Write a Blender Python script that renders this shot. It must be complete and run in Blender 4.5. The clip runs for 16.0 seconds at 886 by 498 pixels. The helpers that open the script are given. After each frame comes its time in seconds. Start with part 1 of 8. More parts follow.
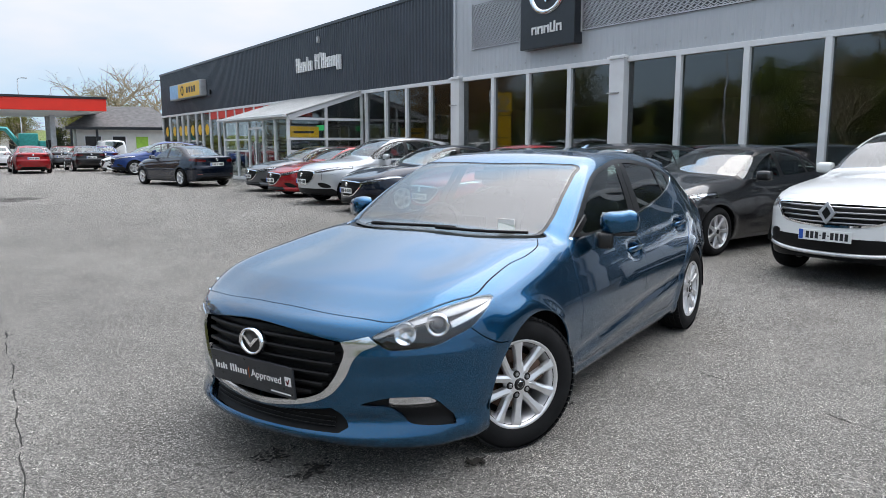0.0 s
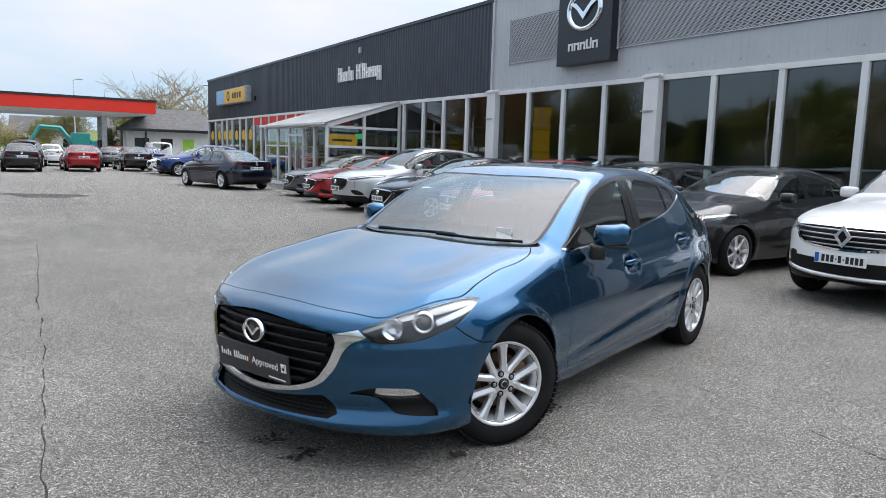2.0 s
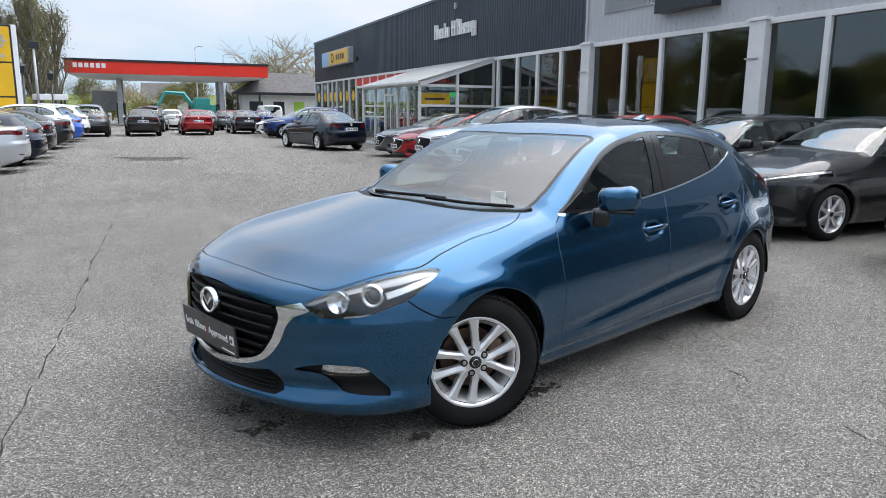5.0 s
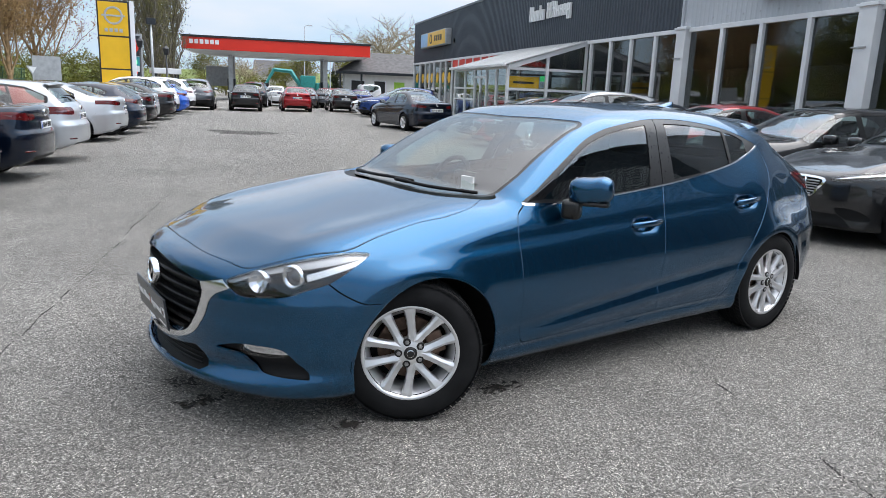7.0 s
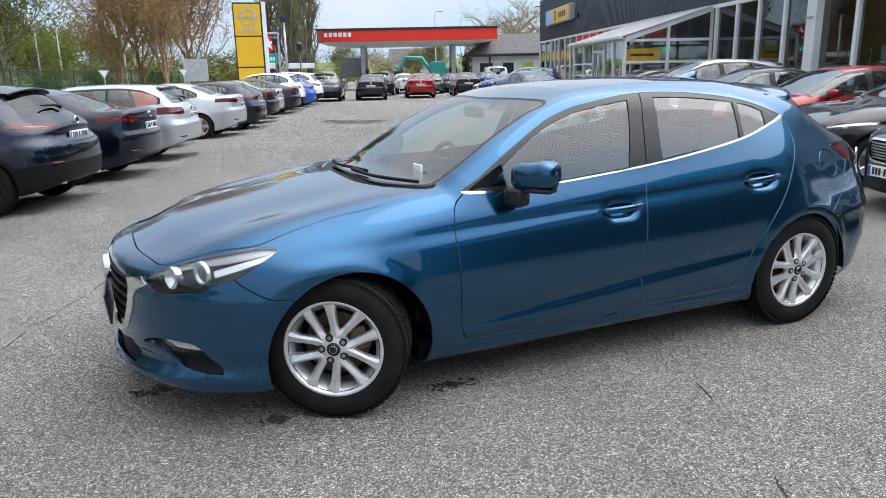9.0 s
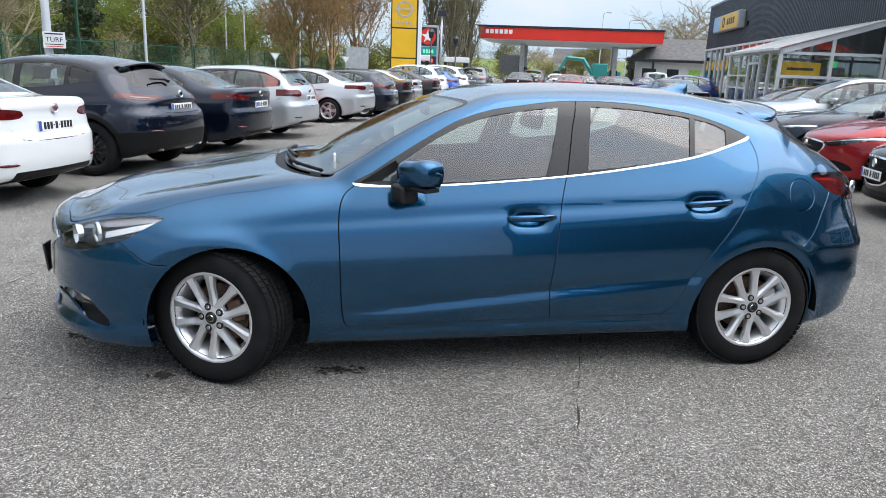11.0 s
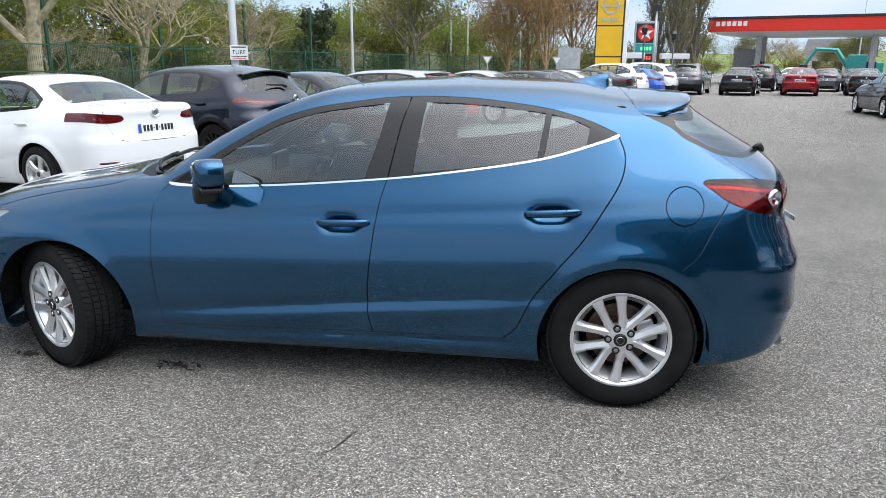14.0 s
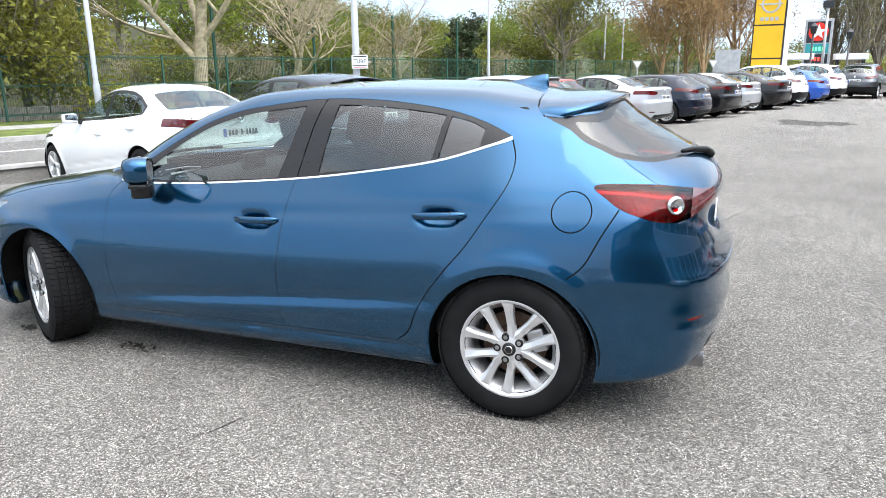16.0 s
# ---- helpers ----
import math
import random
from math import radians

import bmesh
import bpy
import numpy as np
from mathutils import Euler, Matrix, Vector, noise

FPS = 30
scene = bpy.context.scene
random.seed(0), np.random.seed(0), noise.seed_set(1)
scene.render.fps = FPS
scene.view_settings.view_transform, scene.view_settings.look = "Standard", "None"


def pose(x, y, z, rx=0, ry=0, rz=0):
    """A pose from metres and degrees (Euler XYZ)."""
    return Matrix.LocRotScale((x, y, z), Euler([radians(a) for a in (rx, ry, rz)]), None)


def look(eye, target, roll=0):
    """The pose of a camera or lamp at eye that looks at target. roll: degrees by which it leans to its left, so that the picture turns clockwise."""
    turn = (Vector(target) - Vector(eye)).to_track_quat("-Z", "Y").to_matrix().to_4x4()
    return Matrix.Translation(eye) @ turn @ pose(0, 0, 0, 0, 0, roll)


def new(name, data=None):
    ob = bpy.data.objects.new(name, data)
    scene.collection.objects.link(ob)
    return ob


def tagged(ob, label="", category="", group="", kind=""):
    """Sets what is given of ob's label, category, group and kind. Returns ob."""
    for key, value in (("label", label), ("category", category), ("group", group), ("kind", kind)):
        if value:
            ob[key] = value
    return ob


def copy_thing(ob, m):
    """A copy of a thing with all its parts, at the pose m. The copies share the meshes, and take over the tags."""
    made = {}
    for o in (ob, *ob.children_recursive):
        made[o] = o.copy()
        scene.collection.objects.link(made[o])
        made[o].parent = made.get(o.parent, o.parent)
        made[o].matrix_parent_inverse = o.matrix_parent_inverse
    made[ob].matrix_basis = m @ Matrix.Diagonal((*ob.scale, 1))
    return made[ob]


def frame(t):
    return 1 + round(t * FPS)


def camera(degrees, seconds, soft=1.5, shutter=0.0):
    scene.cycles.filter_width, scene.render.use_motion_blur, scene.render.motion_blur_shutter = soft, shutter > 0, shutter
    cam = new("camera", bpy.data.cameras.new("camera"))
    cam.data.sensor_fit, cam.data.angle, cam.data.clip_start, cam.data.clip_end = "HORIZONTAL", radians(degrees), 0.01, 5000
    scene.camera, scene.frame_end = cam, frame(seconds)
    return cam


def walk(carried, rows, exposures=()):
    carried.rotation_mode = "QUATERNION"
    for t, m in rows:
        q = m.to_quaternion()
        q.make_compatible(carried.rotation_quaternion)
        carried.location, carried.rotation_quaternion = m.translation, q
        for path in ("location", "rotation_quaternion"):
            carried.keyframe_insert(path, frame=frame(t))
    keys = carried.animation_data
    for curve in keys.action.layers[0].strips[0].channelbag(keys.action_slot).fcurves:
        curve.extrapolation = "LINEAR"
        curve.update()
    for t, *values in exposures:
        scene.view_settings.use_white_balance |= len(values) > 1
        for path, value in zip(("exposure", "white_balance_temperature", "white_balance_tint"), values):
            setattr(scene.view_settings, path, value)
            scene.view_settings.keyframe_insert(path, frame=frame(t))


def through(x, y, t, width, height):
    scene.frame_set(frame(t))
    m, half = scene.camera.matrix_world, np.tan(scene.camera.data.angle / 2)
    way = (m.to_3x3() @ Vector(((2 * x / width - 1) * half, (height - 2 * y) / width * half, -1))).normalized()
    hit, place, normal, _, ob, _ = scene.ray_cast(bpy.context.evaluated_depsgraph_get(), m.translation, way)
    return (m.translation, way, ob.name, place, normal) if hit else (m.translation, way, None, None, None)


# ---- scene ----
cam = camera(64.3, 16.0, soft=0.5)
PATH = [
    (0, (-4.148, -2.358, 1.422), (-2.529, -1.221, 1.13), -0.1),
    (0.5, (-4.28, -2.411, 1.423), (-2.654, -1.282, 1.141), 0.7),
    (1, (-4.361, -2.475, 1.416), (-2.735, -1.339, 1.163), 0.6),
    (1.5, (-4.322, -2.536, 1.416), (-2.701, -1.392, 1.16), 0.3),
    (2, (-4.198, -2.656, 1.42), (-2.638, -1.432, 1.159), 1.8),
    (2.5, (-4.144, -2.745, 1.439), (-2.608, -1.497, 1.148), -0.1),
    (3, (-4.027, -2.739, 1.442), (-2.486, -1.498, 1.151), 0.1),
    (3.5, (-3.882, -2.739, 1.434), (-2.374, -1.462, 1.128), 1.0),
    (4, (-3.767, -2.768, 1.437), (-2.287, -1.463, 1.108), -0.0),
    (4.5, (-3.637, -2.87, 1.431), (-2.238, -1.487, 1.069), 0.7),
    (5, (-3.53, -2.956, 1.429), (-2.196, -1.516, 1.047), 0.6),
    (5.2, (-3.5, -2.979, 1.427), (-2.19, -1.518, 1.039), -0.8),
    (7.3, (-2.785, -3.328, 1.424), (-1.707, -1.703, 0.979), 1.7),
    (7.5, (-2.713, -3.37, 1.434), (-1.654, -1.734, 0.987), 0.5),
    (8, (-2.509, -3.448, 1.421), (-1.508, -1.775, 0.976), 1.4),
    (8.5, (-2.267, -3.494, 1.441), (-1.416, -1.749, 0.961), 1.6),
    (8.7, (-2.169, -3.532, 1.445), (-1.353, -1.771, 0.963), 0.1),
    (10.8, (-1.013, -3.926, 1.45), (-0.604, -2.033, 0.952), 2.3),
    (11, (-0.893, -3.973, 1.453), (-0.536, -2.069, 0.957), 2.4),
    (11.5, (-0.631, -4.037, 1.46), (-0.38, -2.118, 0.956), 0.5),
    (12, (-0.33, -3.98, 1.45), (-0.133, -2.056, 0.939), 6.1),
    (12.5, (-0.044, -3.957, 1.45), (0.019, -2.027, 0.93), 2.1),
    (13, (0.344, -3.939, 1.472), (0.195, -2.004, 0.993), 1.8),
    (13.5, (0.674, -3.85, 1.451), (0.488, -1.915, 0.982), 0.7),
    (14, (1.003, -3.766, 1.463), (0.716, -1.853, 0.956), 0.4),
    (14.5, (1.338, -3.754, 1.46), (0.929, -1.86, 0.965), 0.5),
    (15, (1.62, -3.697, 1.464), (1.085, -1.834, 0.968), -1.7),
    (15.5, (1.905, -3.534, 1.457), (1.201, -1.734, 0.944), -0.9),
    (16, (2.096, -3.49, 1.44), (1.383, -1.686, 0.952), -0.6),
]
walk(cam, [(t, look(eye, target, roll)) for t, eye, target, roll in PATH], [(0, -0.4, 7030, 11.5), (8, -0.36, 7030, 11.5), (11, -0.32, 7030, 11.5), (14.5, -0.27, 7050, 11.5), (15.2, -0.05, 7100, 12), (16, 0.3, 7150, 12)])


# ---- light ----
SUN = Vector((0.48, -0.16, 0.85)).normalized()
sun = new("sun", bpy.data.lights.new("sun", "SUN"))
sun.data.energy, sun.data.angle, sun.data.color = 1.3, radians(50), (1.0, 0.965, 0.915)
sun.matrix_world = look(SUN * 60, (0, 0, 0))
world = bpy.data.worlds.new("sky")
scene.world = world
world.use_nodes = True
wn, wl = world.node_tree.nodes, world.node_tree.links
wn.clear()
sky = wn.new("ShaderNodeTexSky")
sky.sky_type, sky.sun_disc = "NISHITA", False
sky.sun_elevation, sky.sun_rotation = math.asin(SUN.z), math.atan2(SUN.x, SUN.y)
sky.air_density, sky.dust_density, sky.ozone_density = 1.0, 0.7, 1.2
coord = wn.new("ShaderNodeTexCoord")
stretch = wn.new("ShaderNodeMapping")
stretch.inputs["Scale"].default_value = (1.0, 1.0, 3.2)
stretch.inputs["Rotation"].default_value = (0, 0, 0.6)
puffs = wn.new("ShaderNodeTexNoise")
puffs.inputs["Scale"].default_value, puffs.inputs["Detail"].default_value, puffs.inputs["Roughness"].default_value = 1.35, 6, 0.52
cover = wn.new("ShaderNodeMapRange")
cover.inputs["From Min"].default_value, cover.inputs["From Max"].default_value = 0.555, 0.75
cover.inputs["To Min"].default_value = 0.0
white = wn.new("ShaderNodeMix")
white.data_type = "RGBA"
white.inputs["B"].default_value = (9.6, 10.4, 11.9, 1)
back, wout = wn.new("ShaderNodeBackground"), wn.new("ShaderNodeOutputWorld")
back.inputs["Strength"].default_value = 0.108
wl.new(coord.outputs["Generated"], stretch.inputs["Vector"])
wl.new(stretch.outputs["Vector"], puffs.inputs["Vector"])
# the clouds close up overhead
close = wn.new("ShaderNodeMath")
close.operation = "MULTIPLY_ADD"
close.inputs[1].default_value = 0.3
wl.new(puffs.outputs["Fac"], close.inputs[2])
wl.new(close.outputs["Value"], cover.inputs["Value"])
wl.new(cover.outputs["Result"], white.inputs["Factor"])
# a thin bright veil over the clear sky
veil = wn.new("ShaderNodeMix")
veil.data_type = "RGBA"
veil.inputs["Factor"].default_value, veil.inputs["B"].default_value = 0.8, (6.9, 9.8, 13.4, 1)
wl.new(sky.outputs["Color"], veil.inputs["A"])
wl.new(veil.outputs["Result"], white.inputs["A"])
# an overcast sky is brighter overhead than at the horizon
axes, rise = wn.new("ShaderNodeSeparateXYZ"), wn.new("ShaderNodeMapRange")
rise.inputs["From Min"].default_value, rise.inputs["From Max"].default_value = 0.0, 1.0
rise.inputs["To Min"].default_value, rise.inputs["To Max"].default_value = 1.04, 1.5
lift = wn.new("ShaderNodeVectorMath")
lift.operation = "SCALE"
wl.new(coord.outputs["Generated"], axes.inputs["Vector"])
wl.new(axes.outputs["Z"], rise.inputs["Value"])
wl.new(axes.outputs["Z"], close.inputs[0])
wl.new(white.outputs["Result"], lift.inputs[0])
# a veiled sun brightens the cloud round it
toward, halo, both_lifts = wn.new("ShaderNodeVectorMath"), wn.new("ShaderNodeMapRange"), wn.new("ShaderNodeMath")
toward.operation, both_lifts.operation, halo.interpolation_type = "DOT_PRODUCT", "MULTIPLY", "SMOOTHSTEP"
toward.inputs[1].default_value = SUN
halo.inputs["From Min"].default_value, halo.inputs["From Max"].default_value = 0.4, 1.0
halo.inputs["To Min"].default_value, halo.inputs["To Max"].default_value = 1.0, 2.9
wl.new(coord.outputs["Generated"], toward.inputs[0])
wl.new(toward.outputs["Value"], halo.inputs["Value"])
wl.new(rise.outputs["Result"], both_lifts.inputs[0])
wl.new(halo.outputs["Result"], both_lifts.inputs[1])
wl.new(both_lifts.outputs["Value"], lift.inputs["Scale"])
wl.new(lift.outputs["Vector"], back.inputs["Color"])
wl.new(back.outputs["Background"], wout.inputs["Surface"])
scene.view_settings.exposure = 0.0


# ---- materials ----
def mat(name, color, rough=0.5, metal=0.0, vary=0.12, scale=6.0, bump=0.0, bump_scale=80.0, coat=0.0, rough_vary=0.08, second=None):
    """A surface with blotches at one scale, grain at a finer one, and relief."""
    m = bpy.data.materials.new(name)
    m.use_nodes = True
    n, l = m.node_tree.nodes, m.node_tree.links
    b = n["Principled BSDF"]
    tc = n.new("ShaderNodeTexCoord")
    big, fine = n.new("ShaderNodeTexNoise"), n.new("ShaderNodeTexNoise")
    big.inputs["Scale"].default_value, big.inputs["Detail"].default_value = scale, 5
    fine.inputs["Scale"].default_value, fine.inputs["Detail"].default_value = bump_scale, 3
    mix = n.new("ShaderNodeMix")
    mix.data_type = "RGBA"
    lo = [max(0.0, c * (1 - vary)) for c in color]
    hi = [min(1.0, c * (1 + vary)) for c in color] if second is None else second
    mix.inputs["A"].default_value, mix.inputs["B"].default_value = (*lo, 1), (*hi, 1)
    ramp = n.new("ShaderNodeMapRange")
    ramp.inputs["From Min"].default_value, ramp.inputs["From Max"].default_value = 0.3, 0.7
    l.new(tc.outputs["Object"], big.inputs["Vector"])
    l.new(tc.outputs["Object"], fine.inputs["Vector"])
    l.new(big.outputs["Fac"], ramp.inputs["Value"])
    l.new(ramp.outputs["Result"], mix.inputs["Factor"])
    l.new(mix.outputs["Result"], b.inputs["Base Color"])
    rr = n.new("ShaderNodeMapRange")
    rr.inputs["To Min"].default_value, rr.inputs["To Max"].default_value = max(0.0, rough - rough_vary), min(1.0, rough + rough_vary)
    l.new(fine.outputs["Fac"], rr.inputs["Value"])
    l.new(rr.outputs["Result"], b.inputs["Roughness"])
    b.inputs["Metallic"].default_value = metal
    b.inputs["Coat Weight"].default_value, b.inputs["Coat Roughness"].default_value = coat, 0.02
    if bump:
        bm_ = n.new("ShaderNodeBump")
        bm_.inputs["Strength"].default_value, bm_.inputs["Distance"].default_value = 1.0, bump
        l.new(fine.outputs["Fac"], bm_.inputs["Height"])
        l.new(bm_.outputs["Normal"], b.inputs["Normal"])
    return m


def paint(name, color, metal=0.0, rough=0.35):
    m = mat(name, color, rough, metal, vary=0.04, scale=1.2, bump_scale=900.0, coat=1.0, rough_vary=0.05)
    m.node_tree.nodes["Principled BSDF"].inputs["Specular IOR Level"].default_value = 0.12
    return m


def glass(name, tint=(0.85, 0.9, 0.88), rough=0.0, mix_gloss=0.0):
    """A thin pane: clear with a real reflection that grows at glancing angles."""
    m = bpy.data.materials.new(name)
    m.use_nodes = True
    n, l = m.node_tree.nodes, m.node_tree.links
    n.remove(n["Principled BSDF"])
    tr, gl, mx, fr = n.new("ShaderNodeBsdfTransparent"), n.new("ShaderNodeBsdfGlossy"), n.new("ShaderNodeMixShader"), n.new("ShaderNodeLayerWeight")
    tr.inputs["Color"].default_value = (*tint, 1)
    gl.inputs["Roughness"].default_value = rough
    fr.inputs["Blend"].default_value = 0.5
    steep, gain = n.new("ShaderNodeMath"), n.new("ShaderNodeMath")
    steep.operation, gain.operation = "POWER", "MULTIPLY_ADD"
    steep.inputs[1].default_value = 4.0
    gain.inputs[1].default_value, gain.inputs[2].default_value = 0.92 - mix_gloss, 0.08 + mix_gloss
    l.new(fr.outputs["Facing"], steep.inputs[0])
    l.new(steep.outputs["Value"], gain.inputs[0])
    tcn, wob, bmp = n.new("ShaderNodeTexCoord"), n.new("ShaderNodeTexNoise"), n.new("ShaderNodeBump")
    wob.inputs["Scale"].default_value = 0.9
    bmp.inputs["Distance"].default_value, bmp.inputs["Strength"].default_value = 0.002, 1.0
    l.new(tcn.outputs["Object"], wob.inputs["Vector"])
    l.new(wob.outputs["Fac"], bmp.inputs["Height"])
    l.new(bmp.outputs["Normal"], gl.inputs["Normal"])
    l.new(gain.outputs["Value"], mx.inputs["Fac"])
    l.new(tr.outputs["BSDF"], mx.inputs[1])
    l.new(gl.outputs["BSDF"], mx.inputs[2])
    l.new(mx.outputs["Shader"], n["Material Output"].inputs["Surface"])
    return m


def glow(name, color, power):
    m = bpy.data.materials.new(name)
    m.use_nodes = True
    b = m.node_tree.nodes["Principled BSDF"]
    b.inputs["Base Color"].default_value = (*color, 1)
    b.inputs["Emission Color"].default_value, b.inputs["Emission Strength"].default_value = (*color, 1), power
    return m


def asphalt(name, base=(0.268, 0.255, 0.236)):
    """Worn tarmac: stones of mixed tone in a darker binder, broad stains and faint tracks."""
    m = bpy.data.materials.new(name)
    m.use_nodes = True
    n, l = m.node_tree.nodes, m.node_tree.links
    b = n["Principled BSDF"]
    tc = n.new("ShaderNodeTexCoord")

    def noise_at(scale, detail=4, rough=0.6):
        t = n.new("ShaderNodeTexNoise")
        t.inputs["Scale"].default_value, t.inputs["Detail"].default_value, t.inputs["Roughness"].default_value = scale, detail, rough
        l.new(tc.outputs["Object"], t.inputs["Vector"])
        return t

    warp = noise_at(60, 2)
    wobble = n.new("ShaderNodeMixRGB")
    wobble.blend_type = "ADD"
    wobble.inputs["Fac"].default_value = 0.012
    l.new(tc.outputs["Object"], wobble.inputs["Color1"])
    l.new(warp.outputs["Color"], wobble.inputs["Color2"])
    cells, rims = n.new("ShaderNodeTexVoronoi"), n.new("ShaderNodeTexVoronoi")
    rims.feature = "DISTANCE_TO_EDGE"
    for node in (cells, rims):
        node.inputs["Scale"].default_value = 160.0
        l.new(wobble.outputs["Color"], node.inputs["Vector"])
    tone = n.new("ShaderNodeValToRGB")
    e = tone.color_ramp.elements
    e[0].position, e[0].color = 0.0, (base[0] * 0.42, base[1] * 0.42, base[2] * 0.42, 1)
    e[1].position, e[1].color = 1.0, (base[0] * 2.7, base[1] * 2.7, base[2] * 2.66, 1)
    e.new(0.5).color = (*base, 1)
    e.new(0.85).color = (base[0] * 1.7, base[1] * 1.7, base[2] * 1.68, 1)
    sep = n.new("ShaderNodeSeparateColor")
    l.new(cells.outputs["Color"], sep.inputs["Color"])
    l.new(sep.outputs["Red"], tone.inputs["Fac"])
    pit = n.new("ShaderNodeMapRange")
    pit.inputs["From Min"].default_value, pit.inputs["From Max"].default_value = 0.03, 0.2
    pit.inputs["To Min"].default_value, pit.inputs["To Max"].default_value = 0.3, 1.28
    l.new(rims.outputs["Distance"], pit.inputs["Value"])
    broad, mids = noise_at(0.25, 6, 0.65), noise_at(1.7, 6, 0.7)
    hue = n.new("ShaderNodeMapRange")
    hue.inputs["From Min"].default_value, hue.inputs["From Max"].default_value = 0.3, 0.7
    hue.inputs["To Min"].default_value, hue.inputs["To Max"].default_value = 0.80, 1.14
    l.new(broad.outputs["Fac"], hue.inputs["Value"])
    hue2 = n.new("ShaderNodeMapRange")
    hue2.inputs["From Min"].default_value, hue2.inputs["From Max"].default_value = 0.3, 0.7
    hue2.inputs["To Min"].default_value, hue2.inputs["To Max"].default_value = 0.86, 1.1
    l.new(mids.outputs["Fac"], hue2.inputs["Value"])
    mul = n.new("ShaderNodeMath")
    mul.operation = "MULTIPLY"
    l.new(hue.outputs["Result"], mul.inputs[0])
    l.new(hue2.outputs["Result"], mul.inputs[1])
    pitted = n.new("ShaderNodeMath")
    pitted.operation = "MULTIPLY"
    l.new(mul.outputs["Value"], pitted.inputs[0])
    l.new(pit.outputs["Result"], pitted.inputs[1])
    vm = n.new("ShaderNodeVectorMath")
    vm.operation = "SCALE"
    l.new(tone.outputs["Color"], vm.inputs[0])
    l.new(pitted.outputs["Value"], vm.inputs["Scale"])
    l.new(vm.outputs["Vector"], b.inputs["Base Color"])
    b.inputs["Roughness"].default_value = 0.86
    b.inputs["Specular IOR Level"].default_value = 0.2
    bp = n.new("ShaderNodeBump")
    bp.inputs["Distance"].default_value, bp.inputs["Strength"].default_value = 0.004, 0.9
    l.new(pit.outputs["Result"], bp.inputs["Height"])
    l.new(bp.outputs["Normal"], b.inputs["Normal"])
    return m


TARMAC = asphalt("worn_tarmac")
ROAD = asphalt("road_tarmac", (0.235, 0.228, 0.215))
JOINT = asphalt("tarmac_joint", (0.06, 0.058, 0.055))
PATCH = asphalt("patched_tarmac", (0.115, 0.108, 0.1))
BLACK = mat("black_plastic", (0.008, 0.008, 0.0085), 0.45, vary=0.2, bump=0.0004, bump_scale=600)
SATIN = mat("satin_black_trim", (0.006, 0.006, 0.0065), 0.3, vary=0.15, scale=3)
# near-black strips put into the panel gaps stand for the dark inside
GAPDARK = mat("dark_panel_gap", (0.006, 0.006, 0.006), 0.7)
RUBBER = mat("tyre_rubber", (0.010, 0.010, 0.0105), 0.85, vary=0.3, scale=9, bump=0.0006, bump_scale=240)
ALLOY = mat("silver_alloy", (0.74, 0.74, 0.75), 0.34, 0.8, vary=0.05, bump_scale=500)
DARKALLOY = mat("black_alloy", (0.03, 0.03, 0.032), 0.3, 0.5, vary=0.1)
TRIMCHROME = mat("satin_chrome_trim", (0.74, 0.75, 0.76), 0.12, 1.0, vary=0.03, rough_vary=0.03)
CHROME = mat("chrome", (0.82, 0.83, 0.84), 0.06, 1.0, vary=0.03, rough_vary=0.03)
STEEL = mat("brushed_steel", (0.42, 0.42, 0.43), 0.35, 1.0, vary=0.1)
RUST = mat("rusty_disc", (0.12, 0.075, 0.055), 0.5, 0.7, vary=0.35, scale=30)
GLASS = glass("car_glass", (0.66, 0.78, 0.75), mix_gloss=0.04)
PRIVACY = glass("dark_car_glass", (0.2, 0.22, 0.22))
SCREEN = glass("windscreen_glass", (0.68, 0.79, 0.75), mix_gloss=0.09)
PANE = glass("window_pane", (0.5, 0.53, 0.53), mix_gloss=0.02)
CLEAR = glass("lamp_lens", (0.95, 0.96, 0.97))
GLASSY = mat("dark_lens", (0.03, 0.03, 0.035), 0.05, vary=0.1, coat=1.0)
LAMP = mat("lamp_reflector", (0.75, 0.76, 0.78), 0.12, 1.0, vary=0.1, scale=40)
REDLAMP = mat("red_lamp_lens", (0.085, 0.002, 0.003), 0.1, vary=0.3, scale=14, coat=0.6)
REDGLASS = glass("red_lamp_glass", (0.66, 0.012, 0.01), mix_gloss=-0.05)
LAMPBACK = mat("faceted_lamp_back", (0.15, 0.07, 0.07), 0.3, 0.5, vary=0.8, scale=22, bump=0.004, bump_scale=55)
# grey that stands in for the reflection on the headlamp lens
LENSGREY = mat("grey_lens_sheen", (0.3, 0.31, 0.32), 0.25, 0.6, vary=0.15, scale=8, coat=0.5)
REDLAMP.node_tree.nodes["Principled BSDF"].inputs["Specular IOR Level"].default_value = 0.28
LINING = mat("roof_lining", (0.34, 0.34, 0.33), 0.9, vary=0.08)
# pale base stands in for what the chrome in the lamps would reflect
PALESTRIP = mat("pale_lamp_strip", (0.72, 0.73, 0.75), 0.18, 0.35, vary=0.08, scale=30, coat=0.5)
AMBERISH = mat("pale_lamp_insert", (0.12, 0.03, 0.03), 0.15, vary=0.3, scale=30, coat=1.0)
AMBER = mat("amber_reflector", (0.6, 0.13, 0.02), 0.2, vary=0.2, coat=0.6)
PLATE = mat("plate_white", (0.78, 0.79, 0.78), 0.4, vary=0.05)
INK = mat("plate_ink", (0.015, 0.015, 0.018), 0.5)
EUBLUE = mat("plate_blue_band", (0.02, 0.09, 0.42), 0.4)
CABIN = mat("cabin_trim", (0.018, 0.018, 0.02), 0.65, vary=0.25, scale=20, bump=0.0008, bump_scale=300)
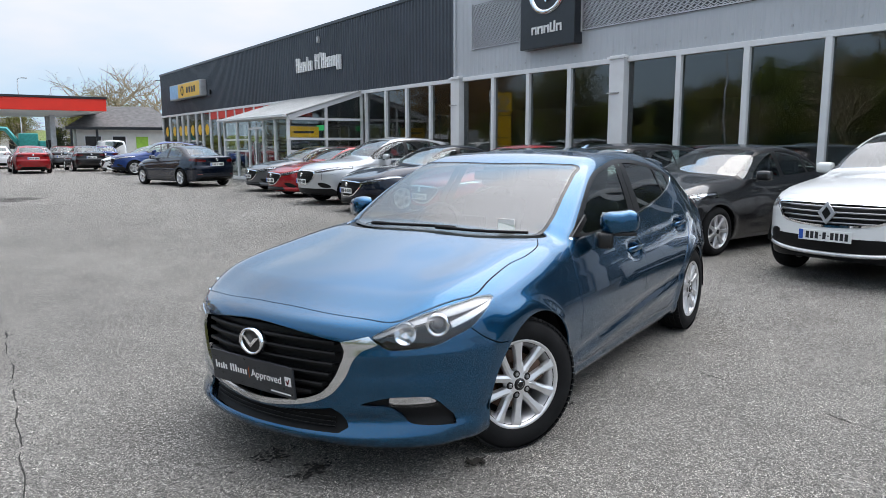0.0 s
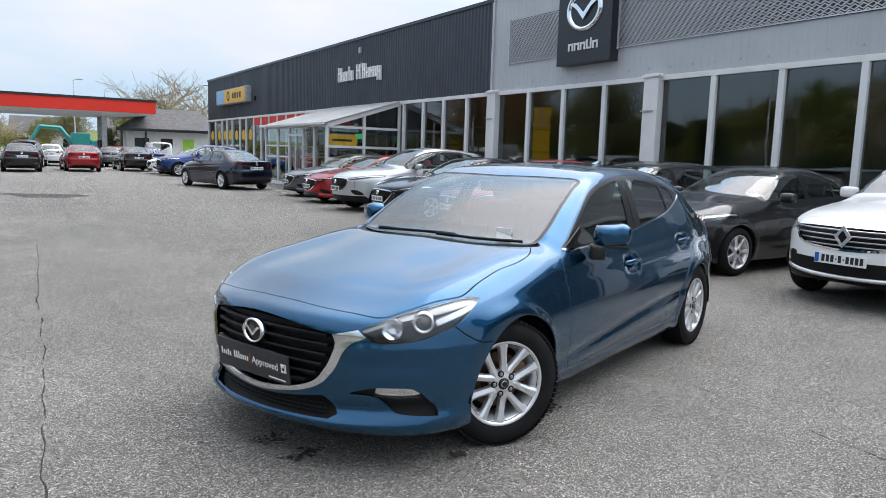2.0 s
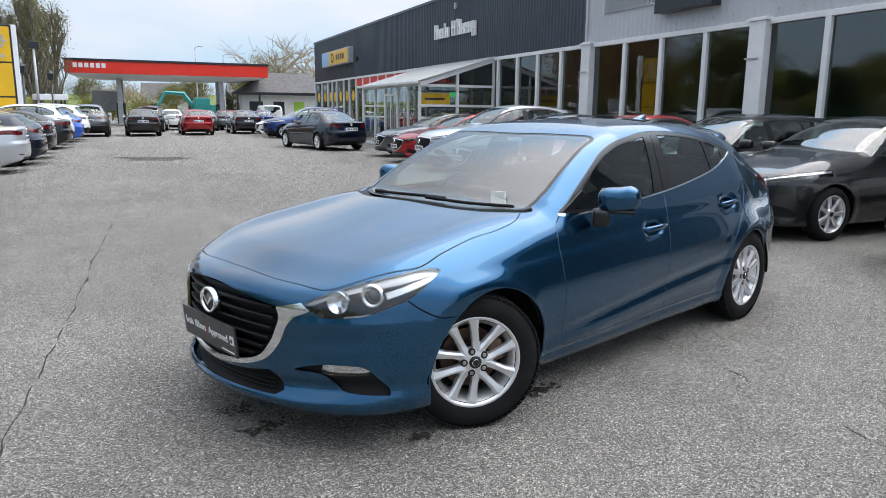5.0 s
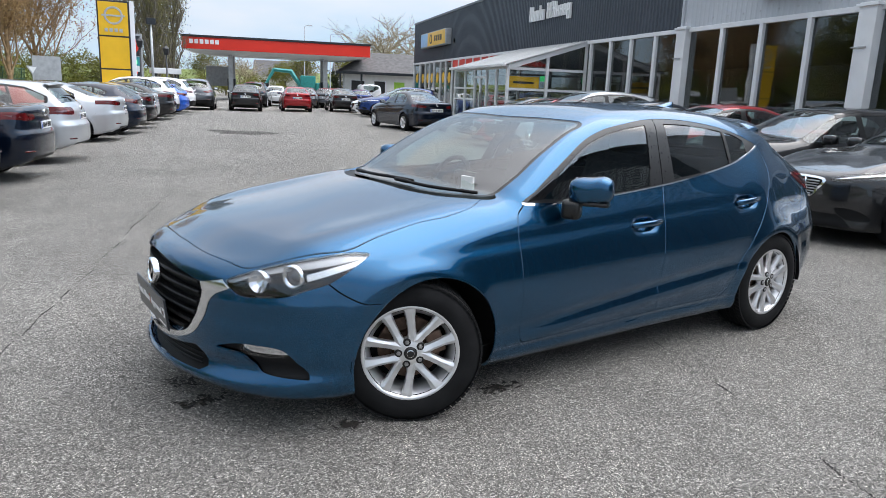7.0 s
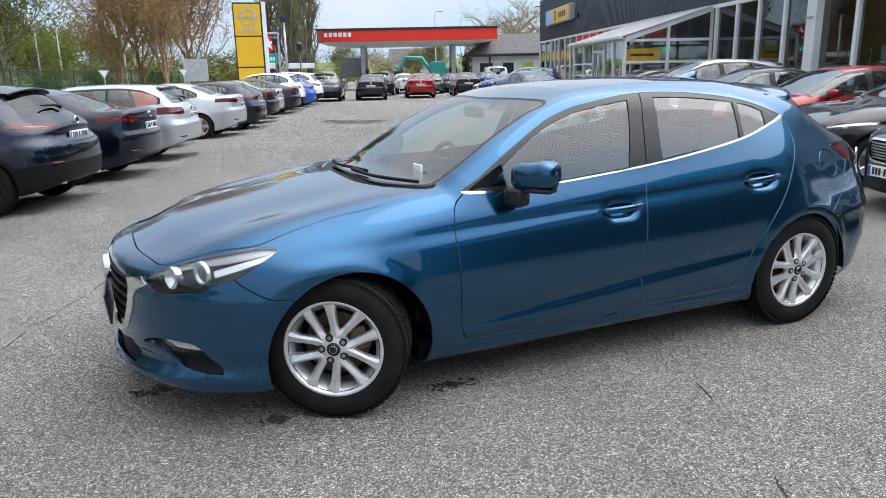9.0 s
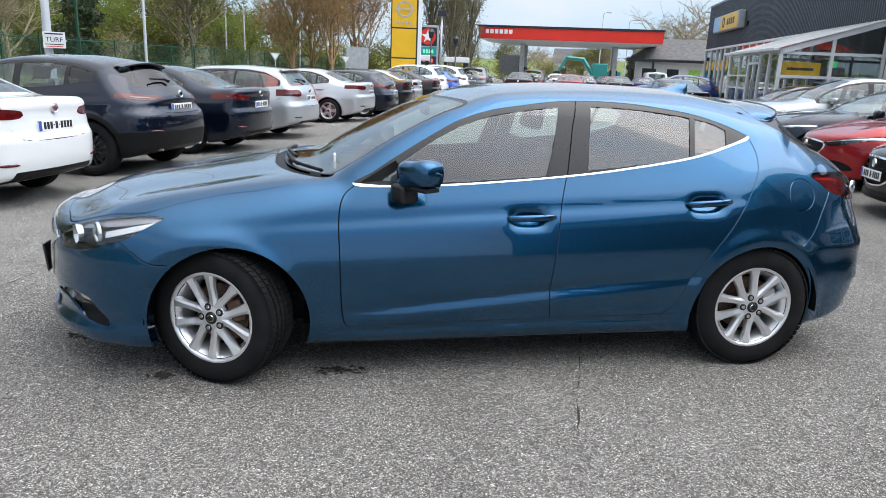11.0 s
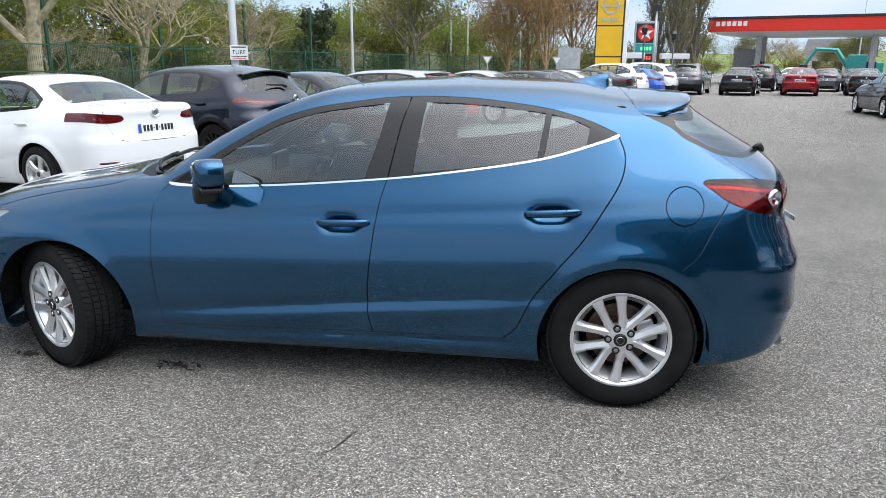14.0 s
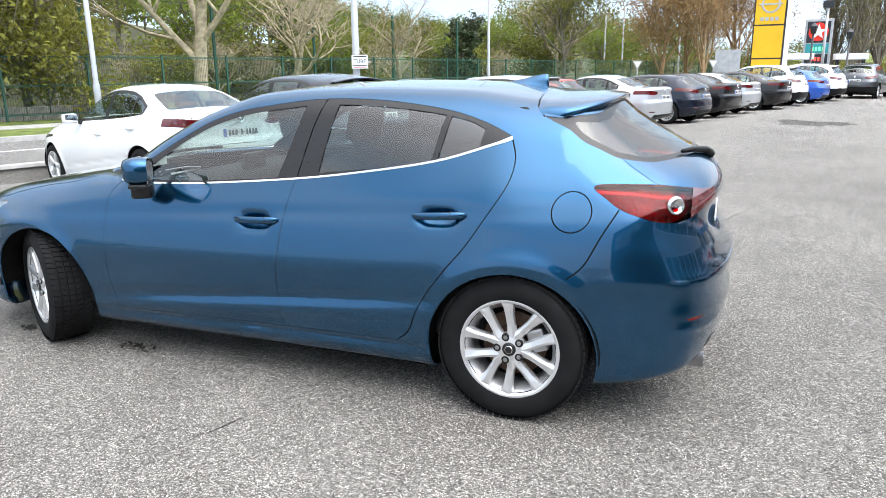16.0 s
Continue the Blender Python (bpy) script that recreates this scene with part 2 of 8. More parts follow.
CLOTH = mat("seat_cloth", (0.03, 0.03, 0.033), 0.85, vary=0.3, scale=25, bump=0.001, bump_scale=400)
LINER = mat("wheel_arch_liner", (0.004, 0.004, 0.004), 0.9)
WHITEPVC = mat("white_frame", (0.72, 0.73, 0.74), 0.4, vary=0.06, scale=2, bump=0.0006, bump_scale=40)
CLAD = mat("anthracite_cladding", (0.052, 0.062, 0.078), 0.42, 0.1, vary=0.12, scale=0.8, bump=0.0008, bump_scale=30)
LIGHTCLAD = mat("pale_grey_cladding", (0.45, 0.47, 0.5), 0.45, 0.1, vary=0.08, scale=0.6, bump=0.0008, bump_scale=30)
MESHM = mat("aluminium_mesh", (0.55, 0.56, 0.58), 0.4, 0.4, vary=0.1)
SIGNBLACK = mat("sign_black", (0.018, 0.021, 0.026), 0.3, vary=0.1)
SIGNWHITE = mat("sign_white", (0.8, 0.8, 0.8), 0.35, vary=0.03)
YELLOW = mat("sign_yellow", (0.78, 0.44, 0.012), 0.4, vary=0.07, scale=1.5)
SIGNRED = mat("sign_red", (0.72, 0.028, 0.012), 0.4, vary=0.06, scale=0.8)
TEAL = mat("sign_teal", (0.02, 0.28, 0.3), 0.4)
GALV = mat("galvanised_steel", (0.42, 0.43, 0.44), 0.5, 0.5, vary=0.15, scale=4)
POLEGREY = mat("painted_pole", (0.34, 0.36, 0.38), 0.5, 0.1, vary=0.1, scale=3)
FENCEGREEN = mat("green_fence", (0.011, 0.065, 0.042), 0.5, vary=0.2)
CONCRETE = mat("concrete", (0.34, 0.33, 0.31), 0.9, vary=0.2, scale=5, bump=0.003, bump_scale=40)
STONE = mat("stone_wall", (0.2, 0.18, 0.15), 0.95, vary=0.4, scale=3, bump=0.02, bump_scale=14)
GRASS = mat("grass", (0.09, 0.15, 0.025), 0.9, vary=0.5, scale=2.5, bump=0.03, bump_scale=60, second=(0.2, 0.25, 0.05))
SLATE = mat("roof_slate", (0.1, 0.095, 0.095), 0.7, vary=0.3, scale=3)
RENDERW = mat("white_render", (0.7, 0.69, 0.66), 0.8, vary=0.08, scale=2, bump=0.002, bump_scale=50)
SHOWFLOOR = mat("showroom_floor", (0.3, 0.29, 0.27), 0.3, vary=0.1)
SHOWWALL = mat("showroom_wall", (0.42, 0.42, 0.41), 0.7, vary=0.08)

for dull in (BLACK, GAPDARK, RUBBER, CABIN, CLOTH, LINER):
    dull.node_tree.nodes["Principled BSDF"].inputs["Specular IOR Level"].default_value = 0.18


# ---- building blocks ----
def part(name, bm, material, parent=None, label="", smooth=False):
    """Links a bmesh as one mesh object, under a thing or a part."""
    me = bpy.data.meshes.new(name)
    bm.to_mesh(me)
    bm.free()
    me.materials.append(material)
    if smooth:
        for p in me.polygons:
            p.use_smooth = True
    ob = new(name, me)
    ob.parent = parent
    if label:
        ob["label"] = label
    return ob


def thing(name, label, category, m=Matrix(), group="", kind=""):
    ob = new(name)
    ob.empty_display_size = 0.2
    ob.matrix_world = m
    return tagged(ob, label, category, group, kind)


def box(bm, x0, x1, y0, y1, z0, z1, bevel=0.0, m=None):
    vs = [bm.verts.new((x, y, z)) for x in (x0, x1) for y in (y0, y1) for z in (z0, z1)]
    fs = [bm.faces.new([vs[i] for i in q]) for q in ((0, 1, 3, 2), (4, 6, 7, 5), (0, 4, 5, 1), (2, 3, 7, 6), (0, 2, 6, 4), (1, 5, 7, 3))]
    if bevel:
        es = list({e for f in fs for e in f.edges})
        vs = list({v for f in bmesh.ops.bevel(bm, geom=es, offset=bevel, segments=2, affect="EDGES", profile=0.6)["faces"] for v in f.verts} | {v for v in vs if v.is_valid})
    if m is not None:
        bmesh.ops.transform(bm, matrix=m, verts=[v for v in vs if v.is_valid])
    return bm


def boxes(*rows, bevel=0.0):
    bm = bmesh.new()
    for r in rows:
        box(bm, *r, bevel=bevel)
    return bm


def tube(bm, pts, radii, sides=8, cap=True):
    """A round tube through points, with a radius at each."""
    pts = [Vector(p) for p in pts]
    if not isinstance(radii, (list, tuple)):
        radii = [radii] * len(pts)
    rings = []
    for i, p in enumerate(pts):
        d = (pts[min(i + 1, len(pts) - 1)] - pts[max(i - 1, 0)]).normalized()
        a = d.orthogonal().normalized() if i == 0 else (a - d * a.dot(d)).normalized()
        b = d.cross(a)
        rings.append([bm.verts.new(p + radii[i] * (math.cos(2 * math.pi * k / sides) * a + math.sin(2 * math.pi * k / sides) * b)) for k in range(sides)])
    for r0, r1 in zip(rings, rings[1:]):
        for k in range(sides):
            bm.faces.new((r0[k], r0[(k + 1) % sides], r1[(k + 1) % sides], r1[k]))
    if cap:
        bm.faces.new(rings[0][::-1])
        bm.faces.new(rings[-1])
    return bm


def lathe(profile, sides=48, axis="y"):
    """A turned shape: profile of (radius, along) about the y axis."""
    bm = bmesh.new()
    rings = []
    for r, h in profile:
        rings.append([bm.verts.new((r * math.cos(2 * math.pi * k / sides), h, r * math.sin(2 * math.pi * k / sides))) for k in range(sides)])
    for r0, r1 in zip(rings, rings[1:]):
        for k in range(sides):
            bm.faces.new((r0[k], r1[k], r1[(k + 1) % sides], r0[(k + 1) % sides]))
    return bm


def extrude_outline(pts, depth, plane="xz"):
    """A solid plate from a closed outline, thick along the third axis from 0 to depth."""
    bm = bmesh.new()
    put = {"xz": lambda a, b, h: (a, h, b), "yz": lambda a, b, h: (h, a, b), "xy": lambda a, b, h: (a, b, h)}[plane]
    lo, hi = [bm.verts.new(put(a, b, 0)) for a, b in pts], [bm.verts.new(put(a, b, depth)) for a, b in pts]
    bm.faces.new(lo)
    bm.faces.new(hi[::-1])
    k = len(pts)
    for i in range(k):
        bm.faces.new((lo[i], hi[i], hi[(i + 1) % k], lo[(i + 1) % k]))
    bmesh.ops.recalc_face_normals(bm, faces=bm.faces)
    return bm


def words(name, text, size, depth, material, parent, m, label="", squeeze=1.0):
    """Raised lettering in the built-in font, centred, as a mesh."""
    cu = bpy.data.curves.new(name, "FONT")
    cu.body, cu.size, cu.extrude, cu.align_x, cu.align_y = text, size, depth, "CENTER", "CENTER"
    tmp = new(name + "_curve", cu)
    me = bpy.data.meshes.new_from_object(tmp.evaluated_get(bpy.context.evaluated_depsgraph_get()))
    bpy.data.objects.remove(tmp)
    me.materials.clear()
    me.materials.append(material)
    ob = new(name, me)
    ob.parent = parent
    ob.matrix_basis = m @ Matrix.Diagonal((squeeze, 1, 1, 1))
    if label:
        ob["label"] = label
    return ob


# ---- car bodies: a smooth skin as a level set, cut into panels ----
def curve(points):
    """A smooth curve through (x, value) pairs that never overshoots; flat slopes outside."""
    xs, ys = np.array([p[0] for p in points], float), np.array([p[1] for p in points], float)
    h, d = np.diff(xs), np.diff(ys) / np.diff(xs)
    m = np.zeros(len(xs))
    m[0], m[-1] = d[0], d[-1]
    for i in range(1, len(xs) - 1):
        if d[i - 1] * d[i] > 0:
            w1, w2 = 2 * h[i] + h[i - 1], h[i] + 2 * h[i - 1]
            m[i] = (w1 + w2) / (w1 / d[i - 1] + w2 / d[i])

    def at(x):
        x = np.asarray(x, float)
        xc = np.clip(x, xs[0], xs[-1])
        i = np.clip(np.searchsorted(xs, xc) - 1, 0, len(h) - 1)
        t = (xc - xs[i]) / h[i]
        v = ys[i] * (2 * t**3 - 3 * t**2 + 1) + h[i] * m[i] * (t**3 - 2 * t**2 + t) + ys[i + 1] * (3 * t**2 - 2 * t**3) + h[i] * m[i + 1] * (t**3 - t**2)
        return v + (x - xc) * np.where(x < xs[0], m[0], m[-1])

    return at


def smax(a, b, k):
    h = np.maximum(k - np.abs(a - b), 0) / k
    return np.maximum(a, b) + h * h * k * 0.25


class Body:
    """The level set of a car's skin: side, top, nose, tail and floor blended. x runs to the tail, y to the car's right."""

    def __init__(self, s):
        self.s = s
        self.top, self.belt, self.plan = curve(s["top"]), curve(s["belt"]), curve(s["plan"])
        self.sect, self.nose, self.tail = curve(s["sect"]), curve(s["nose"]), curve(s["tail"])
        self.bend, self.crown, self.floor = curve(s["bend"]), curve(s["crown"]), curve(s["floor"])
        self.round = curve(s["round"])
        self.lean, self.waist = curve(s["lean"]), curve(s["waist"])

    def __call__(self, p):
        s = self.s
        x, ay, z = p[..., 0], np.abs(p[..., 1]), p[..., 2]
        w, zb = self.plan(x), self.belt(x)
        q = z - zb
        up, waist, lean = np.clip(z / zb, 0, 1), self.waist(x), self.lean(x)
        low = w * (self.sect(up) + (waist - float(self.sect(1.0))) * up**5)
        wide = np.where(q < 0, low, w * waist - lean * np.maximum(q, 0) - s["barrel"] * np.maximum(q, 0) ** 2)
        for xa in s["axles"]:
            r = np.hypot(x - xa, z - s["wheel_r"])
            wide = wide + s["flare"] * np.exp(-(((r - s["arch_r"] - 0.015) / 0.05) ** 2)) * (q < 0.1)
        for (xc, zc, sx, sz, amp, tilt) in s.get("dents", ()):
            zz = z - zc - tilt * (x - xc)
            wide = wide + amp * np.exp(-(((x - xc) / sx) ** 4) - (zz / sz) ** 2)
        f = (ay - wide) / np.sqrt(1 + 0.6 * lean**2)
        xs = x + self.bend(x) * ay**2
        zt = self.top(xs) - self.crown(x) * ay**2
        for (xc, yc, sx, sy, amp) in s.get("humps", ()):
            zt = zt + amp * np.exp(-(((x - xc) / sx) ** 2) - ((ay - yc) / sy) ** 2)
        g = (self.top(xs + 0.02) - self.top(xs - 0.02)) / 0.04
        f = smax(f, (z - zt) / np.sqrt(1 + g * g), self.round(x))
        front, back = np.zeros_like(z), np.zeros_like(z)
        for (yc, zc, sy, sz, amp) in s.get("nose_dents", ()):
            front = front + amp * np.exp(-(((ay - yc) / sy) ** 4) - ((z - zc) / sz) ** 2)
        for (yc, zc, sy, sz, amp) in s.get("tail_dents", ()):
            back = back + amp * np.exp(-(((ay - yc) / sy) ** 4) - ((z - zc) / sz) ** 2)
        a, b = s["nose_bow"]
        f = smax(f, (self.nose(z) + front + a * ay**2 + b * ay**6 - x) / np.sqrt(1 + (2 * a * ay + 6 * b * ay**5) ** 2), s["nose_round"])
        a, b = s["tail_bow"]
        f = smax(f, (x - self.tail(z) - back + a * ay**2 + b * ay**6) / np.sqrt(1 + (2 * a * ay + 6 * b * ay**5) ** 2), s["tail_round"])
        return smax(f, self.floor(x) - z, 0.05)

    def grad(self, p, e=0.004):
        g = np.stack([self(p + e * np.eye(3)[k]) - self(p - e * np.eye(3)[k]) for k in range(3)], -1) / (2 * e)
        return g


def skin(body, step):
    """Triangles of the level set: surface nets, then pulled onto the true surface. Returns places, faces and normals."""
    s = body.s
    lo = np.array([s["x0"] - 0.08, -s["half"] - 0.08, 0.06])
    n = np.ceil((np.array([s["x1"] + 0.08, s["half"] + 0.08, s["high"] + 0.08]) - lo) / step).astype(int) + 1
    n[1] += 1 - n[1] % 2
    lo[1] = -step * (n[1] - 1) / 2 + 0.0
    ax = [lo[k] + step * np.arange(n[k]) for k in range(3)]
    grid = np.stack(np.meshgrid(*ax, indexing="ij"), -1)
    v = body(grid)
    inside = v < 0
    total, count = np.zeros((*(n - 1), 3)), np.zeros(tuple(n - 1))
    for axis in range(3):
        o = [k for k in range(3) if k != axis]
        a = [slice(None)] * 3
        b = [slice(None)] * 3
        a[axis], b[axis] = slice(0, -1), slice(1, None)
        v0, v1, p0 = v[tuple(a)], v[tuple(b)], grid[tuple(a)]
        cross = (v0 < 0) != (v1 < 0)
        t = np.where(cross, v0 / np.where(cross, v0 - v1, 1), 0)
        q = p0.copy()
        q[..., axis] += t * step
        for i in (0, 1):
            for j in (0, 1):
                c = [slice(None)] * 3
                c[o[0]] = slice(0, -1) if i == 0 else slice(1, None)
                c[o[1]] = slice(0, -1) if j == 0 else slice(1, None)
                total += np.where(cross[tuple(c)][..., None], q[tuple(c)], 0)
                count += cross[tuple(c)]
    used = count > 0
    index = -np.ones(used.shape, int)
    index[used] = np.arange(used.sum())
    verts = total[used] / count[used][:, None]
    quads = []
    for axis in range(3):
        a, b = [slice(1, -1)] * 3, [slice(1, -1)] * 3
        a[axis], b[axis] = slice(0, -1), slice(1, None)
        i0, i1 = inside[tuple(a)], inside[tuple(b)]
        at = np.argwhere(i0 != i1)
        out = i0[tuple(at.T)]
        for k in range(3):
            if k != axis:
                at[:, k] += 1
        e1, e2 = np.eye(3, dtype=int)[(axis + 1) % 3], np.eye(3, dtype=int)[(axis + 2) % 3]
        c = np.stack([index[tuple((at - d).T)] for d in (e1 + e2, e2, 0 * e1, e1)], 1)
        c[~out] = c[~out][:, ::-1]
        quads.append(c)
    quads = np.concatenate(quads)
    for _ in range(4):
        f, g = body(verts), body.grad(verts)
        verts -= np.clip(f / (g * g).sum(-1), -step, step)[:, None] * g
    g = body.grad(verts)
    normals = g / np.linalg.norm(g, axis=1)[:, None]
    tris = np.concatenate([quads[:, [0, 1, 2]], quads[:, [0, 2, 3]]])
    return verts, tris, normals


def smooth_loop(pts, per=6):
    """A closed outline rounded through its points; a point given three times stays a corner."""
    p = np.array(pts, float)
    n = len(p)
    out = []
    for i in range(n):
        a, b, c, d = p[i - 1], p[i], p[(i + 1) % n], p[(i + 2) % n]
        t = np.linspace(0, 1, per, endpoint=False)[:, None]
        out.append(0.5 * (2 * b + (c - a) * t + (2 * a - 5 * b + 4 * c - d) * t**2 + (3 * b - a - 3 * c + d) * t**3))
    out = np.concatenate(out)
    keep = np.linalg.norm(out - np.roll(out, 1, 0), axis=1) > 1e-5
    return out[keep]


def loop_distance(q, loop):
    """Signed distance of plane points to a closed outline, negative inside."""
    a, b = loop, np.roll(loop, -1, 0)
    best, odd = np.full(len(q), 1e9), np.zeros(len(q), bool)
    for p0, p1 in zip(a, b):
        e = p1 - p0
        w = q - p0
        t = np.clip((w @ e) / (e @ e), 0, 1)
        best = np.minimum(best, ((w - t[:, None] * e) ** 2).sum(1))
        if p0[1] != p1[1]:
            up = (p0[1] > q[:, 1]) != (p1[1] > q[:, 1])
            odd ^= up & (q[:, 0] < e[0] * (q[:, 1] - p0[1]) / e[1] + p0[0])
    return np.where(odd, -1, 1) * np.sqrt(best)


def line_distance(q, line):
    best = np.full(len(q), 1e9)
    for p0, p1 in zip(line, line[1:]):
        e = p1 - p0
        w = q - p0
        t = np.clip((w @ e) / max(e @ e, 1e-12), 0, 1)
        best = np.minimum(best, ((w - t[:, None] * e) ** 2).sum(1))
    return np.sqrt(best)


def smooth_line(pts, per=8):
    p = np.array(pts, float)
    p = np.concatenate([[2 * p[0] - p[1]], p, [2 * p[-1] - p[-2]]])
    out = []
    for a, b, c, d in zip(p, p[1:], p[2:], p[3:]):
        t = np.linspace(0, 1, per, endpoint=False)[:, None]
        out.append(0.5 * (2 * b + (c - a) * t + (2 * a - 5 * b + 4 * c - d) * t**2 + (3 * b - a - 3 * c + d) * t**3))
    return np.concatenate(out + [p[-2:-1]])


def cut(shell, field):
    """Cuts a shell (places, triangles, normals) along field = 0. Returns the part inside (field < 0) and the rest."""
    v, t, n = shell
    f = field(v)
    f = np.where(np.abs(f) < 1e-6, 1e-6, f)
    sign = f[t] < 0
    k = sign.sum(1)
    mixed = np.argwhere((k == 1) | (k == 2))[:, 0]
    if not len(mixed):
        return tidy(v, t[k == 3], n), tidy(v, t[k == 0], n)
    extra, extra_n, seen, ins, outs = [], [], {}, [], []
    base = len(v)

    def mid(i, j):
        key = (i, j) if i < j else (j, i)
        if key not in seen:
            s = f[i] / (f[i] - f[j])
            extra.append(v[i] + s * (v[j] - v[i]))
            m = n[i] + s * (n[j] - n[i])
            extra_n.append(m / (np.linalg.norm(m) + 1e-12))
            seen[key] = base + len(extra) - 1
        return seen[key]

    for i in mixed:
        a, b, c = (int(q) for q in t[i])
        for _ in range(3):
            if (f[a] < 0) != (f[b] < 0) and (f[a] < 0) != (f[c] < 0):
                break
            a, b, c = b, c, a
        ab, ac = mid(a, b), mid(a, c)
        one, two = (ins, outs) if f[a] < 0 else (outs, ins)
        one.append((a, ab, ac))
        two += [(ab, b, c), (ab, c, ac)]
    v2, n2 = np.concatenate([v, extra]), np.concatenate([n, extra_n])
    return tidy(v2, np.concatenate([t[k == 3], np.array(ins, int).reshape(-1, 3)]), n2), tidy(v2, np.concatenate([t[k == 0], np.array(outs, int).reshape(-1, 3)]), n2)


def tidy(v, t, n):
    if not len(t):
        return np.zeros((0, 3)), np.zeros((0, 3), int), np.zeros((0, 3))
    ids, t = np.unique(t, return_inverse=True)
    return v[ids], t.reshape(-1, 3), n[ids]


def refine(shell, field, reach):
    """Splits the triangles near field = 0, each in four, once for each reach, so that a fine groove can be cut."""
    v, t, n = shell
    for r in reach:
        f = field(v)
        span = np.max([np.linalg.norm(v[t[:, i]] - v[t[:, i - 1]], axis=1) for i in range(3)], axis=0)
        near = ((np.abs(f[t]).min(1) < r) | ((f[t] < 0).any(1))) & (span > 1.3 * r)
        if not near.any():
            continue
        a = t[near]
        e = np.sort(np.concatenate([a[:, [0, 1]], a[:, [1, 2]], a[:, [2, 0]]]), 1)
        u, inv = np.unique(e, axis=0, return_inverse=True)
        mid = len(v) + inv.reshape(3, -1)
        v = np.concatenate([v, (v[u[:, 0]] + v[u[:, 1]]) / 2])
        m = n[u[:, 0]] + n[u[:, 1]]
        n = np.concatenate([n, m / (np.linalg.norm(m, axis=1)[:, None] + 1e-12)])
        ab, bc, ca = mid
        t = np.concatenate([t[~near], np.stack([a[:, 0], ab, ca], 1), np.stack([ab, a[:, 1], bc], 1), np.stack([ca, bc, a[:, 2]], 1), np.stack([ab, bc, ca], 1)])
    return v, t, n


AXIS = {"side": (0, 2), "face": (1, 2), "plan": (0, 1)}


def region(loop, view, where=None, mirror=False):
    """A field that is negative inside an outline seen from the side, the front or above, where the test holds."""
    i, j = AXIS[view]

    def field(v):
        q = v[:, (i, j)].copy()
        if mirror:
            q[:, 0 if view == "face" else 1] = -np.abs(q[:, 0 if view == "face" else 1])
        d = np.full(len(v), 1.0)
        lo, hi = loop.min(0) - 0.1, loop.max(0) + 0.1
        near = ((q > lo) & (q < hi)).all(1)
        if where is not None:
            near &= where(v)
        if near.any():
            d[near] = loop_distance(q[near], loop)
        return d

    return field


def groove(line, view, width, where=None, mirror=False):
    i, j = AXIS[view]

    def field(v):
        q = v[:, (i, j)].copy()
        if mirror:
            q[:, 0 if view == "face" else 1] = -np.abs(q[:, 0 if view == "face" else 1])
        d = np.full(len(v), 1.0)
        near = ((q > line.min(0) - 0.06) & (q < line.max(0) + 0.06)).all(1)
        if where is not None:
            near &= where(v)
        if near.any():
            d[near] = line_distance(q[near], line) - width / 2
        return d

    return field


def pieces(shell):
    """The connected parts of a shell."""
    v, t, n = shell
    _, weld = np.unique(np.round(v, 5), axis=0, return_inverse=True)
    whole, t = t, weld.reshape(-1)[t]
    root = np.arange(len(v))
    while True:
        low = root[t].min(1)
        new_root = root.copy()
        for k in range(3):
            np.minimum.at(new_root, t[:, k], low)
        new_root = new_root[new_root]
        if (new_root == root).all():
            break
        root = new_root
    lab = root[t[:, 0]]
    return [tidy(v, whole[lab == r], n) for r in np.unique(lab)]


